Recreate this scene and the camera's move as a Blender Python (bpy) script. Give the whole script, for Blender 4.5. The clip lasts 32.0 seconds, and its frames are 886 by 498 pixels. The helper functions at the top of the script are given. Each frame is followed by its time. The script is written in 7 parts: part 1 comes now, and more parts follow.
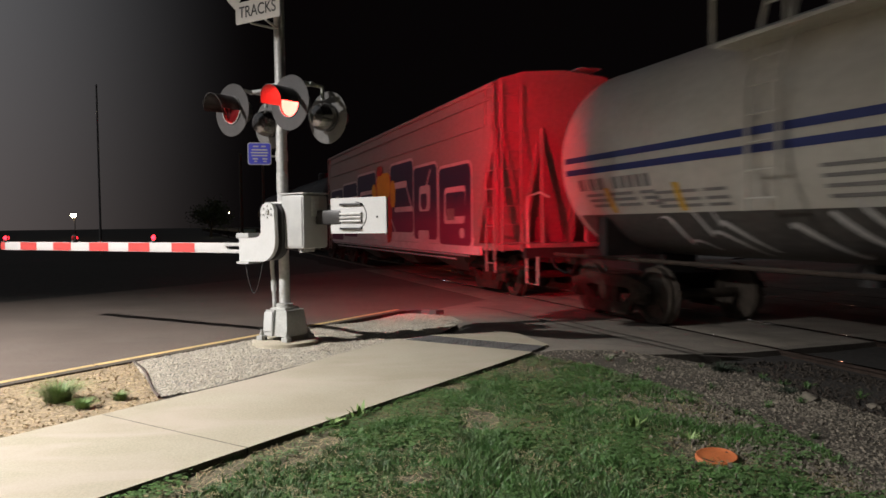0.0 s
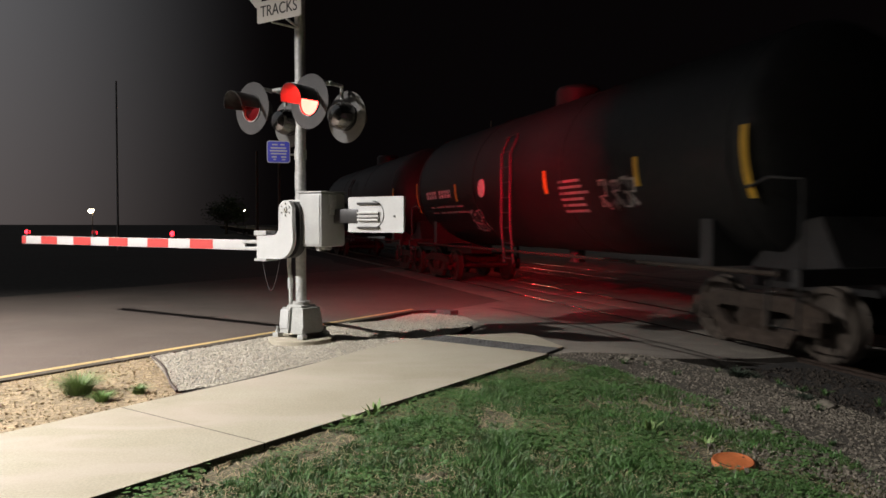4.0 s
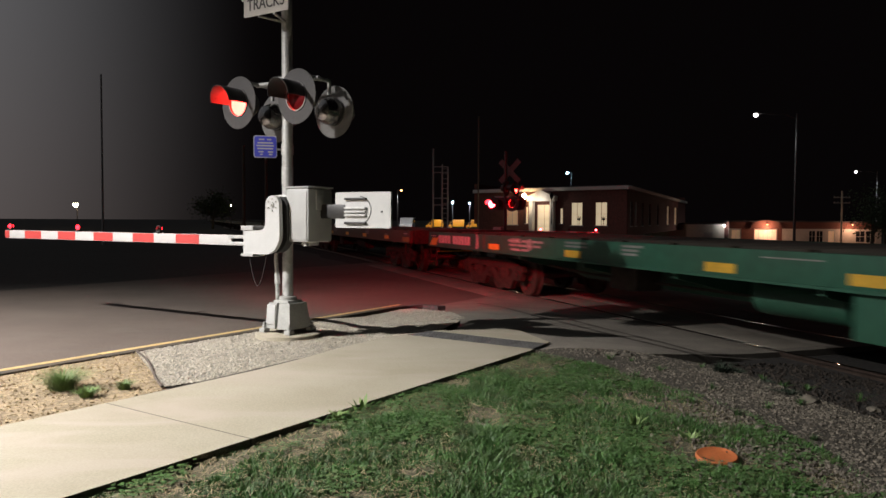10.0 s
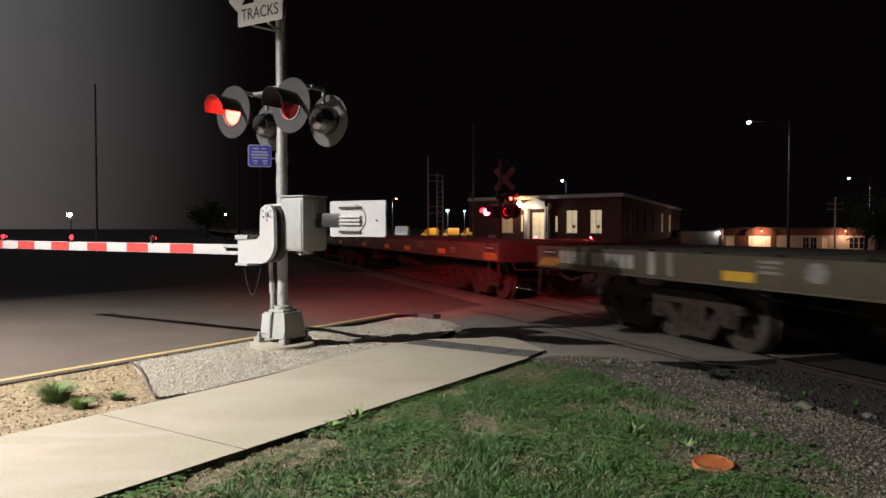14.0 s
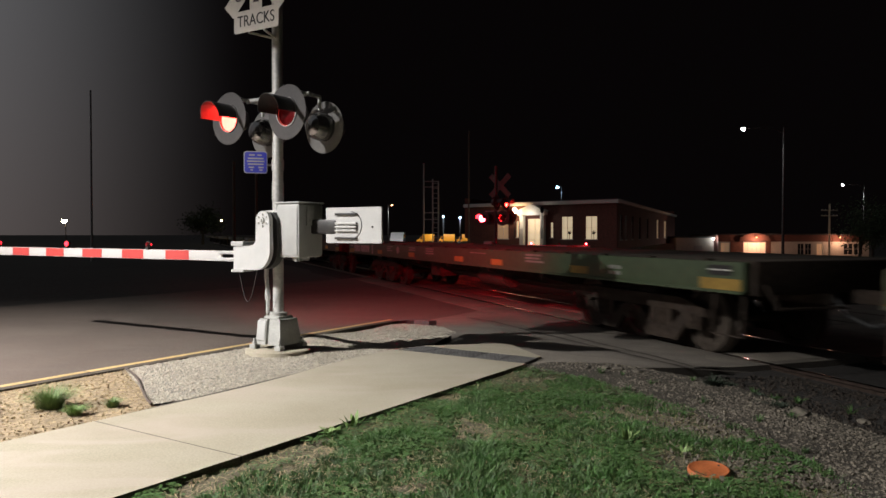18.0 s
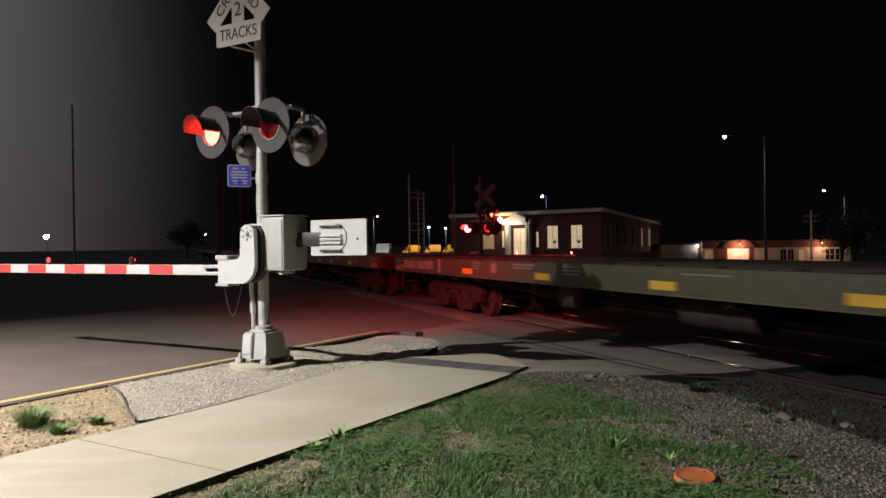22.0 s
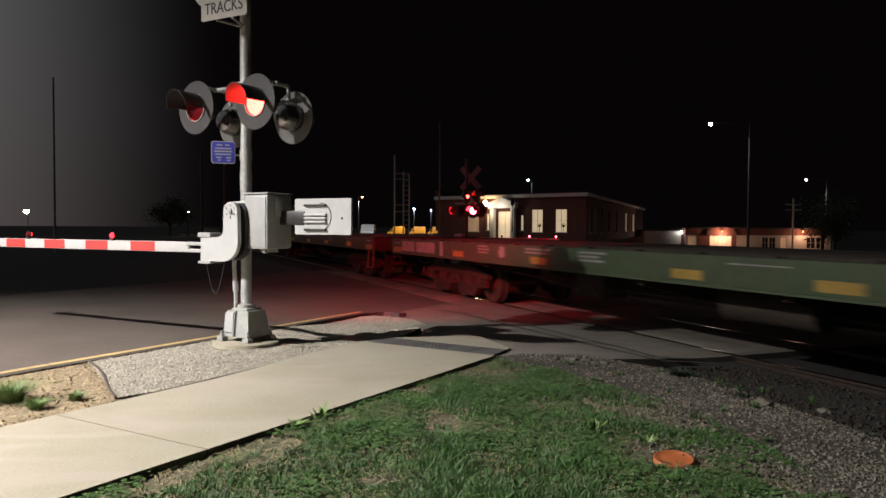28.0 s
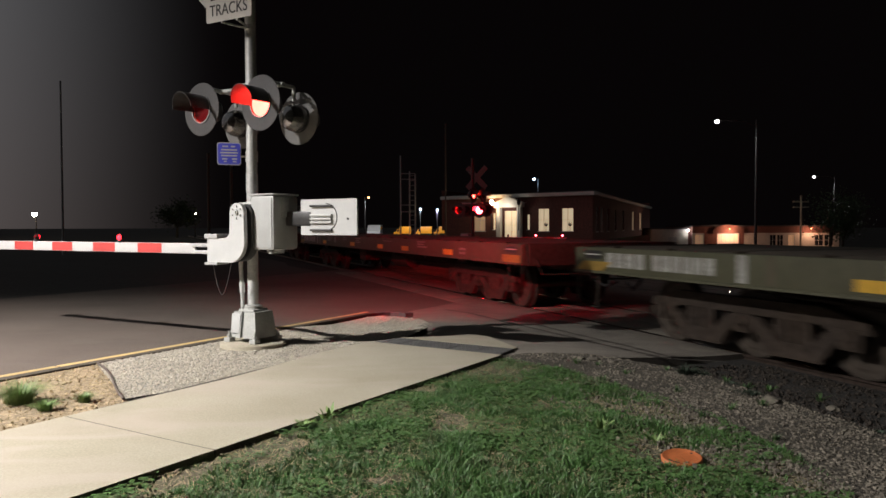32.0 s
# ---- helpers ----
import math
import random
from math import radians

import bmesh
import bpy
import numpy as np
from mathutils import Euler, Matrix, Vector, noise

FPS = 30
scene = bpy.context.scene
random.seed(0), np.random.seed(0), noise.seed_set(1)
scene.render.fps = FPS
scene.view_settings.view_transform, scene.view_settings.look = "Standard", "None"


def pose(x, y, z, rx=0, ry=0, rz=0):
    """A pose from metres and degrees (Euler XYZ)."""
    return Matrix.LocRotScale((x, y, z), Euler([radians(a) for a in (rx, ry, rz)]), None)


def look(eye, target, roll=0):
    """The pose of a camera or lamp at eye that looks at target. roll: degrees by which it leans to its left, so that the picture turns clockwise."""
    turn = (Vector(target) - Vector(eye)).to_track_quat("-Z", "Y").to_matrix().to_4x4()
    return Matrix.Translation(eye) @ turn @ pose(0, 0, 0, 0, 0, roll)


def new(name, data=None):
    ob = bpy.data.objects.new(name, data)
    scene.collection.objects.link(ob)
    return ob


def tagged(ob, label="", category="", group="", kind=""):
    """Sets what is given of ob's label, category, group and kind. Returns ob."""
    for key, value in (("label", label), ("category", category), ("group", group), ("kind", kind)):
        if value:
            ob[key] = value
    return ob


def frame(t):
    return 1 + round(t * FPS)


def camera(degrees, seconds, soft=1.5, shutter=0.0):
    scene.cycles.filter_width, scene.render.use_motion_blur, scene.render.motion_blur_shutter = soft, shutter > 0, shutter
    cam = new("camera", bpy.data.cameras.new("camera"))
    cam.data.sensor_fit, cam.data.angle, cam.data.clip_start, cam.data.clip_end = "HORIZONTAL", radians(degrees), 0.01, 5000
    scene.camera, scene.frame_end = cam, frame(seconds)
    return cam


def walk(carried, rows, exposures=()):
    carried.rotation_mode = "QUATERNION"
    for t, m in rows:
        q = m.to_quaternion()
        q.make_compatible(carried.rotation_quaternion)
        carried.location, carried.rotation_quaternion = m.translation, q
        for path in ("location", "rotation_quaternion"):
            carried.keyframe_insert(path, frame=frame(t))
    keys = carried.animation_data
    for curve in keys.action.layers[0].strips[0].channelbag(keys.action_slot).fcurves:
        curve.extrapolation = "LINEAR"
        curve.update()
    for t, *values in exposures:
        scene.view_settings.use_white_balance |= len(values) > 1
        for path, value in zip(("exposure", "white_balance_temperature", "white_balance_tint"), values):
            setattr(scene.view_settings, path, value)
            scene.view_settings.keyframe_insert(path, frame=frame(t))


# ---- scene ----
# The camera: held by hand beside the pavement, almost still.
cam = camera(62, 32.0, shutter=0.6)


def held(x, y, z, yaw, pitch, roll):
    return pose(x, y, z, 90 + pitch, 0, yaw) @ pose(0, 0, 0, 0, 0, roll)


PATH = [
    (0, 0.025, 0.015, 1.399, -0.09, -1.99, -0.76),
    (0.5, 0.005, 0.008, 1.401, 0.86, -1.98, -0.19),
    (1, -0.001, 0.013, 1.401, 1.41, -1.93, -0.04),
    (1.5, -0.003, 0.000, 1.399, 1.34, -1.87, -0.06),
    (2, -0.007, -0.005, 1.399, 1.16, -1.80, -0.00),
    (2.5, -0.006, -0.002, 1.402, 1.18, -1.76, 0.07),
    (3, -0.006, 0.000, 1.403, 1.13, -1.90, 0.10),
    (3.5, -0.009, -0.001, 1.395, 1.05, -1.94, 0.10),
    (5.5, 0.004, -0.011, 1.398, 0.78, -1.90, 0.17),
    (6, 0.004, -0.006, 1.401, 0.78, -2.01, 0.23),
    (6.5, 0.001, -0.005, 1.398, 0.96, -2.01, 0.30),
    (7, -0.001, -0.010, 1.398, 1.19, -2.02, 0.48),
    (7.5, -0.001, -0.008, 1.398, 1.08, -2.23, 0.39),
    (8, -0.003, -0.010, 1.398, 0.75, -2.63, 0.39),
    (8.5, 0.002, -0.013, 1.400, 0.52, -2.74, 0.42),
    (9, 0.001, -0.012, 1.400, 0.28, -2.63, 0.19),
    (9.5, 0.000, -0.009, 1.399, 0.09, -2.38, 0.19),
    (10, -0.003, -0.011, 1.399, 0.00, -2.29, 0.28),
    (10.5, -0.003, -0.011, 1.400, -0.03, -2.11, 0.13),
    (11, 0.005, -0.008, 1.400, -0.22, -1.78, -0.19),
    (11.5, 0.003, -0.006, 1.400, -0.34, -1.56, 0.02),
    (12, 0.002, -0.006, 1.400, -0.37, -1.53, 0.20),
    (12.5, 0.000, -0.006, 1.403, -0.15, -1.42, 0.38),
    (13, -0.000, -0.000, 1.400, -0.00, -1.49, 0.40),
    (13.5, 0.003, 0.001, 1.402, -0.22, -1.68, 0.13),
    (14, -0.001, -0.004, 1.400, -0.37, -1.65, 0.01),
    (14.5, -0.009, -0.014, 1.401, -0.18, -1.43, 0.02),
    (16.5, 0.001, -0.006, 1.400, -0.12, -1.44, 0.04),
    (17, -0.002, -0.009, 1.401, -0.23, -1.50, 0.12),
    (17.5, -0.001, -0.012, 1.401, -0.52, -1.35, 0.11),
    (18, -0.003, -0.014, 1.403, -0.71, -1.17, 0.02),
    (18.5, -0.002, -0.015, 1.402, -0.66, -1.15, -0.07),
    (19, 0.002, -0.014, 1.405, -0.92, -1.02, -0.25),
    (19.5, 0.006, -0.017, 1.408, -1.26, -0.56, -0.44),
    (20, 0.007, -0.020, 1.407, -1.54, -0.29, -0.37),
    (20.5, 0.006, -0.023, 1.409, -1.87, -0.19, -0.48),
    (21, 0.009, -0.021, 1.408, -1.93, -0.25, -0.96),
    (21.5, 0.006, -0.021, 1.409, -1.88, -0.30, -1.11),
    (22, 0.006, -0.026, 1.406, -1.80, -0.35, -0.77),
    (22.5, 0.001, -0.022, 1.402, -1.76, -0.68, -0.36),
    (23, 0.000, -0.014, 1.403, -2.01, -1.07, -0.27),
    (23.5, -0.000, -0.006, 1.400, -2.20, -1.49, -0.02),
    (24, -0.001, -0.001, 1.394, -1.89, -1.79, 0.04),
    (24.5, 0.006, 0.009, 1.391, -1.57, -2.37, -0.38),
    (25, 0.014, 0.006, 1.393, -1.60, -2.70, -0.95),
    (25.5, 0.009, 0.006, 1.391, -1.73, -2.57, -0.65),
    (27.5, 0.005, -0.007, 1.398, -2.98, -1.68, 0.07),
    (28, 0.005, -0.005, 1.397, -2.99, -1.75, 0.27),
    (28.5, 0.008, 0.005, 1.396, -2.89, -1.92, 0.24),
    (29, 0.015, 0.004, 1.397, -2.91, -1.98, -0.10),
    (29.5, 0.014, 0.001, 1.396, -2.83, -1.83, -0.21),
    (30, 0.011, 0.001, 1.393, -2.67, -1.87, 0.13),
    (30.5, 0.023, -0.005, 1.386, -2.51, -1.66, 0.35),
    (31, 0.010, -0.005, 1.399, -2.64, -1.43, -0.05),
    (31.5, 0.012, -0.005, 1.398, -2.64, -1.47, -0.37),
    (32, 0.011, -0.002, 1.394, -2.48, -1.76, -0.15),
]
walk(cam, [(t, held(*p)) for t, *p in PATH])

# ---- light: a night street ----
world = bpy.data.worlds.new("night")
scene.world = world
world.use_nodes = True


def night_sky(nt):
    """Black sky to the east; the western half carries an added glow that imitates lens haze."""
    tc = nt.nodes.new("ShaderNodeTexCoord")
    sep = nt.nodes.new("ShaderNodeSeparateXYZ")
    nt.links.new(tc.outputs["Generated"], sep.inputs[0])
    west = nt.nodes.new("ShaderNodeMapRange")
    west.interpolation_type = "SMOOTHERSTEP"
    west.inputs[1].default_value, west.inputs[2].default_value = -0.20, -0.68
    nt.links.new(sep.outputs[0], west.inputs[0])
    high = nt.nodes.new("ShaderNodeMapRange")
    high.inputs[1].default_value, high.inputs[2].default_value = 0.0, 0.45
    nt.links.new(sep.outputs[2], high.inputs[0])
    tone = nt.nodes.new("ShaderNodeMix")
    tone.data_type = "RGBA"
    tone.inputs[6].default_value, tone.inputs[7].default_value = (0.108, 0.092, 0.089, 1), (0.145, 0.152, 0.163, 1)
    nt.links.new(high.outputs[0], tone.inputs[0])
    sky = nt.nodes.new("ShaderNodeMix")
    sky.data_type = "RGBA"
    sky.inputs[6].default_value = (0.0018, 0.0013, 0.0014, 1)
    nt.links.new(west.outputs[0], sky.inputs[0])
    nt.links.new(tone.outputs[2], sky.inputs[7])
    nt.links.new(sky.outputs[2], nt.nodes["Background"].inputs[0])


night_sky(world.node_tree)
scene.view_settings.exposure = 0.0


def lamp(name, kind, place, watts, colour=(1, 1, 1), size=0.1, target=None, cone=150, blend=0.5):
    data = bpy.data.lights.new(name, kind)
    data.energy, data.color = watts, colour
    data.shadow_soft_size = size
    ob = new(name, data)
    if kind == "SPOT":
        data.spot_size, data.spot_blend = radians(cone), blend
        ob.matrix_world = look(place, target or (place[0], place[1] + 0.001, 0))
    else:
        ob.matrix_world = pose(*place)
    return ob


STREET = (-11.2, 3.0, 8.1)
lamp("street_light", "SPOT", STREET, 24500, (1.0, 0.965, 0.935), 0.12, (-9.3, 3.7, 0), 116, 0.75)

# ---- materials ----
def material(name):
    m = bpy.data.materials.new(name)
    m.use_nodes = True
    nt = m.node_tree
    return m, nt, nt.nodes["Principled BSDF"]


def surface(name, colour, rough=0.7, metal=0.0, grain=40.0, vary=0.25, stain=1.5, stained=0.25, bump=0.0, bump_scale=None, tint=None, spread=0.0):
    """A surface with fine grain and broad stains; spread varies it from piece to piece."""
    m, nt, p = material(name)
    tc = nt.nodes.new("ShaderNodeTexCoord")
    fine = nt.nodes.new("ShaderNodeTexNoise")
    fine.inputs["Scale"].default_value, fine.inputs["Detail"].default_value = grain, 6
    broad = nt.nodes.new("ShaderNodeTexNoise")
    broad.inputs["Scale"].default_value, broad.inputs["Detail"].default_value = stain, 4
    for n in (fine, broad):
        nt.links.new(tc.outputs["Object"], n.inputs["Vector"])
    ramp = nt.nodes.new("ShaderNodeMapRange")
    ramp.inputs[1].default_value, ramp.inputs[2].default_value = 0.3, 0.7
    ramp.inputs[3].default_value, ramp.inputs[4].default_value = 1 - vary, 1 + vary
    nt.links.new(fine.outputs[0], ramp.inputs[0])
    mask = nt.nodes.new("ShaderNodeMapRange")
    mask.inputs[1].default_value, mask.inputs[2].default_value = 0.35, 0.7
    mask.inputs[3].default_value, mask.inputs[4].default_value = 0, stained
    nt.links.new(broad.outputs[0], mask.inputs[0])
    mix = nt.nodes.new("ShaderNodeMix")
    mix.data_type = "RGBA"
    mix.inputs[6].default_value = (*colour, 1)
    mix.inputs[7].default_value = (*(tint or [c * 0.45 for c in colour]), 1)
    nt.links.new(mask.outputs[0], mix.inputs[0])
    mul = nt.nodes.new("ShaderNodeVectorMath")
    mul.operation = "SCALE"
    nt.links.new(mix.outputs[2], mul.inputs[0])
    nt.links.new(ramp.outputs[0], mul.inputs[3])
    out = mul.outputs[0]
    if spread:
        info = nt.nodes.new("ShaderNodeObjectInfo")
        geo = nt.nodes.new("ShaderNodeNewGeometry")
        add = nt.nodes.new("ShaderNodeMath")
        add.operation = "ADD"
        nt.links.new(info.outputs["Random"], add.inputs[0])
        nt.links.new(geo.outputs["Random Per Island"], add.inputs[1])
        rng = nt.nodes.new("ShaderNodeMapRange")
        rng.inputs[1].default_value, rng.inputs[2].default_value = 0.0, 2.0
        rng.inputs[3].default_value, rng.inputs[4].default_value = 1 - spread, 1 + spread
        nt.links.new(add.outputs[0], rng.inputs[0])
        more = nt.nodes.new("ShaderNodeVectorMath")
        more.operation = "SCALE"
        nt.links.new(out, more.inputs[0])
        nt.links.new(rng.outputs[0], more.inputs[3])
        out = more.outputs[0]
    nt.links.new(out, p.inputs["Base Color"])
    p.inputs["Roughness"].default_value, p.inputs["Metallic"].default_value = rough, metal
    if bump:
        bn = nt.nodes.new("ShaderNodeTexNoise")
        bn.inputs["Scale"].default_value, bn.inputs["Detail"].default_value = bump_scale or grain, 5
        nt.links.new(tc.outputs["Object"], bn.inputs["Vector"])
        b = nt.nodes.new("ShaderNodeBump")
        b.inputs["Strength"].default_value, b.inputs["Distance"].default_value = bump, 0.02
        nt.links.new(bn.outputs[0], b.inputs["Height"])
        nt.links.new(b.outputs[0], p.inputs["Normal"])
    return m


def glow(name, colour, strength):
    m, nt, p = material(name)
    p.inputs["Base Color"].default_value = (*colour, 1)
    p.inputs["Emission Color"].default_value = (*colour, 1)
    p.inputs["Emission Strength"].default_value = strength
    return m


ASPHALT = surface("asphalt", (0.112, 0.086, 0.070), 0.85, grain=120, vary=0.45, stain=0.5, stained=0.5, bump=0.35, bump_scale=160)
APRON = surface("apron_asphalt", (0.185, 0.162, 0.134), 0.9, grain=90, vary=0.4, stain=0.9, stained=0.6, bump=0.5, bump_scale=120)
PANEL = surface("crossing_panel_concrete", (0.21, 0.184, 0.15), 0.85, grain=60, vary=0.3, stain=2.0, stained=0.6, bump=0.3)
CONCRETE = surface("pavement_concrete", (0.335, 0.305, 0.235), 0.85, grain=70, vary=0.14, stain=0.7, stained=0.9, tint=(0.26, 0.232, 0.165), bump=0.12, bump_scale=220)
# darkened so the stone paints in the shadow band behind the yellow
KERB = surface("kerb_concrete", (0.075, 0.06, 0.045), 0.9, grain=50, vary=0.25, stain=3, stained=0.5, bump=0.3)
YELLOW = surface("kerb_yellow_paint", (0.52, 0.36, 0.14), 0.7, grain=30, vary=0.2, stain=4, stained=0.6, tint=(0.34, 0.27, 0.14), bump=0.2)
TACTILE = surface("tactile_strip", (0.085, 0.082, 0.08), 0.8, grain=60, vary=0.3, stain=5, stained=0.5, bump=0.2, spread=0.25)
SOIL = surface("bare_soil", (0.27, 0.205, 0.125), 0.95, grain=30, vary=0.5, stain=3, stained=0.6, bump=0.8, bump_scale=40)
TURF = surface("turf_soil", (0.055, 0.055, 0.03), 0.95, grain=60, vary=0.5, stain=2.2, stained=0.8, tint=(0.19, 0.16, 0.10), bump=0.8, bump_scale=60)
DUST = surface("dusty_gravel", (0.058, 0.049, 0.036), 0.95, grain=70, vary=0.6, stain=2, stained=0.5, bump=1.0, bump_scale=80)
PEBBLE = surface("pebble", (0.47, 0.425, 0.345), 0.85, grain=40, vary=0.2, spread=0.32)
GRIT = surface("pale_grit", (0.30, 0.28, 0.24), 0.95, grain=90, vary=0.6, stain=2, stained=0.4, bump=1.0, bump_scale=110)
STONE = surface("crushed_stone", (0.120, 0.104, 0.081), 0.9, grain=30, vary=0.3, spread=1.0, bump=0.3)
CHIP = surface("mulch_chip", (0.335, 0.26, 0.155), 0.9, grain=30, vary=0.3, spread=0.4)
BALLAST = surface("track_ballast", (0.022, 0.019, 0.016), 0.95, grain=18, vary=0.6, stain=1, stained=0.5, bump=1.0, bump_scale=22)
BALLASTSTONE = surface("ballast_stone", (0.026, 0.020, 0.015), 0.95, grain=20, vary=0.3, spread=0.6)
GROUND = surface("dark_ground", (0.060, 0.054, 0.046), 0.95, grain=8, vary=0.4, stain=0.1, stained=0.5, bump=0.4)
GRASS = surface("grass_blade", (0.048, 0.130, 0.025), 0.55, grain=9, vary=0.45, stain=4.5, stained=0.75, tint=(0.045, 0.060, 0.022), spread=0.7)
CLOVER = surface("clover_leaf", (0.088, 0.180, 0.050), 0.55, grain=20, vary=0.2, stain=2, stained=0.3, spread=0.5)
WEED = surface("weed_leaf", (0.15, 0.23, 0.07), 0.6, grain=20, vary=0.2, spread=0.3)
DARKWEED = surface("dark_weed_leaf", (0.028, 0.045, 0.026), 0.7, grain=20, vary=0.3, spread=0.4)
STRAW = surface("dry_straw", (0.33, 0.26, 0.15), 0.9, grain=20, vary=0.2, spread=0.4)
RAILHEAD = surface("rail_head_steel", (0.45, 0.42, 0.39), 0.13, 1.0, grain=15, vary=0.15, stain=2, stained=0.4)
RAIL = surface("rail_steel", (0.16, 0.12, 0.10), 0.36, 0.85, grain=15, vary=0.2, stain=2, stained=0.3)
TIE = surface("creosoted_timber", (0.06, 0.05, 0.04), 0.9, grain=25, vary=0.4, bump=0.5)
GALV = surface("galvanised_steel", (0.46, 0.46, 0.445), 0.55, 0.45, grain=25, vary=0.15, stain=3, stained=0.25)
ALUM = surface("cast_aluminium", (0.50, 0.50, 0.49), 0.5, 0.25, grain=40, vary=0.03, stain=4, stained=0.2, bump=0.02)
GREYPAINT = surface("grey_metal_paint", (0.37, 0.37, 0.36), 0.55, 0.1, grain=60, vary=0.03, stain=5, stained=0.22, bump=0.02)
BASECAST = surface("weathered_cast_base", (0.33, 0.33, 0.31), 0.6, 0.2, grain=40, vary=0.07, stain=6, stained=0.35, bump=0.08)
BLACK = surface("black_paint", (0.022, 0.021, 0.021), 0.45, grain=30, vary=0.2, stain=4, stained=0.4, tint=(0.05, 0.045, 0.04))
DISC = surface("background_disc", (0.045, 0.041, 0.041), 0.55, grain=30, vary=0.1, stain=4, stained=0.4, tint=(0.065, 0.06, 0.06))
SHELL = surface("cast_lamp_shell", (0.34, 0.33, 0.32), 0.20, 0.9, grain=30, vary=0.1, stain=4, stained=0.4)
DISCBACK = surface("disc_back", (0.14, 0.135, 0.13), 0.5, grain=30, vary=0.1, stain=4, stained=0.4)
WHITE = surface("white_reflective", (0.43, 0.42, 0.41), 0.5, grain=60, vary=0.05, stain=5, stained=0.2, tint=(0.38, 0.37, 0.35))
SIGNWHITE = surface("sign_white", (0.54, 0.52, 0.49), 0.5, grain=60, vary=0.05, stain=3, stained=0.3, tint=(0.40, 0.37, 0.34))
SIGNBACK = surface("sign_back_metal", (0.10, 0.10, 0.10), 0.6, 0.3, grain=30, vary=0.1, stain=3, stained=0.3)
INK = surface("sign_ink", (0.02, 0.018, 0.018), 0.6, grain=60, vary=0.1)
RED = surface("red_reflective", (0.44, 0.05, 0.045), 0.5, grain=60, vary=0.08, stain=5, stained=0.2)
BLUE = surface("blue_sign", (0.06, 0.07, 0.50), 0.4, grain=50, vary=0.05, stain=4, stained=0.15)
REDGLASS = surface("dark_red_lens", (0.13, 0.008, 0.010), 0.12, grain=200, vary=0.3, stain=6, stained=0.2)
LIT_FRONT = glow("lit_red_lens", (1.0, 0.021, 0.015), 42)
LIT_BACK = glow("lit_red_beam", (1.0, 0.001, 0.025), 7500)
LIT_ARM = glow("lit_red_arm_lamp", (1.0, 0.012, 0.022), 10)
LIT_FAR = glow("lit_red_far_lamp", (1.0, 0.008, 0.012), 320)
EDGING = surface("brown_edging", (0.075, 0.055, 0.045), 0.7, grain=40, vary=0.3)
RUBBER = surface("black_rubber", (0.02, 0.02, 0.02), 0.7, grain=40, vary=0.3)
TERRA = surface("orange_plastic_cap", (0.44, 0.125, 0.04), 0.55, grain=60, vary=0.12, stain=8, stained=0.4, bump=0.15)
BOGIE = surface("rusty_dark_casting", (0.043, 0.033, 0.027), 0.85, 0.1, grain=14, vary=0.4, stain=2, stained=0.5, tint=(0.060, 0.041, 0.028), bump=0.3)
BOGIE.node_tree.nodes["Principled BSDF"].inputs["Specular IOR Level"].default_value = 0.2
WHEEL = surface("wheel_steel", (0.10, 0.080, 0.064), 0.55, 0.5, grain=10, vary=0.3, stain=3, stained=0.4)
HOPPER = surface("hopper_grey_paint", (0.30, 0.283, 0.25), 0.65, grain=12, vary=0.10, stain=0.7, stained=0.45, tint=(0.27, 0.245, 0.20))
TANKWHITE = surface("tank_white_paint", (0.56, 0.54, 0.48), 0.5, grain=10, vary=0.08, stain=0.8, stained=0.4, tint=(0.41, 0.36, 0.28))
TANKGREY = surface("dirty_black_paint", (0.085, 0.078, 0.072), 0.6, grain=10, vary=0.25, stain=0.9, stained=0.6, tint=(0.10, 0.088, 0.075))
TANKBLACK = surface("tank_black_paint", (0.012, 0.012, 0.012), 0.52, grain=10, vary=0.2, stain=0.8, stained=0.5, tint=(0.022, 0.02, 0.018))
TANKBLACK.node_tree.nodes["Principled BSDF"].inputs["Specular IOR Level"].default_value = 0.25
STRIPE = surface("navy_stripe", (0.025, 0.04, 0.16), 0.5, grain=20, vary=0.1)
MARK = surface("stencil_white", (0.55, 0.54, 0.51), 0.7, grain=30, vary=0.25, stain=6, stained=0.4)
MARKSOFT = surface("worn_stencil", (0.36, 0.35, 0.32), 0.7, grain=24, vary=0.35, stain=5, stained=0.5)
MARKGREY = surface("faded_stencil", (0.26, 0.25, 0.23), 0.7, grain=30, vary=0.3, stain=6, stained=0.5)
MARKFAINT = surface("thin_grey_spray", (0.075, 0.077, 0.082), 0.7, grain=9, vary=0.6, stain=4, stained=0.9, tint=(0.018, 0.018, 0.018))
MARKDARK = surface("stencil_dark", (0.22, 0.21, 0.20), 0.7, grain=30, vary=0.25)
CAUTION = surface("caution_yellow", (0.70, 0.40, 0.04), 0.5, grain=20, vary=0.12, stain=3, stained=0.4)
CAUTIONDULL = surface("faded_yellow", (0.34, 0.21, 0.04), 0.6, grain=20, vary=0.2, stain=3, stained=0.5)
SPRAYWHITE = surface("spray_white", (0.62, 0.60, 0.58), 0.7, grain=14, vary=0.1, stain=1.4, stained=0.3)
SPRAYRED = surface("spray_red", (0.48, 0.05, 0.03), 0.7, grain=14, vary=0.15, stain=2, stained=0.3)
SPRAYYELLOW = surface("spray_yellow", (0.72, 0.48, 0.03), 0.7, grain=14, vary=0.12, stain=2, stained=0.2)
SPRAYBLUE = surface("spray_blue", (0.03, 0.06, 0.34), 0.7, grain=14, vary=0.15, stain=2, stained=0.3)
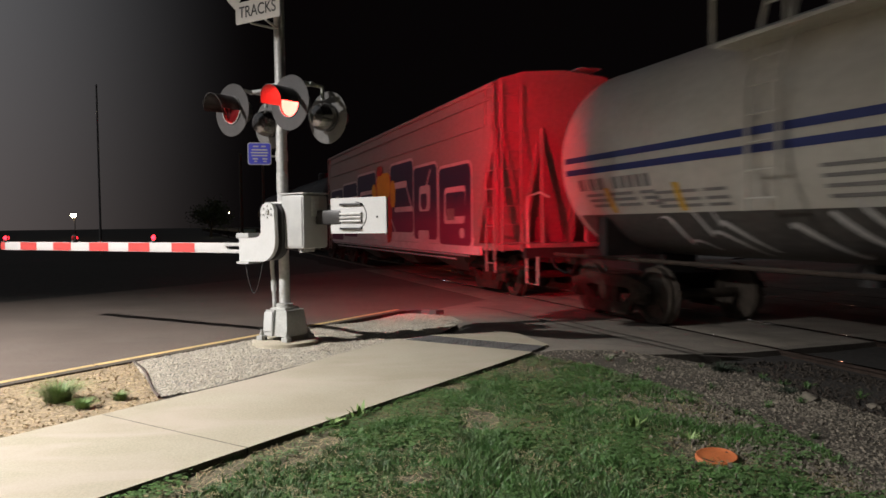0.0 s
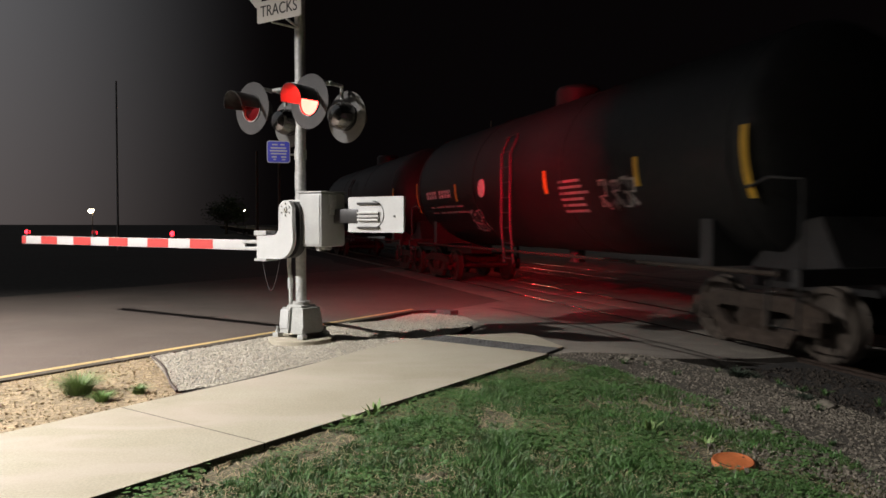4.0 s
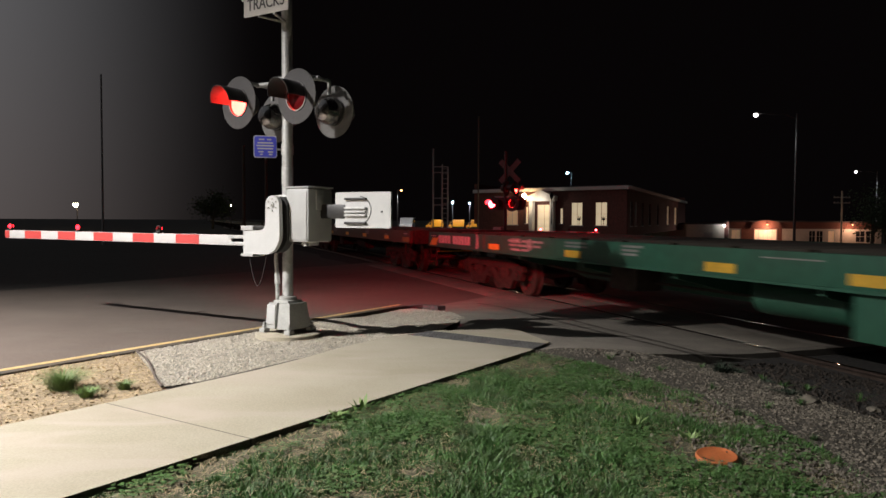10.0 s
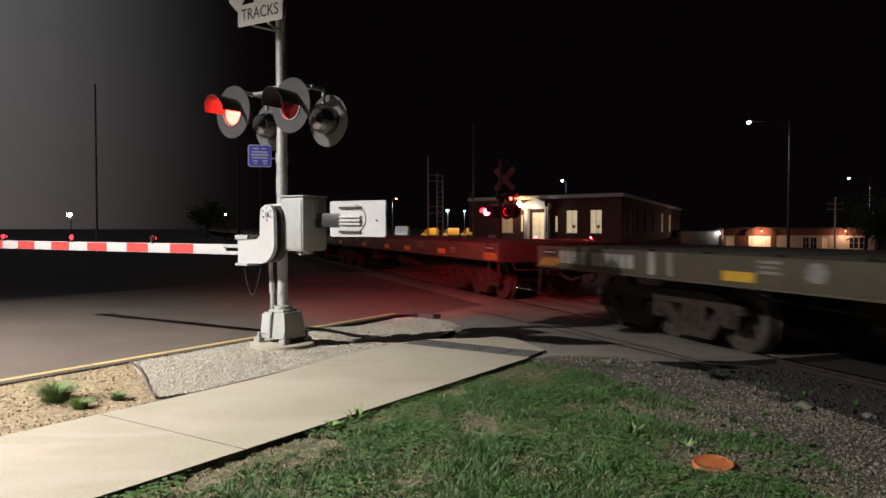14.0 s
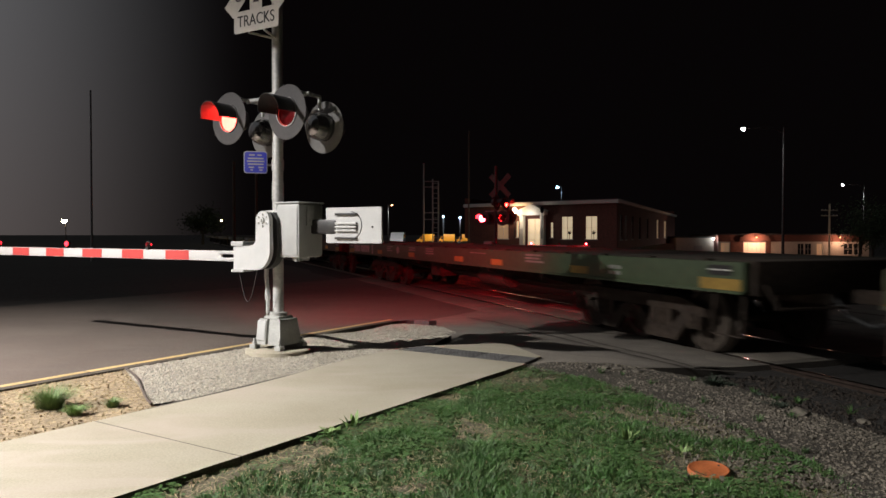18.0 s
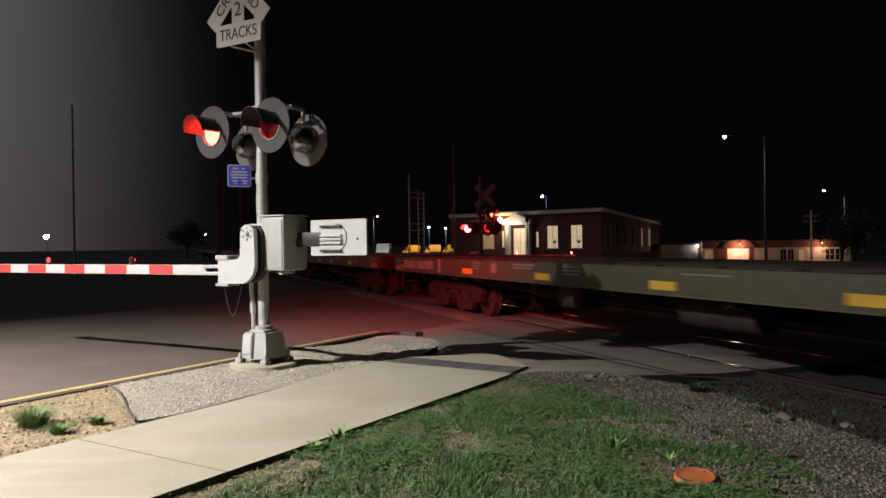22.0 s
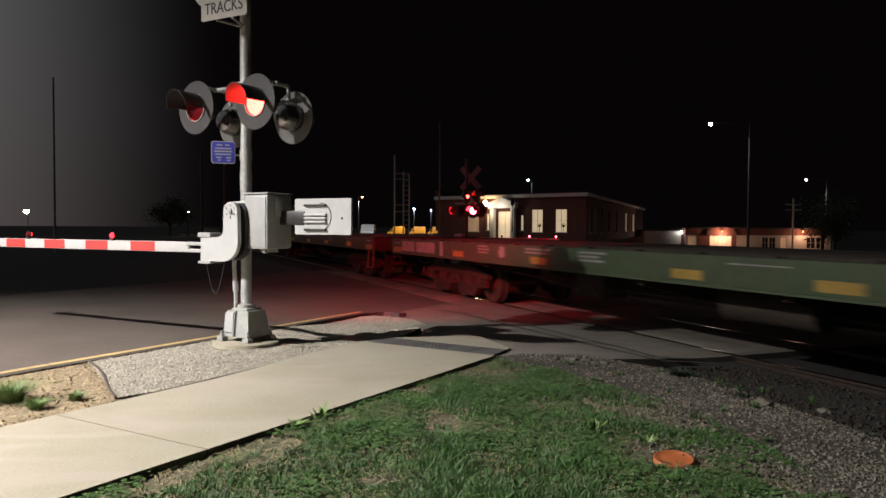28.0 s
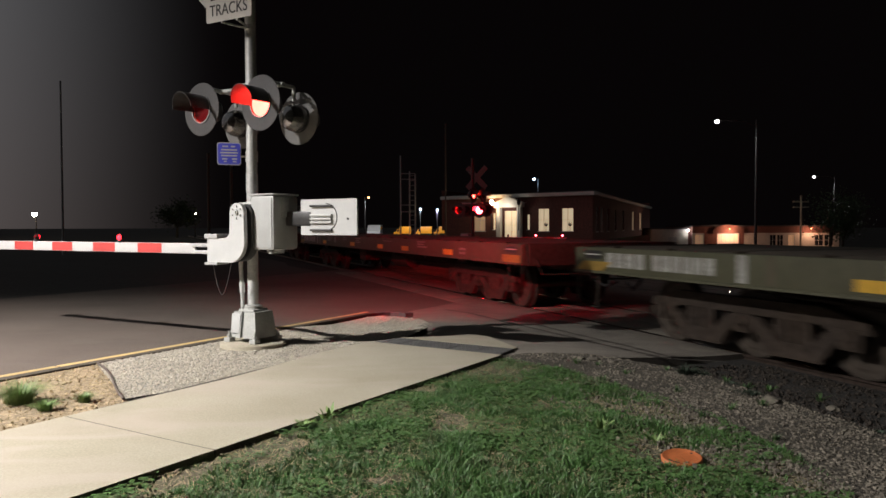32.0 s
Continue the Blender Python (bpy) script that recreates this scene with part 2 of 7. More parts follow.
DECKGREEN = surface("deck_wagon_green", (0.016, 0.095, 0.056), 0.6, grain=8, vary=0.15, stain=0.8, stained=0.45, tint=(0.03, 0.06, 0.035))
DECKOLIVE = surface("deck_wagon_olive", (0.046, 0.072, 0.031), 0.65, grain=8, vary=0.15, stain=0.8, stained=0.5, tint=(0.048, 0.05, 0.03))
DECKTAN = surface("deck_wagon_tan", (0.085, 0.068, 0.042), 0.65, grain=8, vary=0.15, stain=0.8, stained=0.5, tint=(0.07, 0.054, 0.036))
DECKDRAB = surface("deck_wagon_drab", (0.075, 0.075, 0.040), 0.65, grain=8, vary=0.15, stain=0.8, stained=0.5, tint=(0.066, 0.054, 0.036))
TIMBER = surface("deck_timber", (0.10, 0.08, 0.06), 0.9, grain=10, vary=0.4, spread=0.3)
BRICK = surface("red_brick", (0.13, 0.05, 0.038), 0.85, grain=6, vary=0.25, stain=0.4, stained=0.3)
TRIM = surface("white_trim_paint", (0.70, 0.68, 0.62), 0.6, grain=8, vary=0.06, stain=1, stained=0.2)
ROOFING = surface("dark_roofing", (0.035, 0.035, 0.038), 0.9, grain=4, vary=0.3)
STUCCO = surface("pale_wall_panel", (0.50, 0.48, 0.43), 0.8, grain=5, vary=0.08, stain=0.6, stained=0.25)
WINDOW_LIT = glow("lit_room_pane", (1.0, 0.80, 0.52), 0.45)
WINDOW_SHOP = glow("shop_door_pane", (1.0, 0.78, 0.60), 0.20)
WINDOW_DIM = glow("dim_room_pane", (1.0, 0.72, 0.45), 0.10)
PANE = surface("dark_pane", (0.02, 0.02, 0.025), 0.08, grain=2, vary=0.1)
BULB = glow("white_lamp", (1.0, 0.95, 0.90), 120)
BULB_COOL = glow("cool_lamp", (0.45, 0.75, 1.0), 60)
BULB_WARM = glow("warm_lamp", (1.0, 0.66, 0.34), 60)
BULB_AMBER = glow("amber_lamp", (1.0, 0.42, 0.16), 12)
# paler copy of the pole wood, with lamplight painted into it
LITWOOD = surface("bleached_pole", (0.46, 0.41, 0.31), 0.9, grain=12, vary=0.3)
WOOD = surface("weathered_pole", (0.16, 0.13, 0.095), 0.9, grain=12, vary=0.3)
TRUCKYELLOW = surface("yellow_vehicle_paint", (0.78, 0.30, 0.015), 0.4, grain=4, vary=0.05, stain=1, stained=0.1)
VANWHITE = surface("white_vehicle_paint", (0.6, 0.6, 0.6), 0.35, grain=4, vary=0.05, stain=1, stained=0.1)
BARK = surface("bark", (0.09, 0.075, 0.055), 0.95, grain=15, vary=0.4)
LEAF = surface("tree_leaf", (0.045, 0.075, 0.025), 0.7, grain=2, vary=0.3, spread=0.4)


def sprayed(name, top, low, z0, z1):
    """Spray paint that fades from one colour at z0 to another at z1."""
    m, nt, p = material(name)
    tc = nt.nodes.new("ShaderNodeTexCoord")
    sep = nt.nodes.new("ShaderNodeSeparateXYZ")
    nt.links.new(tc.outputs["Object"], sep.inputs[0])
    noise_node = nt.nodes.new("ShaderNodeTexNoise")
    noise_node.inputs["Scale"].default_value = 2.5
    nt.links.new(tc.outputs["Object"], noise_node.inputs["Vector"])
    add = nt.nodes.new("ShaderNodeMath")
    add.operation = "MULTIPLY_ADD"
    nt.links.new(noise_node.outputs[0], add.inputs[0])
    add.inputs[1].default_value = 0.35
    nt.links.new(sep.outputs[2], add.inputs[2])
    rng = nt.nodes.new("ShaderNodeMapRange")
    rng.inputs[1].default_value, rng.inputs[2].default_value = z0, z1
    nt.links.new(add.outputs[0], rng.inputs[0])
    mix = nt.nodes.new("ShaderNodeMix")
    mix.data_type = "RGBA"
    mix.inputs[6].default_value, mix.inputs[7].default_value = (*low, 1), (*top, 1)
    nt.links.new(rng.outputs[0], mix.inputs[0])
    nt.links.new(mix.outputs[2], p.inputs["Base Color"])
    p.inputs["Roughness"].default_value = 0.6
    return m



def streaked(m, colour, strength):
    """Long pale scuffs drawn along the pavement over an existing surface."""
    nt = m.node_tree
    p = nt.nodes["Principled BSDF"]
    old = p.inputs["Base Color"].links[0].from_socket
    tc = nt.nodes.new("ShaderNodeTexCoord")
    turn = nt.nodes.new("ShaderNodeMapping")
    turn.inputs["Rotation"].default_value = (0, 0, radians(-56))
    turn.inputs["Scale"].default_value = (0.7, 1.7, 1)
    nt.links.new(tc.outputs["Object"], turn.inputs["Vector"])
    patchy = nt.nodes.new("ShaderNodeTexNoise")
    patchy.inputs["Scale"].default_value, patchy.inputs["Detail"].default_value, patchy.inputs["Distortion"].default_value = 1.1, 4, 1.2
    nt.links.new(turn.outputs[0], patchy.inputs["Vector"])
    mask = nt.nodes.new("ShaderNodeMapRange")
    mask.inputs[1].default_value, mask.inputs[2].default_value = 0.44, 0.68
    mask.inputs[3].default_value, mask.inputs[4].default_value = 0.0, strength
    nt.links.new(patchy.outputs[0], mask.inputs[0])
    mix = nt.nodes.new("ShaderNodeMix")
    mix.data_type = "RGBA"
    mix.inputs[7].default_value = (*colour, 1)
    nt.links.new(mask.outputs[0], mix.inputs[0])
    nt.links.new(old, mix.inputs[6])
    nt.links.new(mix.outputs[2], p.inputs["Base Color"])


streaked(CONCRETE, (0.37, 0.315, 0.262), 0.6)
streaked(ASPHALT, (0.12, 0.10, 0.085), 0.4)
streaked(APRON, (0.24, 0.212, 0.178), 0.6)

PURPLE = sprayed("spray_navy_to_magenta", (0.020, 0.016, 0.060), (0.17, 0.012, 0.075), 1.75, 2.35)

# ---- shaping ----
I4 = Matrix.Identity(4)


def blank():
    return bmesh.new()


def box(bm, x0, x1, y0, y1, z0, z1, m=I4, bevel=0.0):
    b = bmesh.new()
    bmesh.ops.create_cube(b, size=1)
    for v in b.verts:
        v.co = Vector(((x0 + x1) / 2 + v.co.x * (x1 - x0), (y0 + y1) / 2 + v.co.y * (y1 - y0), (z0 + z1) / 2 + v.co.z * (z1 - z0)))
    if bevel:
        bmesh.ops.bevel(b, geom=b.edges[:], offset=bevel, segments=2, affect="EDGES", profile=0.6)
    merge(bm, b, m)
    return bm


def merge(bm, b, m=I4):
    b.verts.index_update()
    made = [bm.verts.new(m @ v.co) for v in b.verts]
    for f in b.faces:
        try:
            bm.faces.new([made[v.index] for v in f.verts])
        except ValueError:
            pass
    b.free()


def tube(bm, p0, p1, r0, r1=None, seg=14, caps=True):
    p0, p1 = Vector(p0), Vector(p1)
    q = (p1 - p0).to_track_quat("Z", "Y").to_matrix()
    r1 = r0 if r1 is None else r1
    rings = []
    for p, r in ((p0, r0), (p1, r1)):
        rings.append([bm.verts.new(p + q @ Vector((r * math.cos(a), r * math.sin(a), 0))) for a in (2 * math.pi * k / seg for k in range(seg))])
    for k in range(seg):
        bm.faces.new((rings[0][k], rings[0][(k + 1) % seg], rings[1][(k + 1) % seg], rings[1][k]))
    if caps:
        bm.faces.new(rings[0][::-1])
        bm.faces.new(rings[1])
    return bm


def pipe(bm, points, r, seg=8):
    pts = [Vector(p) for p in points]
    rings = []
    for k, p in enumerate(pts):
        d = (pts[min(k + 1, len(pts) - 1)] - pts[max(k - 1, 0)]).normalized()
        q = d.to_track_quat("Z", "Y").to_matrix()
        if rings:                                  # keep the ring's start in line with the last one
            flat = last - d * last.dot(d)
            u = flat.normalized() if flat.length > 1e-6 else q @ Vector((1, 0, 0))
        else:
            u = q @ Vector((1, 0, 0))
        w = d.cross(u)
        last = u
        rings.append([bm.verts.new(p + (u * math.cos(a) + w * math.sin(a)) * r) for a in (2 * math.pi * j / seg for j in range(seg))])
    for lo, hi in zip(rings, rings[1:]):
        for j in range(seg):
            i = (j + 1) % seg
            bm.faces.new((lo[j], lo[i], hi[i], hi[j]))
    bm.faces.new(rings[0][::-1])
    bm.faces.new(rings[-1])
    return bm


def lathe(bm, profile, m=I4, seg=28, a0=0.0, a1=360.0):
    """Turns (radius, height) pairs round local z."""
    full = abs(a1 - a0) >= 359.9
    n = seg if full else seg + 1
    rings = []
    for r, z in profile:
        rings.append([bm.verts.new(m @ Vector((r * math.cos(a), r * math.sin(a), z))) for a in (radians(a0 + (a1 - a0) * k / seg) for k in range(n))])
    for lo, hi in zip(rings, rings[1:]):
        for k in range(seg):
            j = (k + 1) % n
            bm.faces.new((lo[k], lo[j], hi[j], hi[k]))
    return bm


def prism(bm, outline, z0, z1, m=I4):
    lo = [bm.verts.new(m @ Vector((x, y, z0))) for x, y in outline]
    hi = [bm.verts.new(m @ Vector((x, y, z1))) for x, y in outline]
    bm.faces.new(lo[::-1])
    bm.faces.new(hi)
    for k in range(len(lo)):
        j = (k + 1) % len(lo)
        bm.faces.new((lo[k], lo[j], hi[j], hi[k]))
    return bm


def rounded(w, h, r, n=5):
    pts = []
    for cx, cy, a in ((w / 2 - r, h / 2 - r, 0), (-w / 2 + r, h / 2 - r, 90), (-w / 2 + r, -h / 2 + r, 180), (w / 2 - r, -h / 2 + r, 270)):
        pts += [(cx + r * math.cos(radians(a + 90 * k / n)), cy + r * math.sin(radians(a + 90 * k / n))) for k in range(n + 1)]
    return pts


FACE = pose(0, 0, 0, 90)  # lays a flat outline upright, facing -y


def mesh_of(name, bm, mat, angle=35):
    bmesh.ops.recalc_face_normals(bm, faces=bm.faces[:])
    me = bpy.data.meshes.new(name)
    bm.to_mesh(me)
    bm.free()
    mats = mat if isinstance(mat, (list, tuple)) else [mat]
    for m in mats:
        me.materials.append(m)
    me.polygons.foreach_set("use_smooth", [True] * len(me.polygons))
    me.set_sharp_from_angle(angle=radians(angle))
    return me


def part(name, bm, mat, parent, label="", at=None):
    ob = new(name, mesh_of(name, bm, mat))
    ob.parent = parent
    if at is not None:
        ob.matrix_basis = at
    return tagged(ob, label)


def again(ob, parent, at):
    """The same mesh once more, as an object of its own."""
    o = new(ob.name.split(".")[0], ob.data)
    o.parent = parent
    o.matrix_basis = at
    if "label" in ob:
        o["label"] = ob["label"]
    return o


def thing(name, at, label, category, group="", kind=""):
    ob = new(name)
    ob.matrix_basis = at
    ob.empty_display_size = 0.2
    return tagged(ob, label, category, group, kind)


def solid(name, bm, mat, label, category, at=I4, group="", kind=""):
    ob = new(name, mesh_of(name, bm, mat))
    ob.matrix_basis = at
    return tagged(ob, label, category, group, kind)


def loose(name, verts, faces, mat, label, category, kind="stuff"):
    me = bpy.data.meshes.new(name)
    me.from_pydata(verts, [], faces)
    me.materials.append(mat)
    ob = new(name, me)
    return tagged(ob, label, category, "", kind)


def lettering(name, text, size, mat, parent, at, label="", stretch=1.0, depth=0.002):
    cu = bpy.data.curves.new(name, "FONT")
    cu.body, cu.size, cu.align_x, cu.align_y, cu.extrude = text, size, "CENTER", "CENTER", depth
    tmp = new(name, cu)
    deps = bpy.context.evaluated_depsgraph_get()
    me = bpy.data.meshes.new_from_object(tmp.evaluated_get(deps))
    bpy.data.objects.remove(tmp)
    me.transform(Matrix.Diagonal((stretch, 1, 1, 1)))
    me.materials.clear()
    me.materials.append(mat)
    ob = new(name, me)
    ob.parent = parent
    ob.matrix_basis = at
    return tagged(ob, label)

# ---- plan: the road runs along R, the tracks along U ----
TURN_R = -32.0                                   # local +y along the road
R = Vector((math.sin(radians(32)), math.cos(radians(32)), 0))
WEST = Vector((-R.y, R.x, 0))
MAST = Vector((-1.86, 8.80, 0))
U = Vector((0.330, -0.944, 0)).normalized()      # the way the train goes
N = Vector((0.944, 0.330, 0)).normalized()       # from the camera's side across the tracks
TRACK_D, ZR = 7.354, -0.13
TURN_U = math.degrees(math.atan2(U.y, U.x))
ROADZ = -0.14


def track_pose(s, d=TRACK_D, z=ZR):
    p = U * s + N * d
    return pose(p.x, p.y, z, 0, 0, TURN_U)


def smooth(a, b, x):
    x = min(1, max(0, (x - a) / (b - a)))
    return x * x * (3 - 2 * x)


def fall(x, y):
    """The land falls away beyond the tracks."""
    d = x * N.x + y * N.y
    return -0.45 * smooth(14, 28, d) * (1 - smooth(40, 60, y)) - 2.45 * smooth(16, 40, x) * smooth(34, 90, y) - 1.1 * smooth(110, 210, y)


# ---- ground, one sheet to the horizon ----
def ground_sheet():
    xs = sorted(set([-1500, -700, -300, -150, -80] + list(range(-60, 90, 4)) + [100, 130, 200, 400, 800, 1500]))
    ys = sorted(set([-1500, -500, -200, -80, -40, -20] + list(range(-12, 140, 4)) + [160, 200, 300, 600, 1500]))
    verts = [(x, y, -0.22 + fall(x, y)) for y in ys for x in xs]
    w = len(xs)
    faces = [(j * w + i, j * w + i + 1, (j + 1) * w + i + 1, (j + 1) * w + i) for j in range(len(ys) - 1) for i in range(w - 1)]
    me = bpy.data.meshes.new("ground")
    me.from_pydata(verts, [], faces)
    me.materials.append(GROUND)
    tagged(new("ground", me), "dark bare ground and verges at night", "ground", "", "structure")


ground_sheet()


def strip(name, a, b, z, thick, mat, label, category, edge=None, step=3.0):
    """A level band from outline points given as two rails a and b of (x, y)."""
    bm = blank()
    rows = []
    for (ax, ay), (bx, by) in zip(a, b):
        za, zb = z + fall(ax, ay), z + fall(bx, by)
        rows.append([bm.verts.new(p) for p in ((ax, ay, za), (bx, by, zb), (bx, by, zb - thick), (ax, ay, za - thick))])
    for p, q in zip(rows, rows[1:]):
        for k in range(4):
            j = (k + 1) % 4
            bm.faces.new((p[k], p[j], q[j], q[k]))
    bm.faces.new(rows[0])
    bm.faces.new(rows[-1][::-1])
    return solid(name, bm, mat, label, category, kind="structure")


K0 = Vector((-2.30, 9.57, 0))                    # a point of the kerb's roadside edge


def along_road(s, o=0.0, z=0.0):
    p = K0 + R * s + WEST * o
    return (p.x, p.y)


steps = [-60, -30, -10, 0, 5, 10, 14, 18, 22, 26, 30, 40, 55, 75, 100, 150, 220]
strip("road", [along_road(s, 0.02) for s in steps], [along_road(s, 9.0) for s in steps], ROADZ, 0.08, ASPHALT, "dark asphalt road in the light of a street lamp", "road")
# worn asphalt between pavement and track, sloping down to the rails and to the road
def apron_height(x, y):
    d = x * N.x + y * N.y
    q = Vector((x, y, 0)) - K0
    right = -q.dot(WEST)
    z = -0.2 + (0.2 - 0.022) * smooth(3.15, 3.55, d)
    if d > 3.7:
        z = -0.022 - 0.118 * smooth(3.7, 6.4, d)
    return ROADZ + (z - ROADZ) * smooth(0.0, 1.5, right) + 0.005


def crossing_apron():
    bm = blank()
    rows = []
    for i in range(67):
        s = -10 + 0.5 * i
        row = []
        for j in range(33):
            o = 0.02 - 0.4 * j
            x, y = along_road(s, o)
            row.append(bm.verts.new((x, y, apron_height(x, y))))
        rows.append(row)
    for p, q in zip(rows, rows[1:]):
        for k in range(32):
            bm.faces.new((p[k], p[k + 1], q[k + 1], q[k]))
    # the asphalt ends with the panels
    bmesh.ops.bisect_plane(bm, geom=bm.verts[:] + bm.edges[:] + bm.faces[:], plane_co=U * -6.8, plane_no=U, clear_outer=True)
    rim = [e for e in bm.edges if len(e.link_faces) == 1]
    low = bmesh.ops.extrude_edge_only(bm, edges=rim)["geom"]
    for v in low:
        if isinstance(v, bmesh.types.BMVert):
            v.co.z -= 0.14
    solid("crossing_apron", bm, APRON, "worn patched asphalt between pavement and rails", "road", kind="structure")
    # tar-filled seams
    for pts in ([(0.62, 13.2), (1.4, 11.3), (2.28, 9.25), (2.86, 8.06), (3.5, 8.0)], [(1.9, 11.0), (2.31, 9.87), (2.7, 8.99), (2.92, 8.29), (3.27, 8.29)], [(2.3, 11.6), (2.76, 11.2), (3.39, 10.69)]):
        bm = blank()
        prev = None
        for k in range(25):
            f = k / 24 * (len(pts) - 1)
            i = min(int(f), len(pts) - 2)
            p = Vector((*pts[i], 0)).lerp(Vector((*pts[i + 1], 0)), f - i)
            d = (Vector((*pts[i + 1], 0)) - Vector((*pts[i], 0))).normalized()
            w = 0.026 + 0.008 * math.sin(k * 2.3)
            side = Vector((-d.y, d.x, 0)) * w
            pair = [bm.verts.new((c.x, c.y, apron_height(c.x, c.y) + 0.012)) for c in (p - side, p + side)]
            if prev:
                bm.faces.new((prev[0], prev[1], pair[1], pair[0]))
            prev = pair
        solid("tar_seam", bm, TIE, "dark tar-filled seam in the asphalt", "road seam", kind="structure")


crossing_apron()

# ---- tracks ----
RAIL_SECTION = [(-0.07, -0.17), (0.07, -0.17), (0.07, -0.155), (0.012, -0.13), (0.012, -0.045), (0.036, -0.03), (0.036, -0.004), (0.028, 0), (-0.028, 0), (-0.036, -0.004), (-0.036, -0.03), (-0.012, -0.045), (-0.012, -0.13), (-0.07, -0.155)]


def rail_mesh(length):
    bm = blank()
    prism(bm, RAIL_SECTION, -length / 2, length / 2, pose(0, 0, 0, 90, 0, 90))
    return bm


def build_track(name, d, label):
    t = thing(name, track_pose(-30, d), label, "railway track", "tracks", "structure")
    bm = rail_mesh(220)
    bm.normal_update()
    for f in bm.faces:
        if f.calc_center_median().z > -0.003 and abs(f.normal.z) > 0.9:
            f.material_index = 1
    first = part("rail", bm, [RAIL, RAILHEAD], t, "worn steel rail with a shiny head", pose(0, -0.7525, 0))
    again(first, t, pose(0, 0.7525, 0))
    tie = None
    for k in range(-16, 88):
        x = k * 0.55 + 15
        if -8 < x < 21:
            continue                              # under the crossing
        if tie is None:
            bm = box(blank(), -0.11, 0.11, -1.3, 1.3, -0.36, -0.175, bevel=0.01)
            tie = part("tie", bm, TIE, t, "", pose(x, 0, 0))
        else:
            again(tie, t, pose(x + random.uniform(-0.03, 0.03), random.uniform(-0.04, 0.04), 0, 0, 0, random.uniform(-1, 1)))
    return t


near_track = build_track("track_near", TRACK_D, "steel rails on timber ties through the crossing")
far_track = build_track("track_far", TRACK_D + 4.4, "second pair of steel rails beyond the train")


def ballast_bed(d, x0, x1):
    bm = blank()
    rows = []
    for k in range(41):
        x = x0 + (x1 - x0) * k / 40
        row = []
        for y, z in ((-2.5, -0.12), (-1.5, -0.075), (-0.75, -0.072), (0, -0.078), (0.75, -0.072), (1.5, -0.075), (2.3, -0.12)):
            v = track_pose(x, d) @ Vector((0, y, z + random.uniform(-0.012, 0.012)))
            row.append(bm.verts.new(v))
        rows.append(row)
    for p, q in zip(rows, rows[1:]):
        for k in range(6):
            bm.faces.new((p[k], p[k + 1], q[k + 1], q[k]))
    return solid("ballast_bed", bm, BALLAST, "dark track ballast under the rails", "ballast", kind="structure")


for d in (TRACK_D, TRACK_D + 4.4):
    ballast_bed(d, -6.9, 60)
    ballast_bed(d, -120, -24)

# crossing panels between and beside the rails
def crossing_panels(d):
    t = thing("crossing_surface", track_pose(-16.2, d), "concrete crossing panels laid along the rails", "crossing surface", "crossing surfaces", "structure")
    lanes = ((-1.62, -0.80), (-0.66, -0.02), (0.02, 0.66), (0.80, 1.62))
    for a, b in lanes:
        seed_panel = None
        for k in range(7 if b < 0 else 6):
            at = pose(-8.1 + 2.45 * k + 0.2, 0, 0.0 + random.uniform(-0.004, 0.004))
            if seed_panel is None:
                seed_panel = part("panel", box(blank(), 0, 2.43, a, b, -0.16, -0.002, bevel=0.008), PANEL, t, "", at)
            else:
                again(seed_panel, t, at)


crossing_panels(TRACK_D)
crossing_panels(TRACK_D + 4.4)

# ---- pavement and verge ----
def walk_edge(s, side):
    p = Vector((-1.21, 4.59, 0)) + Vector((0.557, 0.8305, 0)) * s
    w = 1.58 + 0.22 * smooth(1.2, 3.6, s)
    return (p.x, p.y) if side == 0 else (p.x - 0.8305 * w, p.y + 0.557 * w)


def concrete_walk():
    t = thing("pavement", I4, "pale concrete pavement slabs with a dark raised edge", "pavement", "", "structure")
    cuts = [-9.0, -6.0, -3.0, 0.0, 3.95]
    for a, b in zip(cuts, cuts[1:]):
        n = 8
        right = [walk_edge(a + 0.007 + (b - a - 0.014) * k / n, 0) for k in range(n + 1)]
        left = [walk_edge(a + 0.007 + (b - a - 0.014) * k / n, 1) for k in range(n + 1)]
        part("slab", prism(blank(), right + left[::-1], -0.14, 0.012), CONCRETE, t)
    part("joint_bed", prism(blank(), [walk_edge(k, 0) for k in (-9, -3, 0, 3.9)] + [walk_edge(k, 1) for k in (3.9, 2.4, 0, -3, -9)], -0.16, 0.0095, pose(0, 0, 0)), TIE, t)
    part("slab", prism(blank(), [(1.165, 8.29), (1.22, 8.36), (0.98, 9.22), (0.86, 9.36), (-0.12, 9.20)], -0.14, 0.006), CONCRETE, t)
    # tactile strip of five dark plates
    a, b = Vector((-0.43, 8.86, 0)), Vector((0.95, 7.87, 0))
    c, d = Vector((-0.15, 9.16, 0)), Vector((1.17, 8.24, 0))
    for k in range(5):
        f0, f1 = k / 5 + 0.004, (k + 1) / 5 - 0.004
        quad = [a.lerp(b, f0), a.lerp(b, f1), c.lerp(d, f1), c.lerp(d, f0)]
        bm = prism(blank(), [(q.x, q.y) for q in quad], -0.10, 0.010)
        for i in range(6):
            for j in range(5):
                q = quad[0].lerp(quad[1], (i + 0.5) / 6).lerp(quad[3].lerp(quad[2], (i + 0.5) / 6), (j + 0.5) / 5)
                tube(bm, (q.x, q.y, 0.009), (q.x, q.y, 0.015), 0.014, 0.008, seg=6)
        part("tactile_plate", bm, TACTILE, t, "dark studded warning plate")


concrete_walk()


def ribbon(name, outline, z0, z1, mat, label, category):
    return solid(name, prism(blank(), outline, z0, z1), mat, label, category, kind="structure")


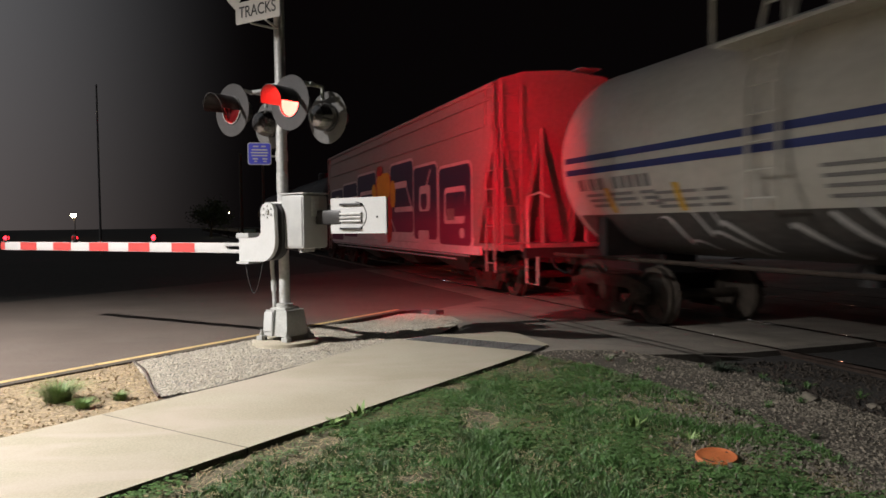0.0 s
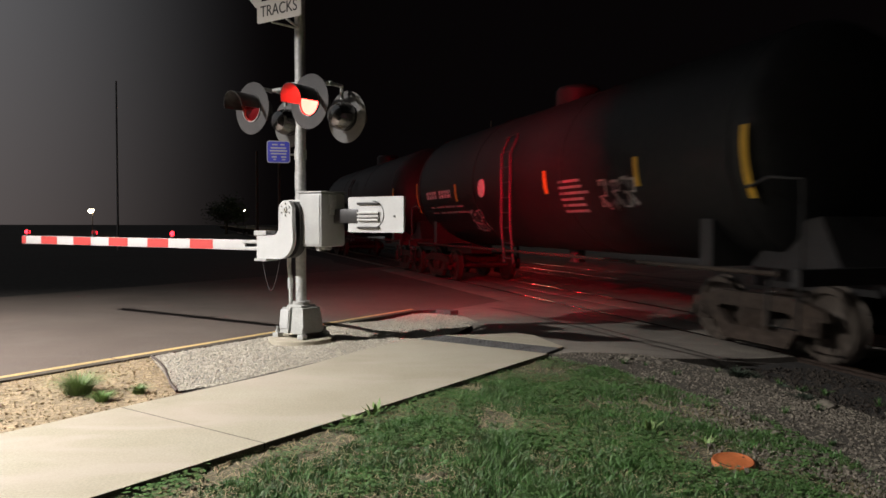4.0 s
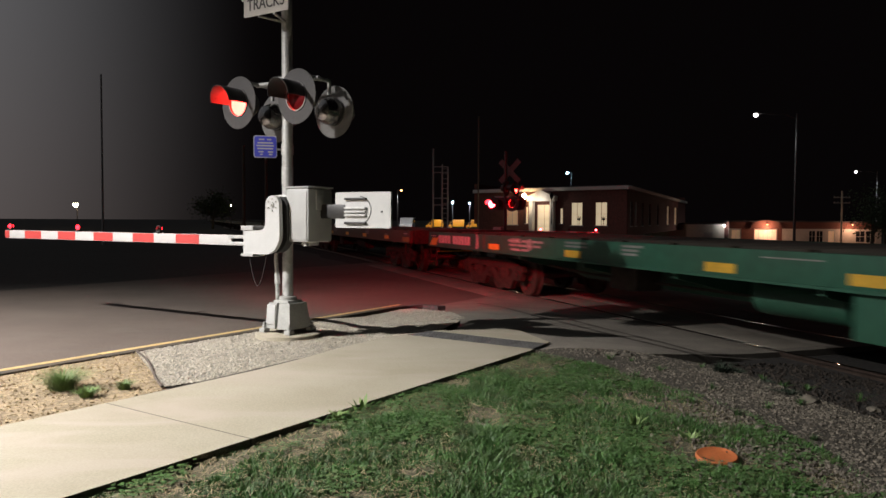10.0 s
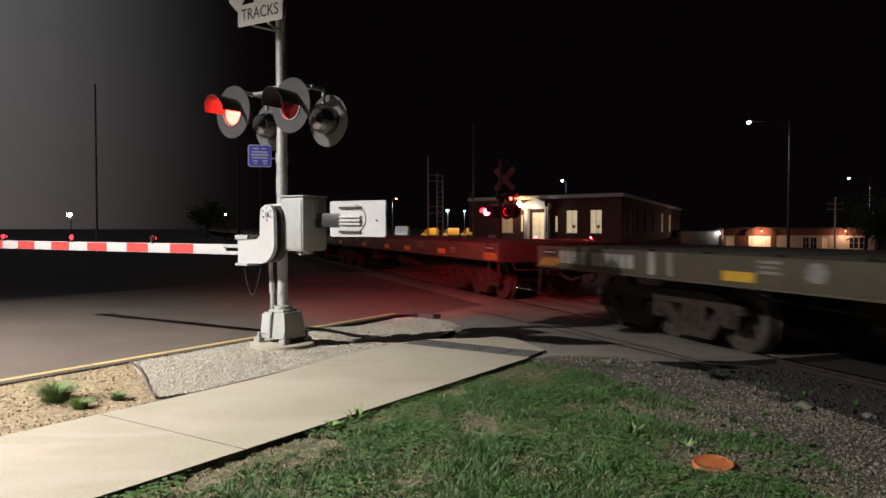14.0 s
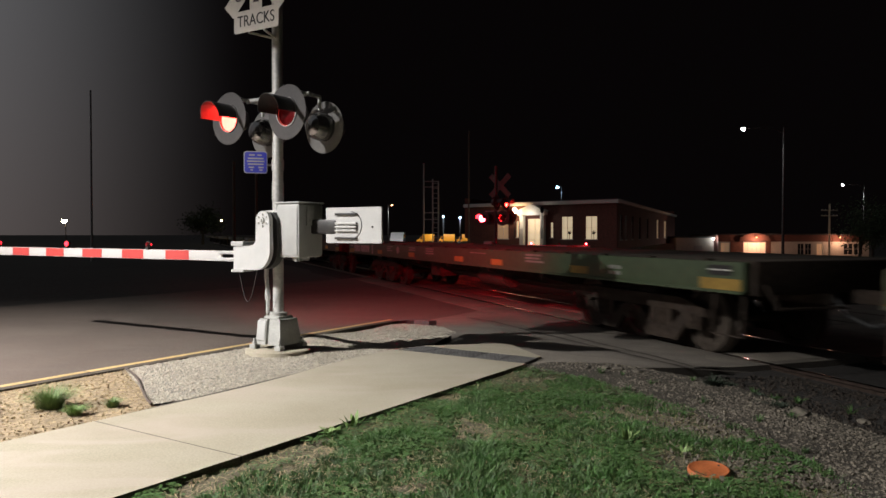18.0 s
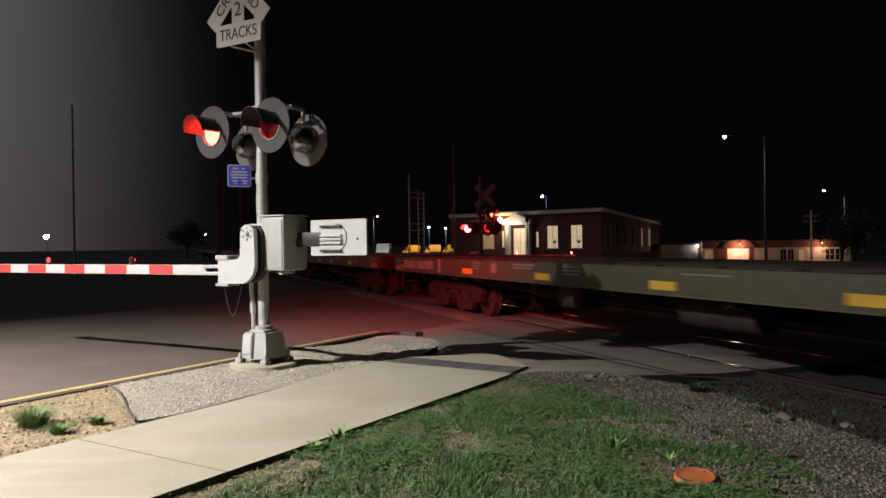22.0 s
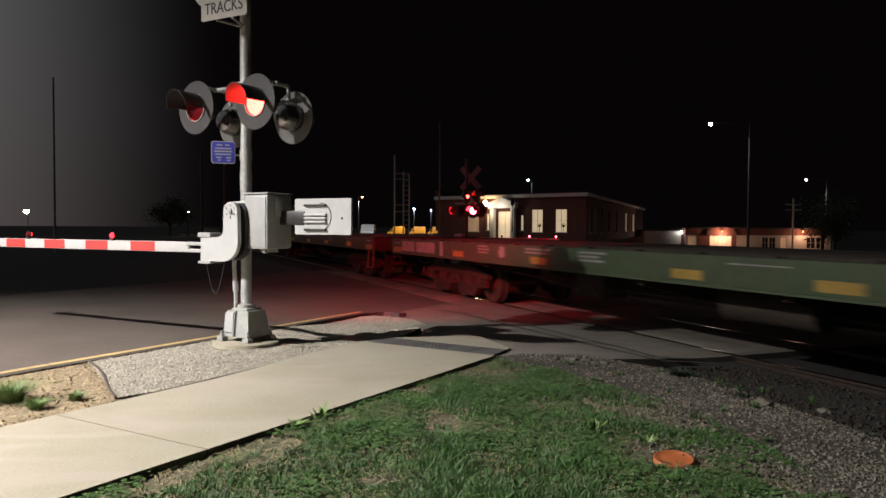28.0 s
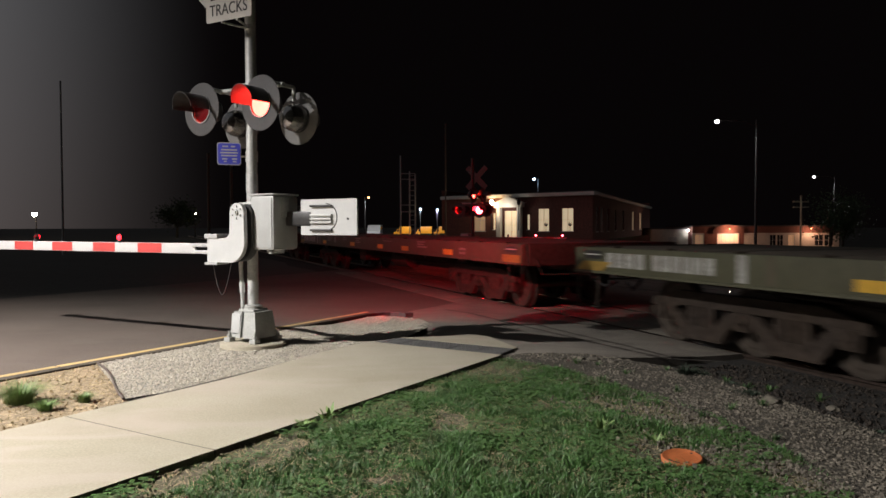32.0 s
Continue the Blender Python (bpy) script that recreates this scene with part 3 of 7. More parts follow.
# gravel bed from the edging to the tip, and mulch before it
BED = [(-2.34, 6.12), (-2.0, 6.42)] + [walk_edge(s, 1) for s in (1.0, 2.0, 3.0, 3.66)] + [(-0.33, 9.2), (0.02, 9.6), (0.32, 10.6), (0.16, 11.2), (-0.5, 11.8)] + [along_road(s, -0.16) for s in (2.7, 0, -2.05)]


def bed_height(x, y):
    """The gravel sinks into a hollow between the signal and the tip."""
    q = Vector((x, y, 0)) - MAST
    f = q.dot(-WEST) + 0.78 * q.dot(R)
    return -0.015 - 0.045 * smooth(0.55, 1.15, f) * (1 - 0.8 * smooth(1.45, 2.6, f))


def inside(p, poly):
    x, y = p
    hit = False
    for (x0, y0), (x1, y1) in zip(poly, poly[1:] + poly[:1]):
        if (y0 > y) != (y1 > y) and x < (x1 - x0) * (y - y0) / (y1 - y0) + x0:
            hit = not hit
    return hit


def gravel_bed():
    bm = prism(blank(), BED, 0.0, 0.001)
    bmesh.ops.delete(bm, geom=[f for f in bm.faces if f.calc_center_median().z < 0.0009], context="FACES")
    for axis, lo, hi in ((0, -3.9, 0.5), (1, 6.1, 11.8)):
        k = lo
        while k < hi:
            co, no = [0, 0, 0], [0, 0, 0]
            co[axis], no[axis] = k, 1
            bmesh.ops.bisect_plane(bm, geom=bm.verts[:] + bm.edges[:] + bm.faces[:], plane_co=co, plane_no=no)
            k += 0.12
    for v in bm.verts:
        v.co.z = bed_height(v.co.x, v.co.y)
    solid("gravel_bed", bm, GRIT, "pale gravel bed round the signal's foot", "gravel", kind="structure")


gravel_bed()
ribbon("mulch_bed", [walk_edge(s, 1) for s in (-9, -6, -3, 0, 0.6)] + [(-2.34, 6.12)] + [along_road(s, -0.16) for s in (-2.05, -6, -12)], -0.2, -0.02, SOIL, "dry mulch and soil behind the kerb", "soil")
ribbon("lawn_soil", [walk_edge(s, 0) for s in (-9, -6, -3, 0, 2, 3.9)] + [(1.06, 7.80), (1.5, 7.2), (1.95, 6.3), (2.2, 5.2), (2.3, 3.8), (2.4, 1.0), (2.6, -3), (-2, -6)], -0.22, -0.035, TURF, "thin lawn soil with bare patches", "lawn")
ribbon("stone_shoulder", [(1.0, 7.92), (1.3, 8.1), (1.95, 8.0), (2.35, 7.5), (2.74, 7.0), (3.0, 5.75), (3.2, 4.75), (3.7, 3.0), (4.8, 0.0), (6.2, -4), (2.6, -4), (2.4, 1.0), (2.3, 3.8), (2.2, 5.2), (1.95, 6.3), (1.5, 7.2)], -0.22, -0.012, DUST, "crushed stone shoulder beside the track", "gravel")


def kerb():
    t = thing("kerb", I4, "concrete kerb with worn yellow paint", "kerb", "", "structure")
    cuts = [-24, -18, -12, -8.4, -5.4, -2.4, 0.6, 2.95]
    for a, b in zip(cuts, cuts[1:]):
        m = pose(K0.x, K0.y, 0, 0, 0, TURN_R)
        bm = box(blank(), 0.0, 0.20, a + 0.004, b - 0.004, -0.24, 0.0, m, bevel=0.014)
        stone = part("kerb_stone", bm, KERB, t)
        part("yellow_paint", box(blank(), -0.004, 0.09, a + 0.01, b - 0.01, -0.075, 0.004, m, bevel=0.012), YELLOW, stone, "worn yellow paint")
    # rounded nose where the kerb turns away from the road
    m = pose(K0.x, K0.y, 0, 0, 0, TURN_R)
    nose = blank()
    outer = [(0.0, 2.96), (0.06, 3.2), (0.2, 3.38), (0.42, 3.44), (0.66, 3.36)]
    inner = [(0.60, 3.22), (0.42, 3.29), (0.29, 3.25), (0.20, 3.13), (0.17, 2.96)]
    prism(nose, outer + inner, -0.24, -0.02, m)
    part("kerb_stone", nose, TACTILE, t, "dark rounded kerb end")


kerb()

# landscape edging between mulch and gravel
bm = blank()
e0, e1 = Vector((-3.22, 7.70, 0)), Vector((-2.30, 6.06, 0))
for k in range(8):
    a, b = e0.lerp(e1, k / 8), e0.lerp(e1, (k + 1) / 8)
    bend = lambda q, f: (q.x + 0.03 * math.sin(f * 5), q.y, -0.004 + 0.006 * math.sin(f * 7))
    tube(bm, bend(a, k / 8), bend(b, (k + 1) / 8), 0.011, seg=8)
solid("landscape_edging", bm, EDGING, "brown plastic landscape edging half sunk in gravel", "garden edging")

# ---- level crossing signal ----
flashers = []          # (rotor object, rest pose, 0: lit with the first lamp, 1: with the second)


def rotor(parent, at, r, lit, phase, depth=0.03):
    """A lens whose lit face turns outward when its turn comes."""
    bm = blank()
    lathe(bm, [(0.0001, -depth), (r * 0.6, -depth * 0.9), (r, -depth * 0.35), (r, 0.0)], FACE.inverted() @ pose(0, 0, 0, 180), seg=24)
    lathe(bm, [(0.0001, depth), (r * 0.6, depth * 0.9), (r, depth * 0.35), (r, 0.0)], FACE.inverted() @ pose(0, 0, 0, 180), seg=24)
    bm.faces.ensure_lookup_table()
    bmesh.ops.recalc_face_normals(bm, faces=bm.faces[:])
    for f in bm.faces:
        c = f.calc_center_median()
        f.material_index = 0 if c.y < 0 else 1
    ob = part("lens", bm, [lit, REDGLASS], parent, "round red glass lens", at)
    flashers.append((ob, at, phase))
    return ob


def lamp_unit(parent, at, lit, phase, disc=0.305, name="lamp_housing", tunnel=False, aim=0.0):
    """A twelve-inch flashing lamp with background disc and hood, facing local -y."""
    r = 0.155
    bm = blank()
    up = pose(0, 0, 0, 90)        # local z to -y
    lathe(bm, [(r + 0.012, 0.03), (r + 0.012, -0.02), (r + 0.004, -0.10), (0.12, -0.19), (0.06, -0.215), (0.0001, -0.22)], up, seg=28)
    lathe(bm, [(r + 0.012, 0.03), (r, 0.03), (r, -0.02), (r - 0.01, -0.09), (0.10, -0.175), (0.0001, -0.20)], up, seg=28)
    housing = part(name, bm, SHELL if tunnel else BLACK, parent, "round lamp housing", at)
    bm = blank()
    lathe(bm, [(r + 0.013, 0.022), (disc, 0.022), (disc + 0.004, 0.018), (disc, 0.014), (r + 0.013, 0.014)], up, seg=40)
    part("background_disc", bm, DISCBACK if tunnel else DISC, housing, "round background disc")
    bm = blank()
    # hood: a half-round visor over the upper half of the lens
    n, L = (30, 0.30) if tunnel else (18, 0.30)
    rows = []
    for k in range(n + 1):
        a = radians(-90 + 360 * k / n) if tunnel else radians(-6 + 192 * k / n)
        reach = L * (0.86 + 0.14 * max(0.0, math.sin(a)))
        if tunnel:
            reach *= 0.66 + 0.34 * smooth(-0.70, -0.05, math.sin(a))
        ring = []
        root = 0.07 if tunnel else -0.03
        for rr, y in ((r + 0.006, root), (r + 0.012, -0.03 - reach), (r + 0.006, -0.03 - reach), (r + 0.001, root)):
            ring.append(bm.verts.new((rr * math.cos(a), y, rr * math.sin(a))))
        rows.append(ring)
    for p, q in zip(rows, rows[1:]):
        for k in range(4):
            j = (k + 1) % 4
            bm.faces.new((p[k], p[j], q[j], q[k]))
    bm.faces.new(rows[0][::-1])
    bm.faces.new(rows[-1])
    part("hood", bm, BLACK, housing, "black visor hood", pose(0, 0, 0, 0, 0, aim))
    bm = blank()
    lathe(bm, [(r - 0.001, 0.012), (r + 0.008, 0.012), (r + 0.008, 0.034), (r - 0.001, 0.034)], up, seg=32)
    part("bezel", bm, GALV, housing, "thin bright bezel ring")
    rotor(housing, pose(0, 0, 0, 0, 0, aim), 0.10 if tunnel else r - 0.006, lit, phase)
    return housing


signal = thing("crossing_signal", pose(MAST.x, MAST.y, 0, 0, 0, TURN_R), "galvanised crossing signal mast with flashing red lamps and lowered gate", "railway signal")


def near_signal(t):
    # foundation and split base
    bm = blank()
    lathe(bm, [(0.0001, 0.045), (0.36, 0.045), (0.385, 0.03), (0.39, -0.05), (0.0001, -0.05)], I4, seg=30)
    part("foundation_plate", bm, CONCRETE, t, "round grey foundation plate")
    bm = blank()
    for sx in (-1, 1):
        outline = [(0.02 * sx, -0.19), (0.19 * sx, -0.17), (0.205 * sx, 0.0), (0.19 * sx, 0.17), (0.02 * sx, 0.19)]
        lo = [bm.verts.new((x * 1.06, y * 1.06, 0.10)) for x, y in outline]
        hi = [bm.verts.new((x * 0.86, y * 0.86, 0.40)) for x, y in outline]
        bm.faces.new(lo)
        bm.faces.new(hi[::-1])
        for k in range(5):
            bm.faces.new((lo[k], lo[(k + 1) % 5], hi[(k + 1) % 5], hi[k]))
    base = part("base_casting", bm, BASECAST, t, "two-part weathered junction base")
    bolt = None
    for x, y in [(-0.2, -0.19), (0.2, -0.19), (-0.2, 0.19), (0.2, 0.19)]:
        bm = box(blank(), -0.045, 0.045, -0.045, 0.045, 0.045, 0.10, bevel=0.01)
        tube(bm, (0, 0, 0.09), (0, 0, 0.17), 0.016, seg=8)
        tube(bm, (0, 0, 0.10), (0, 0, 0.13), 0.03, seg=6)
        if bolt is None:
            bolt = part("foot_bolt", bm, BASECAST, base, "", pose(x, y, 0))
        else:
            bm.free()
            again(bolt, base, pose(x, y, 0))
    part("cover_plate", box(blank(), -0.165, -0.03, -0.217, -0.196, 0.13, 0.36, pose(0, 0, 0, -6), bevel=0.006), GREYPAINT, base, "grey cover plate")
    bm = box(blank(), -0.12, 0.12, -0.12, 0.12, 0.385, 0.43, bevel=0.012)
    lathe(bm, [(0.105, 0.42), (0.105, 0.47), (0.075, 0.48)], I4, seg=20)
    part("mast_collar", bm, BASECAST, base)
    # mast
    bm = blank()
    lathe(bm, [(0.0001, 4.86), (0.04, 4.85), (0.063, 4.80), (0.0632, 2.02), (0.068, 2.015), (0.068, 1.80), (0.0632, 1.795), (0.0632, 0.40)], I4, seg=24)
    part("mast", bm, GALV, t, "round galvanised steel mast")
    bm = blank()
    pipe(bm, [(-0.10, -0.07, 0.40), (-0.10, -0.07, 0.62)], 0.024, 10)
    pipe(bm, [(-0.10, -0.07, 0.62), (-0.105, -0.07, 0.74)], 0.034, 10)
    pipe(bm, [(-0.105, -0.07, 0.74), (-0.115, -0.08, 0.9), (-0.10, -0.09, 1.02), (-0.03, -0.12, 1.12)], 0.028, 10)
    part("conduit", bm, GALV, t, "grey flexible conduit")
    # gate machine
    bm = box(blank(), 0.18, 0.53, -0.22, 0.20, 1.13, 1.75, bevel=0.04)
    machine = part("gate_machine", bm, GREYPAINT, t, "grey steel gate machine case")
    part("door_seam", box(blank(), 0.205, 0.505, -0.225, -0.220, 1.16, 1.72, bevel=0.002), GREYPAINT, machine, "pale case door")
    part("top_lid", box(blank(), 0.165, 0.537, -0.227, 0.207, 1.752, 1.77, bevel=0.006), GREYPAINT, machine)
    bm = box(blank(), 0.532, 0.548, -0.10, 0.02, 1.50, 1.73, bevel=0.004)
    part("latch", bm, GALV, machine, "steel hasp and padlock")
    bm = blank()
    tube(bm, (0.36, 0.0, 1.13), (0.36, 0.0, 1.09), 0.10, seg=18)
    tube(bm, (0.42, -0.14, 1.14), (0.42, -0.14, 1.085), 0.025, seg=10)
    part("drain_boss", bm, GREYPAINT, machine)
    for z in (1.20, 1.62):
        part("mast_clamp", box(blank(), -0.10, 0.19, -0.12, 0.10, z, z + 0.06, bevel=0.01), GALV, machine)
    # arm bracket: a J-shaped casting seen flat on
    def j_outline():
        pts = [(0.105 * math.cos(radians(a)), 1.56 + 0.105 * math.sin(radians(a))) for a in range(0, 181, 15)]
        pts += [(-0.112, 1.32), (-0.15, 1.275), (-0.21, 1.262), (-0.47, 1.262), (-0.47, 0.985), (-0.12, 0.985)]
        pts += [(-0.12 + 0.235 * math.sin(radians(a)), 1.22 - 0.235 * math.cos(radians(a))) for a in range(15, 91, 15)]
        return pts
    bm = prism(blank(), j_outline(), 0.0, 0.055, FACE)
    bracket = part("arm_bracket", bm, ALUM, t, "white cast J-shaped arm bracket", pose(0.10, -0.30, 0))
    bm = blank()
    pts = [(x * 0.985 + 0.02, 1.27 + (z - 1.27) * 0.97) for x, z in j_outline()]
    prism(bm, pts, -0.16, -0.056, FACE)
    part("bracket_rear", bm, BLACK, bracket, "dark rear bracket plate", pose(0.015, -0.02, 0))
    hub = blank()
    tube(hub, (0, -0.056, 1.56), (0, -0.075, 1.56), 0.032, seg=16)
    tube(hub, (0, -0.07, 1.56), (0, -0.085, 1.56), 0.018, seg=6)
    part("hub", hub, GALV, bracket, "steel hub")
    b0 = None
    for k in range(6):
        a = radians(60 * k + 30)
        at = pose(0.068 * math.cos(a), -0.056, 1.56 + 0.068 * math.sin(a))
        if b0 is None:
            b0 = part("bolt", tube(blank(), (0, 0, 0), (0, -0.014, 0), 0.012, seg=6), GALV, bracket, "", at)
        else:
            again(b0, bracket, at)
    for z0, z1 in ((1.262, 1.315), (0.955, 0.985)):
        part("bracket_flange", box(blank(), -0.50, -0.30, -0.07, 0.12, z0, z1, bevel=0.004), GREYPAINT, bracket)
    part("shaft", tube(blank(), (0.10, -0.26, 1.56), (0.10, 0.30, 1.56), 0.05, seg=16), GALV, t, "steel gate shaft")
    bm = blank()
    pts = []
    for k in range(15):
        f = k / 14
        pts.append((-0.34 + 0.30 * f, -0.30, 0.99 - 0.40 * math.sin(math.pi * f) * (1.05 - 0.2 * f)))
    pipe(bm, pts, 0.004, 6)
    part("lamp_cable", bm, RUBBER, t, "thin black cable loop")
    # counterweight: a pale plate with an oval window and stacked weights behind
    bm = blank()
    prism(bm, rounded(0.78, 0.40, 0.02), 0.0, 0.03, FACE)
    plate = part("counterweight", bm, ALUM, t, "pale counterweight plate", pose(1.13, 0.03, 1.50))
    bm = blank()
    lathe(bm, [(0.145, 0.032), (0.155, 0.036), (0.155, 0.03), (0.145, 0.03)], FACE @ pose(0, 0, 0), seg=24, a0=-90, a1=90)
    part("oval_rim", bm, BLACK, plate, "", pose(-0.03, 0, 0))
    for z in (0.125, 0.02, -0.02, -0.06, -0.145):
        part("slot_bar", box(blank(), -0.24, 0.06, -0.062, -0.032, z - 0.012, z + 0.012, bevel=0.005), GALV if abs(z) < 0.1 else BLACK, plate)
    part("counterweight_arm", box(blank(), -0.62, -0.24, -0.045, 0.04, -0.10, 0.07, bevel=0.03), BLACK, plate, "dark counterweight arm")
    part("counterweight_arm", box(blank(), -1.06, -0.40, 0.20, 0.26, -0.06, 0.14, bevel=0.02), BLACK, plate, "dark counterweight arm")
    part("plate_bolt", tube(blank(), (0.27, -0.031, -0.02), (0.27, -0.04, -0.02), 0.012, seg=8), BLACK, plate)
    # crossarm and lamps
    bm = blank()
    tube(bm, (-0.50, 0.0, 3.02), (0.50, 0.0, 3.02), 0.028, seg=12)
    for x in (-0.46, 0.46):
        for y in (-0.22, 0.22):
            tube(bm, (x, 0, 3.02), (x, y, 3.02), 0.022, seg=10)
            tube(bm, (x, y, 3.02), (x, y, 2.86), 0.022, seg=10)
    box(bm, -0.09, 0.09, -0.09, 0.09, 2.97, 3.07, bevel=0.012)
    part("crossarm", bm, GALV, t, "galvanised crossarm with lamp brackets")
    for x, ph in ((-0.46, 1), (0.46, 0)):
        lamp_unit(t, pose(x, -0.31, 2.765, 0, 0, -5), LIT_FRONT, ph)
        lamp_unit(t, pose(x, 0.29, 2.67, 0, 0, 176), LIT_BACK, ph, tunnel=True, aim=22)
    # emergency notice
    m = pose(-0.16, -0.20, 2.245, 0, 0, 46)
    sign = part("notice_sign", prism(blank(), rounded(0.27, 0.26, 0.03), 0, 0.004, FACE), WHITE, t, "small blue notice sign with white border", m)
    part("notice_face", prism(blank(), rounded(0.25, 0.24, 0.025), 0.0045, 0.007, FACE), BLUE, sign, "blue sign face")
    bars = [(-0.075, -0.01, 0.085), (0.02, 0.07, 0.085), (-0.09, 0.09, 0.045), (-0.10, 0.10, 0.012), (-0.09, 0.09, -0.022), (-0.08, -0.02, -0.06), (0.03, 0.09, -0.06), (-0.06, -0.03, -0.09), (0.04, 0.08, -0.09)]
    for x0, x1, z in bars:
        part("text_bar", box(blank(), x0, x1, -0.0095, -0.0072, z - 0.008, z + 0.008), WHITE, sign)
    bm = tube(blank(), (-0.14, -0.14, 2.22), (0, 0, 2.22), 0.012, seg=8)
    lathe(bm, [(0.064, 2.16), (0.072, 2.16), (0.072, 2.28), (0.064, 2.28)], I4, seg=18)
    part("sign_clamp", bm, GALV, t, "steel sign clamp")
    # track count sign and crossbuck
    zc = 3.86
    tr = part("tracks_sign", prism(blank(), rounded(0.70, 0.25, 0.025), 0, 0.004, FACE), SIGNWHITE, t, "white number of tracks sign", pose(0, -0.34, zc))
    tr2 = part("track_count_sign", prism(blank(), rounded(0.19, 0.30, 0.02), 0, 0.004, FACE), SIGNWHITE, t, "white sign tab with a two", pose(0, -0.34, zc + 0.268))
    lettering("tracks_text", "TRACKS", 0.185, INK, tr, pose(0, -0.0065, 0, 90), "black capital letters", 0.86)
    lettering("count_text", "2", 0.23, INK, tr2, pose(0, -0.0065, 0.0, 90), "black figure")
    for a, text in ((45, "CROSSING"), (-45, "RAILROAD")):
        board = part("crossbuck_board", prism(blank(), rounded(1.22, 0.205, 0.012), 0, 0.004, FACE), SIGNWHITE, t, "white crossbuck board", pose(0, -0.342 - (0.006 if a < 0 else 0), zc + 0.56, 0, -a, 0))
        lettering("crossbuck_text", text, 0.165, INK, board, pose(0, -0.0065, 0, 90), "black capital letters", 1.12)
    for z in (zc - 0.13, zc + 0.45):
        bm = blank()
        tube(bm, (-0.12, -0.335, z), (0, 0, z - 0.02), 0.014, seg=8)
        tube(bm, (0.12, -0.335, z), (0, 0, z - 0.02), 0.014, seg=8)
        part("sign_bracket", bm, GALV, t, "steel sign bracket")


near_signal(signal)


def gate_arm(t, length, z, lamps, at_y, lit, back=0):
    """A striped arm to local -x, with lamps along its top at (distance, phase); phase 2 stays lit."""
    s0 = 0.62
    arm = part("gate_arm", box(blank(), -length, -s0, at_y - 0.012, at_y + 0.012, z - 0.062, z + 0.062, bevel=0.004), WHITE, t, "red and white striped gate arm")
    x = 1.20
    while x < length - 0.1:
        x1 = min(x + 0.44, length)
        part("red_stripe", box(blank(), -x1, -x, at_y - 0.0145, at_y + 0.0145, z - 0.0575, z + 0.0575), RED, arm, "red reflective stripe")
        x += 0.88
    for dx, z0, z1 in ((0.0, 0.02, 0.062), (0.0, -0.062, -0.02)):
        part("arm_clamp", box(blank(), -0.66, -0.40, at_y - 0.03, at_y + 0.03, z + z0, z + z1, bevel=0.006), GALV, arm, "steel arm clamp")
    for d, ph in lamps:
        bm = box(blank(), -0.03, 0.03, -0.03, 0.03, 0.0, 0.03, bevel=0.006)
        lathe(bm, [(0.042, -0.012), (0.044, 0.0), (0.042, 0.012), (0.035, 0.012), (0.035, -0.012)], pose(0, 0, 0.062, 90), seg=20)
        lh = part("arm_lamp", bm, BLACK, arm, "small red arm lamp", pose(-d, at_y, z + 0.062, 0, 0, back))
        if ph < 2:
            rotor(lh, pose(0, 0, 0.062), 0.034, lit, ph, 0.040)
        else:
            bm = blank()
            lathe(bm, [(0.0001, 0.040), (0.022, 0.034), (0.034, 0.0), (0.022, -0.034), (0.0001, -0.040)], pose(0, 0, 0.062, 90), seg=20)
            part("lens", bm, lit, lh, "lit red lens")


gate_arm(signal, 5.72, 1.14, ((1.99, 0), (3.77, 1), (5.58, 2)), -0.30, LIT_ARM)

# ---- the signal on the far side ----
far_signal = thing("crossing_signal", pose(2.52, 30.0, -0.52, 0, 0, TURN_R + 180), "far crossing signal mast with lit red lamps and lowered gate", "railway signal")


def far_side(t):
    bm = blank()
    lathe(bm, [(0.0001, 4.7), (0.063, 4.68), (0.063, 0.3)], I4, seg=14)
    part("mast", bm, BLACK, t, "dark steel mast")
    part("base_casting", box(blank(), -0.2, 0.2, -0.2, 0.2, -0.1, 0.4, bevel=0.03), BASECAST, t)
    part("gate_machine", box(blank(), 0.09, 0.46, -0.22, 0.20, 1.0, 1.62, bevel=0.025), GREYPAINT, t)
    bm = tube(blank(), (-0.5, 0, 2.85), (0.5, 0, 2.85), 0.028, seg=10)
    part("crossarm", bm, GALV, t)
    for x, ph in ((-0.46, 1), (0.46, 0)):
        lamp_unit(t, pose(x, 0.29, 2.56, 0, 0, 180), LIT_FAR, 1 - ph)
        lamp_unit(t, pose(x, -0.31, 2.60), LIT_FRONT, ph)
    for x, ph in ((-0.42, 0), (0.42, 1)):
        m = pose(-0.30, 0.1, 3.18, 0, 0, 270)
        lamp_unit(t, m @ pose(x, 0, 0), LIT_FRONT, ph)
    for a in (45, -45):
        part("crossbuck_board", prism(blank(), rounded(1.22, 0.229, 0.012), 0, 0.004, FACE), SIGNBACK, t, "dull grey back of a crossbuck board", pose(0, -0.36 - (0.006 if a < 0 else 0), 3.91, 0, -a, 0))


far_side(far_signal)
gate_arm(far_signal, 3.9, 1.42, ((1.45, 1), (2.65, 0), (3.75, 2)), -0.30, LIT_FAR, 180)

# ---- the train: wagon space has x along the way it goes, -y to the camera, z from the rail head ----
wagons = []            # (wagon, place in the train)
wheelsets = []         # (wheelset, rest pose, wheel radius, its place in the train)


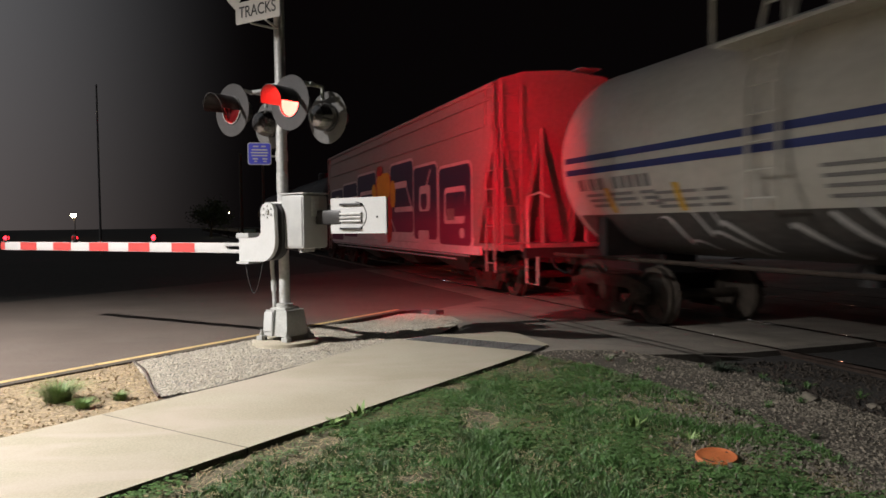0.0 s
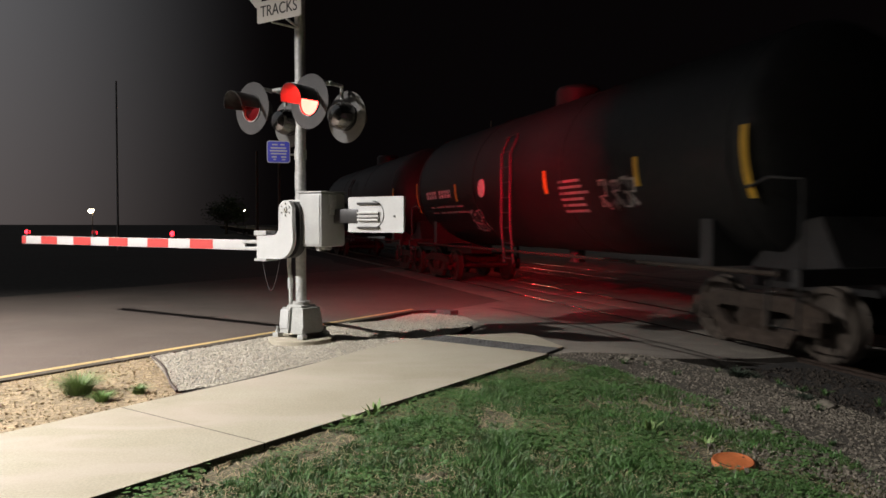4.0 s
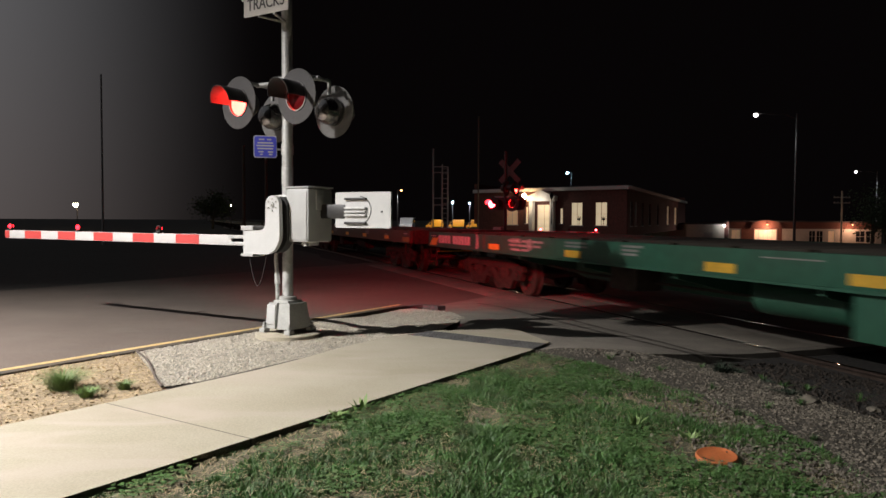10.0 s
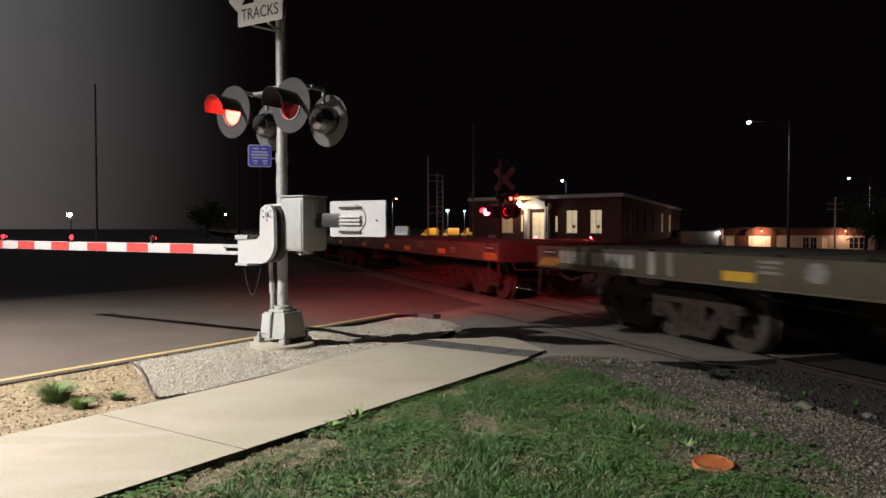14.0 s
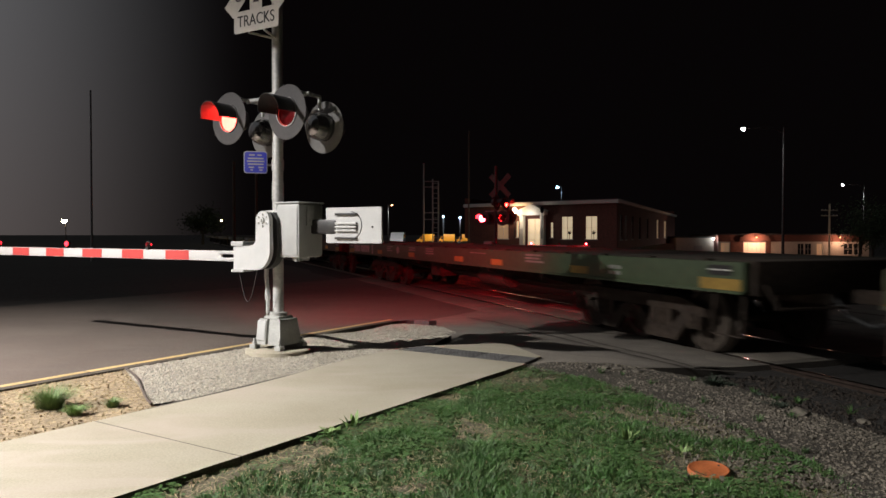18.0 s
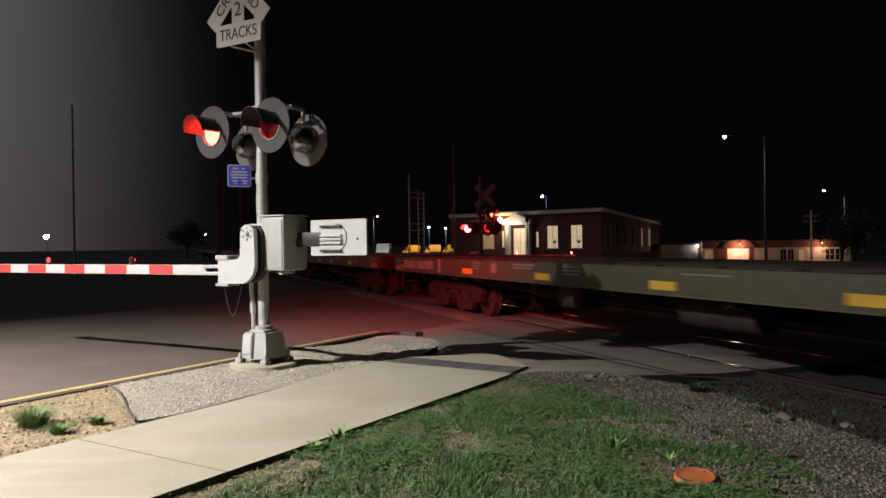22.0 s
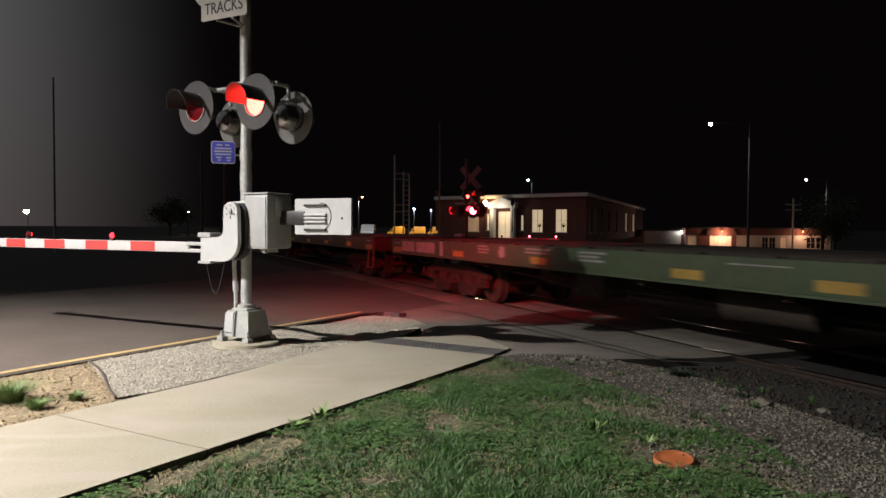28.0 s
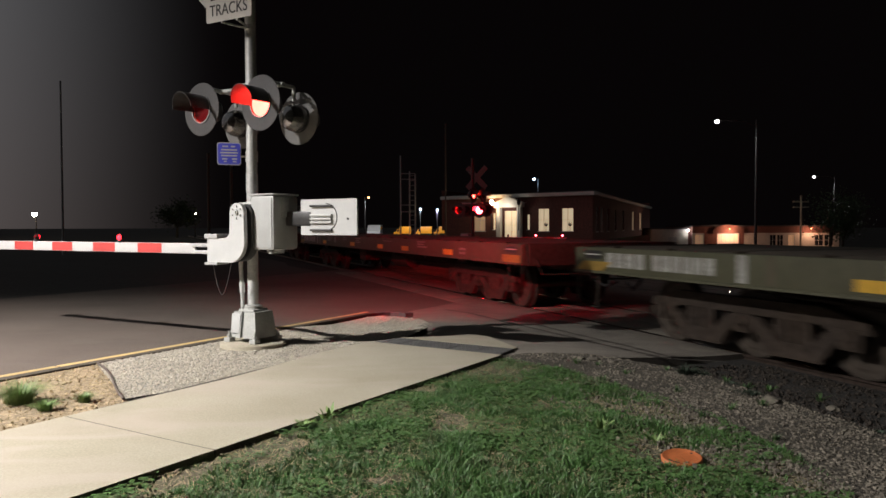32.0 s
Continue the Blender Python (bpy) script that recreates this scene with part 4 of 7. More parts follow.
def wheelset_mesh(r):
    bm = blank()
    for s in (-1, 1):
        m = pose(0, s * 0.7525, 0, 90 if s < 0 else -90)
        prof = [(0.0001, 0.075), (0.09, 0.075), (0.11, 0.05), (0.15, 0.028), (r * 0.78, 0.028), (r * 0.84, 0.07), (r, 0.066), (r, -0.04), (r + 0.028, -0.05), (r + 0.028, -0.07), (r * 0.84, -0.07), (r * 0.80, -0.02), (0.12, -0.03), (0.0001, -0.05)]
        lathe(bm, prof, m, seg=28)
        # hub ribs make the turning show
        for k in range(4):
            a = radians(90 * k)
            box(bm, r * 0.35, r * 0.70, -0.02, 0.02, 0.026, 0.042, m @ pose(0, 0, 0, 0, 0, 90 * k))
    tube(bm, (0, -0.75, 0), (0, 0.75, 0), 0.075, seg=12)
    tube(bm, (0, -1.02, 0), (0, 1.02, 0), 0.065, seg=10)
    return bm


def side_frame(axles):
    """One cast side frame with openings between arch and spring plank."""
    bm = blank()
    x0, x1 = axles[0], axles[-1]
    top = 0.28
    prism(bm, [(x0 - 0.24, 0.06), (x0 - 0.20, 0.16), (x0 + 0.3, top), (x1 - 0.3, top), (x1 + 0.20, 0.16), (x1 + 0.24, 0.06), (x1 - 0.2, 0.03), (x1 - 0.35, 0.10), (x0 + 0.35, 0.10), (x0 + 0.2, 0.03)], -0.055, 0.055, FACE)
    for a, b in zip(axles, axles[1:]):
        prism(bm, [(a + 0.05, 0.08), (a + 0.22, 0.08), (a + 0.50, -0.14), (b - 0.50, -0.14), (b - 0.22, 0.08), (b - 0.05, 0.08), (b - 0.36, -0.31), (a + 0.36, -0.31)], -0.05, 0.05, FACE)
        mid = (a + b) / 2
        for q in (-0.24, 0.18):
            box(bm, mid + q, mid + q + 0.06, -0.05, 0.05, -0.2, 0.18)
        for q in (-0.13, 0.0, 0.13):
            tube(bm, (mid + q, 0, -0.20), (mid + q, 0, 0.10), 0.058, seg=8)
    for a in axles:
        box(bm, a - 0.14, a + 0.14, -0.07, 0.07, -0.12, 0.10, bevel=0.02)
        tube(bm, (a, 0.03, 0), (a, -0.10, 0), 0.10, 0.085, seg=14)
        for k in range(3):
            q = radians(120 * k + 90)
            tube(bm, (a + 0.055 * math.cos(q), -0.09, 0.055 * math.sin(q)), (a + 0.055 * math.cos(q), -0.115, 0.055 * math.sin(q)), 0.016, seg=6)
    return bm


def bolster(axles, r):
    bm = blank()
    xm = (axles[0] + axles[-1]) / 2
    box(bm, xm - 0.22, xm + 0.22, -0.95, 0.95, -0.02, 0.26, bevel=0.03)
    for a in axles:
        box(bm, a - r - 0.10, a - r - 0.04, -0.85, 0.85, -0.12, 0.0)
    return bm


bogie_makes = {}


def bogie(wagon, x, q, axles, r=0.42):
    at = pose(x, 0, r)
    if axles not in bogie_makes:
        b = part("bogie", bolster(axles, r), BOGIE, wagon, "rusty cast wagon bogie", at)
        f = part("side_frame", side_frame(axles), BOGIE, b, "cast side frame", pose(0, -0.99, 0))
        w = part("wheelset", wheelset_mesh(r), WHEEL, b, "steel wheels on an axle", pose(axles[0], 0, 0))
        bogie_makes[axles] = (b, f, w)
        sets = [w]
    else:
        b0, f, w = bogie_makes[axles]
        b = again(b0, wagon, at)
        again(f, b, pose(0, -0.99, 0))
        sets = [again(w, b, pose(axles[0], 0, 0))]
    again(f, b, pose(0, 0.99, 0, 0, 0, 180))
    sets += [again(w, b, pose(a, 0, 0)) for a in axles[1:]]
    for o, a in zip(sets, axles):
        wheelsets.append((o, pose(a, 0, 0), r, q + x))
    return b


def coupler(wagon, x, way):
    bm = box(blank(), min(x, x + way * 0.55), max(x, x + way * 0.55), -0.07, 0.07, 0.74, 0.90, bevel=0.02)
    k = x + way * 0.55
    box(bm, min(k, k + way * 0.22), max(k, k + way * 0.22), -0.16, 0.14, 0.68, 0.96, bevel=0.05)
    part("coupler", bm, BOGIE, wagon, "rusty knuckle coupler")
    bm = blank()
    pipe(bm, [(x, -0.35, 0.85), (x + way * 0.2, -0.33, 0.62), (x + way * 0.45, -0.25, 0.52), (x + way * 0.7, -0.18, 0.6)], 0.025, 8)
    part("brake_hose", bm, RUBBER, wagon, "black brake hose")


def marks(parent, spans, y, z0, z1, mat, name="stencil_bar"):
    """One bar for each letter of a lettering that is not spelt out."""
    for a, b in spans:
        part(name, box(blank(), a, b, y - 0.003, y + 0.001, z0, z1), mat, parent)


def word(x, widths, gap):
    out = []
    for w in widths:
        if w > 0:
            out.append((x, x + w))
        x += abs(w) + gap
    return out


def ladder(wagon, x, y, z0, z1, width=0.42, rungs=8, mat=None, normal="y"):
    turn = pose(0, 0, 0) if normal == "y" else pose(0, 0, 0, 0, 0, 90)
    bm = blank()
    for k in (0, 1):
        tube(bm, (k * width, 0, z0), (k * width, 0, z1), 0.022, seg=6)
    lad = part("ladder", bm, mat or HOPPER, wagon, "steel side ladder", pose(x, y, 0) @ turn)
    rung = None
    for k in range(rungs):
        at = pose(0, 0, z0 + (z1 - z0) * (k + 0.5) / rungs)
        if rung is None:
            rung = part("rung", tube(blank(), (0, 0, 0), (width, 0, 0), 0.014, seg=6), mat or HOPPER, lad, "", at)
        else:
            again(rung, lad, at)
    return lad


def wagon_at(name, q, label, group="train wagons"):
    w = thing(name, track_pose(q), label, "railway wagon", group)
    wagons.append((w, q))
    return w


# ---- covered hopper with spray-painted sides ----
def hopper_wagon(q):
    w = wagon_at("covered_hopper_wagon", q, "grey covered hopper wagon with purple and white spray-painted panels")
    H = 8.72
    bm = blank()
    # body: flat sides, arched roof, sloped end sheets
    def ring(x, z_low):
        pts = [(-1.58, z_low), (-1.60, 2.4), (-1.56, 4.22), (-1.42, 4.36), (-0.9, 4.52), (0, 4.60), (0.9, 4.52), (1.42, 4.36), (1.56, 4.22), (1.60, 2.4), (1.58, z_low)]
        return [bm.verts.new((x, y, max(z, z_low))) for y, z in pts]
    rings = [ring(-H + 0.15, 3.35), ring(-7.55, 0.98), ring(0, 0.98), ring(7.55, 0.98), ring(H - 0.15, 3.35)]
    for a, b in zip(rings, rings[1:]):
        for k in range(10):
            bm.faces.new((a[k], a[k + 1], b[k + 1], b[k]))
        bm.faces.new((a[0], b[0], b[10], a[10]))
    bm.faces.new(rings[0])
    bm.faces.new(rings[-1][::-1])
    body = part("body", bm, HOPPER, w, "grey ribbed hopper body")
    for z in (3.45, 3.95):
        part("side_seam", box(blank(), -H + 0.2, H - 0.2, -1.606, -1.575, z, z + 0.02), HOPPER, body)
    part("eave_rail", box(blank(), -H + 0.1, H - 0.1, -1.60, -1.52, 4.19, 4.27, bevel=0.01), HOPPER, body)
    part("side_sill", box(blank(), -7.9, 7.9, -1.60, -1.52, 0.86, 1.04, bevel=0.01), SPRAYWHITE, body, "white-sprayed side sill")
    bm = blank()
    for z, e in ((0.74, 6.6), (0.83, 7.4)):
        tube(bm, (-e, -1.63, z), (e, -1.63, z), 0.022, seg=6)
        for k in range(9):
            x = -e + 2 * e * (k + 0.5) / 9
            tube(bm, (x, -1.63, z), (x, -1.55, 0.90), 0.012, seg=5)
    part("grab_rail", bm, GALV, w, "long grab rails under the side")
    # roof running boards and hatches
    part("running_board", box(blank(), -H + 0.1, H - 0.1, 0.35, 0.85, 4.64, 4.67), GALV, w, "steel grating running board")
    for k in range(5):
        bm = lathe(blank(), [(0.32, 4.55), (0.32, 4.66), (0.28, 4.70), (0.0001, 4.72)], pose(-6.0 + 3.0 * k, -0.15, 0), seg=18)
        part("roof_hatch", bm, HOPPER, w)
    # ends: corner posts, ladders, platforms
    for s in (-1, 1):
        bm = blank()
        for y in (-1.5, -0.5, 0.5, 1.5):
            tube(bm, (s * (H - 0.1), y, 1.05), (s * (H - 0.12), y, 3.4), 0.05, seg=8)
        box(bm, min(s * 7.5, s * H), max(s * 7.5, s * H), -1.55, 1.55, 0.98, 1.10)
        for y in (-0.55, 0.55):
            prism(bm, [(s * 7.5, 1.05), (s * (H - 0.2), 3.3), (s * (H - 0.2), 3.0), (s * 7.9, 1.05)], -0.03, 0.03, pose(0, y, 0) @ FACE)
        part("end_frame", bm, HOPPER, w, "open end frame with posts")
        bm = blank()
        prism(bm, [(s * 7.56, 1.02), (s * (H - 0.16), 3.36), (s * (H - 0.14), 3.12), (s * 8.10, 1.95), (s * 7.72, 1.02)], -0.015, 0.015, pose(0, -1.55, 0) @ FACE)
        part("end_gusset", bm, HOPPER, w)
        ladder(w, s * (H - 0.05) - (0.42 if s > 0 else 0), -1.585, 0.55, 4.2, 0.42, 10, HOPPER)
        ladder(w, s * (H + 0.02), -1.45, 0.95, 4.2, 0.42, 9, HOPPER, "x")
        bm = box(blank(), s * H - 0.25, s * H + 0.25, -1.5, -0.9, 0.62, 0.66)
        part("step", bm, BOGIE, w)
        coupler(w, s * (H - 0.1), s)
    # bottom chutes
    for k in range(3):
        x = -4.3 + 4.3 * k
        bm = blank()
        lo = [bm.verts.new(p) for p in ((x - 0.45, -0.55, 0.32), (x + 0.45, -0.55, 0.32), (x + 0.45, 0.55, 0.32), (x - 0.45, 0.55, 0.32))]
        hi = [bm.verts.new(p) for p in ((x - 1.95, -1.45, 0.98), (x + 1.95, -1.45, 0.98), (x + 1.95, 1.45, 0.98), (x - 1.95, 1.45, 0.98))]
        bm.faces.new(lo)
        for a in range(4):
            bm.faces.new((lo[a], lo[(a + 1) % 4], hi[(a + 1) % 4], hi[a]))
        part("discharge_chute", bm, HOPPER, w, "grey bottom discharge chute")
        part("chute_gate", box(blank(), x - 0.5, x + 0.5, -0.75, 0.75, 0.24, 0.33, bevel=0.02), BOGIE, w)
    part("centre_sill", box(blank(), -H, H, -0.3, 0.3, 0.70, 0.98), BOGIE, w)
    bogie(w, 6.95, q, (-0.89, 0.89))
    bogie(w, -6.95, q, (-0.89, 0.89))
    # spray paint: white ground, coloured fields, plain white counters
    y = -1.602
    graf = part("spray_ground", box(blank(), -7.95, 7.62, y - 0.004, y, 1.05, 1.22), SPRAYWHITE, w, "white spray-paint band")

    def field(x0, x1, z0, z1, mat, d, name, r=0.1, skew=0.0):
        pts = rounded(x1 - x0, z1 - z0, min(r, (x1 - x0) / 2.1, (z1 - z0) / 2.1), 4)
        pts = [(px + skew * py, py) for px, py in pts]
        bm = prism(blank(), pts, 0, 0.0025, pose((x0 + x1) / 2, y - 0.002 - d * 0.003, (z0 + z1) / 2) @ FACE)
        part(name, bm, mat, graf)
    o = -q
    cells = [(-29.85, -27.62, 0.96, 2.86), (-27.52, -25.22, 1.10, 2.98), (-25.10, -22.56, 1.26, 3.16), (-20.80, -18.60, 1.30, 3.20), (-18.52, -16.66, 1.14, 2.96), (-16.50, -14.46, 1.04, 2.80)]
    for a, b, z0, z1 in cells:
        field(a - 0.07 + o, b + 0.07 + o, z0 - 0.09, z1 + 0.07, SPRAYWHITE, 1, "white_outline", 0.22)
        field(a + o, b + o, z0, z1, PURPLE, 2, "purple_panel", 0.16)
    white = [(-29.78, -28.05, 2.19, 2.35), (-29.25, -27.60, 1.50, 1.66), (-27.50, -26.78, 1.74, 2.46), (-26.30, -25.24, 1.74, 2.52), (-24.72, -22.95, 1.86, 2.62), (-20.40, -19.15, 2.52, 2.70), (-20.40, -18.62, 1.86, 2.00), (-18.05, -17.18, 1.84, 2.48), (-16.14, -14.80, 1.52, 2.34), (-18.15, -17.3, 0.98, 1.36), (-15.15, -14.86, 1.2, 1.42)]
    for k, (a, b, z0, z1) in enumerate(white):
        field(a + o, b + o, z0, z1, SPRAYWHITE, 3, "white_stroke", 0.05 if k in (2, 3, 9) else 0.12, 0.08 if k in (4, 7, 8) else 0.0)
    for a, b, z0, z1 in [(-24.6, -22.95, 1.99, 2.50), (-17.92, -17.42, 1.95, 2.28), (-16.02, -14.80, 1.68, 2.22)]:
        field(a + o, b + o, z0, z1, PURPLE, 4, "purple_counter", 0.08)
    # lumpy dark drips inside the white squares
    for x, w2, h in ((-27.16, 0.26, 0.20), (-25.78, 0.42, 0.22), (-17.66, 0.16, 0.12)):
        pts = [(-w2, -h * 0.55), (w2, -h * 0.55), (w2, h * 0.35), (w2 * 0.62, h * 0.30), (w2 * 0.40, -h * 0.05), (w2 * 0.05, h * 0.10), (-w2 * 0.35, h * 0.62), (-w2 * 0.8, h * 0.50), (-w2, h * 0.2)]
        part("dark_drip", prism(blank(), pts, 0, 0.0025, pose(x + o, y - 0.016, 1.95) @ FACE), PURPLE, graf)
    # wagon stencils showing through the paint
    for a, b, z0, z1 in [(-28.95, -28.30, 2.50, 2.66), (-28.98, -28.15, 2.06, 2.24), (-28.95, -28.35, 1.70, 1.86), (-26.95, -26.70, 2.28, 2.46), (-15.95, -15.45, 1.60, 1.86)]:
        field(a + o, b + o, z0, z1, MARKGREY, 5, "old_stencil", 0.03)
    # thin runs of white paint
    for x0, z0, x1, z1 in ((-19.20, 2.55, -18.72, 1.98), (-17.10, 2.86, -17.46, 2.46), (-20.75, 1.66, -20.30, 1.28), (-27.45, 1.50, -27.10, 1.20)):
        d = Vector((x1 - x0, z1 - z0)).normalized()
        e = Vector((-d.y, d.x)) * 0.028
        quad = [(x0 - e.x, z0 - e.y), (x1 - e.x, z1 - e.y), (x1 + e.x, z1 + e.y), (x0 + e.x, z0 + e.y)]
        part("white_run", prism(blank(), [(px + o, pz) for px, pz in quad], 0, 0.0025, pose(0, y - 0.015, 0) @ FACE), SPRAYWHITE, graf)
    # bright plain patches between the panels
    field(-22.55 + o, -20.70 + o, 0.98, 3.0, SPRAYRED, 3, "red_patch", 0.35)
    field(-21.95 + o, -21.35 + o, 1.0, 2.0, PURPLE, 4, "dark_patch", 0.12)
    field(-22.40 + o, -20.85 + o, 2.30, 3.05, SPRAYYELLOW, 4, "yellow_patch", 0.3)
    field(-23.05 + o, -22.50 + o, 2.0, 2.78, SPRAYYELLOW, 4, "yellow_patch", 0.24)
    field(-20.82 + o, -20.30 + o, 2.0, 2.78, SPRAYYELLOW, 4, "yellow_patch", 0.24)
    field(-22.05 + o, -21.30 + o, 1.78, 2.30, SPRAYBLUE, 5, "blue_patch", 0.15)
    field(-21.95 + o, -21.45 + o, 1.28, 1.66, SPRAYYELLOW, 5, "yellow_patch", 0.1)
    field(-22.35 + o, -21.75 + o, 3.0, 3.30, SPRAYRED, 5, "red_patch", 0.1)
    field(-22.45 + o, -21.2 + o, 0.98, 1.28, SPRAYWHITE, 6, "white_patch", 0.05)
    return w


# ---- tank wagons ----
def tank_wagon(q, half, dark, name, label, r=1.50, zc=2.50):
    w = wagon_at(name, q, label)
    lying = pose(0, 0, zc, 0, 90, 0)          # turns local z to x; local x points down
    L = half - 0.55
    prof = [(0.0001, -half), (r * 0.40, -half + 0.05), (r * 0.72, -half + 0.17), (r * 0.92, -half + 0.36), (r, -L), (r, L), (r * 0.92, half - 0.36), (r * 0.72, half - 0.17), (r * 0.40, half - 0.05), (0.0001, half)]
    if dark:
        tank = part("tank", lathe(blank(), prof, lying, seg=48), TANKBLACK, w, "black cylindrical tank")
    else:
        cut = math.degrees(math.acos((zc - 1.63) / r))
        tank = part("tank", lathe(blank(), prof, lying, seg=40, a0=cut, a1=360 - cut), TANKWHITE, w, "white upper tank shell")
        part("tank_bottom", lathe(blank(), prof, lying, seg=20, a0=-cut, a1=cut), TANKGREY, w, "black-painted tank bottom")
    # bands
    for x in [-L * 0.98, L * 0.98] + ([-L * 0.33, L * 0.33] if dark else []):
        bm = lathe(blank(), [(r + 0.001, x - 0.03), (r + 0.010, x - 0.03), (r + 0.010, x + 0.03), (r + 0.001, x + 0.03)], lying, seg=40)
        part("band", bm, TANKBLACK if dark else TANKWHITE, tank)
    # dome, platform with rails, ladders
    bm = lathe(blank(), [(0.45, 0), (0.45, 0.32), (0.40, 0.38), (0.0001, 0.40)], pose(0, 0, zc + r - 0.08), seg=24)
    part("dome", bm, TANKBLACK if dark else TANKWHITE, w, "top manway dome")
    steel = BLACK if dark else TANKWHITE
    drop, out, fore = 0.36, 0.32, 0.3             # the white wagon's platform sits low and far out; the black ones have none
    sides = () if dark else (-1.25 - out, 1.25 + out)
    if not dark:
        bm = box(blank(), fore - 1.1, fore + 1.1, -1.25 - out, -0.5 - out, zc + r - 0.16 - drop, zc + r - 0.12 - drop)
        box(bm, fore - 1.1, fore + 1.1, 0.5 + out, 1.25 + out, zc + r - 0.16 - drop, zc + r - 0.12 - drop)
        deck = part("platform", bm, steel, w, "top walkway round the manway")
    for y in sides:
        bm = blank()
        for x in (fore - 1.1, fore, fore + 1.1):
            tube(bm, (x, y, zc + r - 0.14 - drop), (x, y, zc + r + 0.85 - drop), 0.022, seg=6)
        for z in (0.40, 0.85):
            tube(bm, (fore - 1.1, y, zc + r + z - drop), (fore + 1.1, y, zc + r + z - drop), 0.022, seg=6)
        part("safety_rail", bm, steel, deck, "tubular safety rail")
    bm = blank()
    for x in (-0.22, 0.22):
        pipe(bm, ([(x, -1.52, 0.75), (x, -1.60, 1.5)] if dark else []) + [(x, -1.60, 1.62), (x, -1.60, 2.9)] + ([(x, -1.42, 3.3)] if dark else [(x, -1.30, zc + r + 0.0), (x, -1.25, zc + r + 0.85)]), 0.024, 6)
    lad = part("ladder", bm, steel, w, "side ladder to the platform")
    rung = None
    for k in range(11):
        z = 0.85 + 0.30 * k
        if (not dark and z < 1.65) or (dark and z > 3.3):
            continue
        y = -1.60 if 1.5 < z < 2.9 else (-1.54 if z <= 1.5 else -1.60 + 0.30 * (z - 2.9) / 1.1)
        if rung is None:
            rung = part("rung", tube(blank(), (-0.22, 0, 0), (0.22, 0, 0), 0.014, seg=6), steel, lad, "", pose(0, y, z))
        else:
            again(rung, lad, pose(0, y, z))
    # underframe: end platforms, bolsters, grab rails
    for s in (-1, 1):
        e = half + (0.95 if s < 0 and not dark else 0.45)
        bm = box(blank(), min(s * (half - 1.6), s * e), max(s * (half - 1.6), s * e), -0.30, 0.30, 0.72, 1.02)
        box(bm, min(s * e, s * (e - 0.12)), max(s * e, s * (e - 0.12)), -1.5, 1.5, 0.88, 1.06)
        prism(bm, [(-1.25, 1.0), (1.25, 1.0), (1.25, 1.6), (0.7, 1.25), (-0.7, 1.25), (-1.25, 1.6)], -0.12, 0.12, pose(s * (half - 1.35), 0, 0, 90, 0, 90))
        part("draft_sill", bm, BLACK, w, "black draft sill and saddle")
        if dark:
            web = [(s * (half - 1.15), 1.0), (s * (half + 0.30), 1.0), (s * (half + 0.22), 1.14), (s * (half - 0.02), 1.62), (s * (half - 0.6), 1.5)]
            part("head_brace", prism(blank(), web, -0.75, 0.75, FACE), BLACK, w, "dark brace below the tank head")
        bm = blank()
        pipe(bm, [(s * (e - 0.06), -1.42, 0.95), (s * (e - 0.06), -1.42, 2.0), (s * (e - 0.55), -1.42, 2.05), (s * (e - 0.9), -1.42, 1.95)], 0.02, 6)
        pipe(bm, [(s * (e - 0.06), -1.45, 0.92), (s * (e - 0.06), -1.45, 0.42), (s * (e - 0.5), -1.45, 0.42), (s * (e - 0.5), -1.45, 0.92)], 0.02, 6)
        part("end_handrail", bm, BLACK if dark else TANKWHITE, w, "bent end handrail and stirrup")
        coupler(w, s * e, s)
        bogie(w, s * (half - (0.75 if dark else 1.15)), q, (-0.89, 0.89))
    part("side_rail", tube(blank(), (-half, -1.35, 0.98), (half, -1.35, 0.98), 0.03, seg=8), BOGIE, w, "long side rail")
    bm = lathe(blank(), [(0.16, -0.25), (0.16, 0.0), (0.22, 0.02), (0.22, 0.2)], pose(0, 0, zc - r), seg=16)
    part("outlet_valve", bm, BLACK, w)
    return w, tank


def on_tank(parent, x0, x1, z0, z1, mat, name, r=1.50, zc=2.50, lift=0.006, rows=4):
    """A painted patch that follows the shell, between two heights on the camera's side."""
    bm = blank()
    ring = []
    for k in range(rows + 1):
        z = z0 + (z1 - z0) * k / rows
        a = math.asin(max(-1, min(1, (z - zc) / r)))
        yy, zz = -(r + lift) * math.cos(a), zc + (r + lift) * math.sin(a)
        ring.append((bm.verts.new((x0, yy, zz)), bm.verts.new((x1, yy, zz))))
    for a, b in zip(ring, ring[1:]):
        bm.faces.new((a[0], a[1], b[1], b[0]))
    part(name, bm, mat, parent)


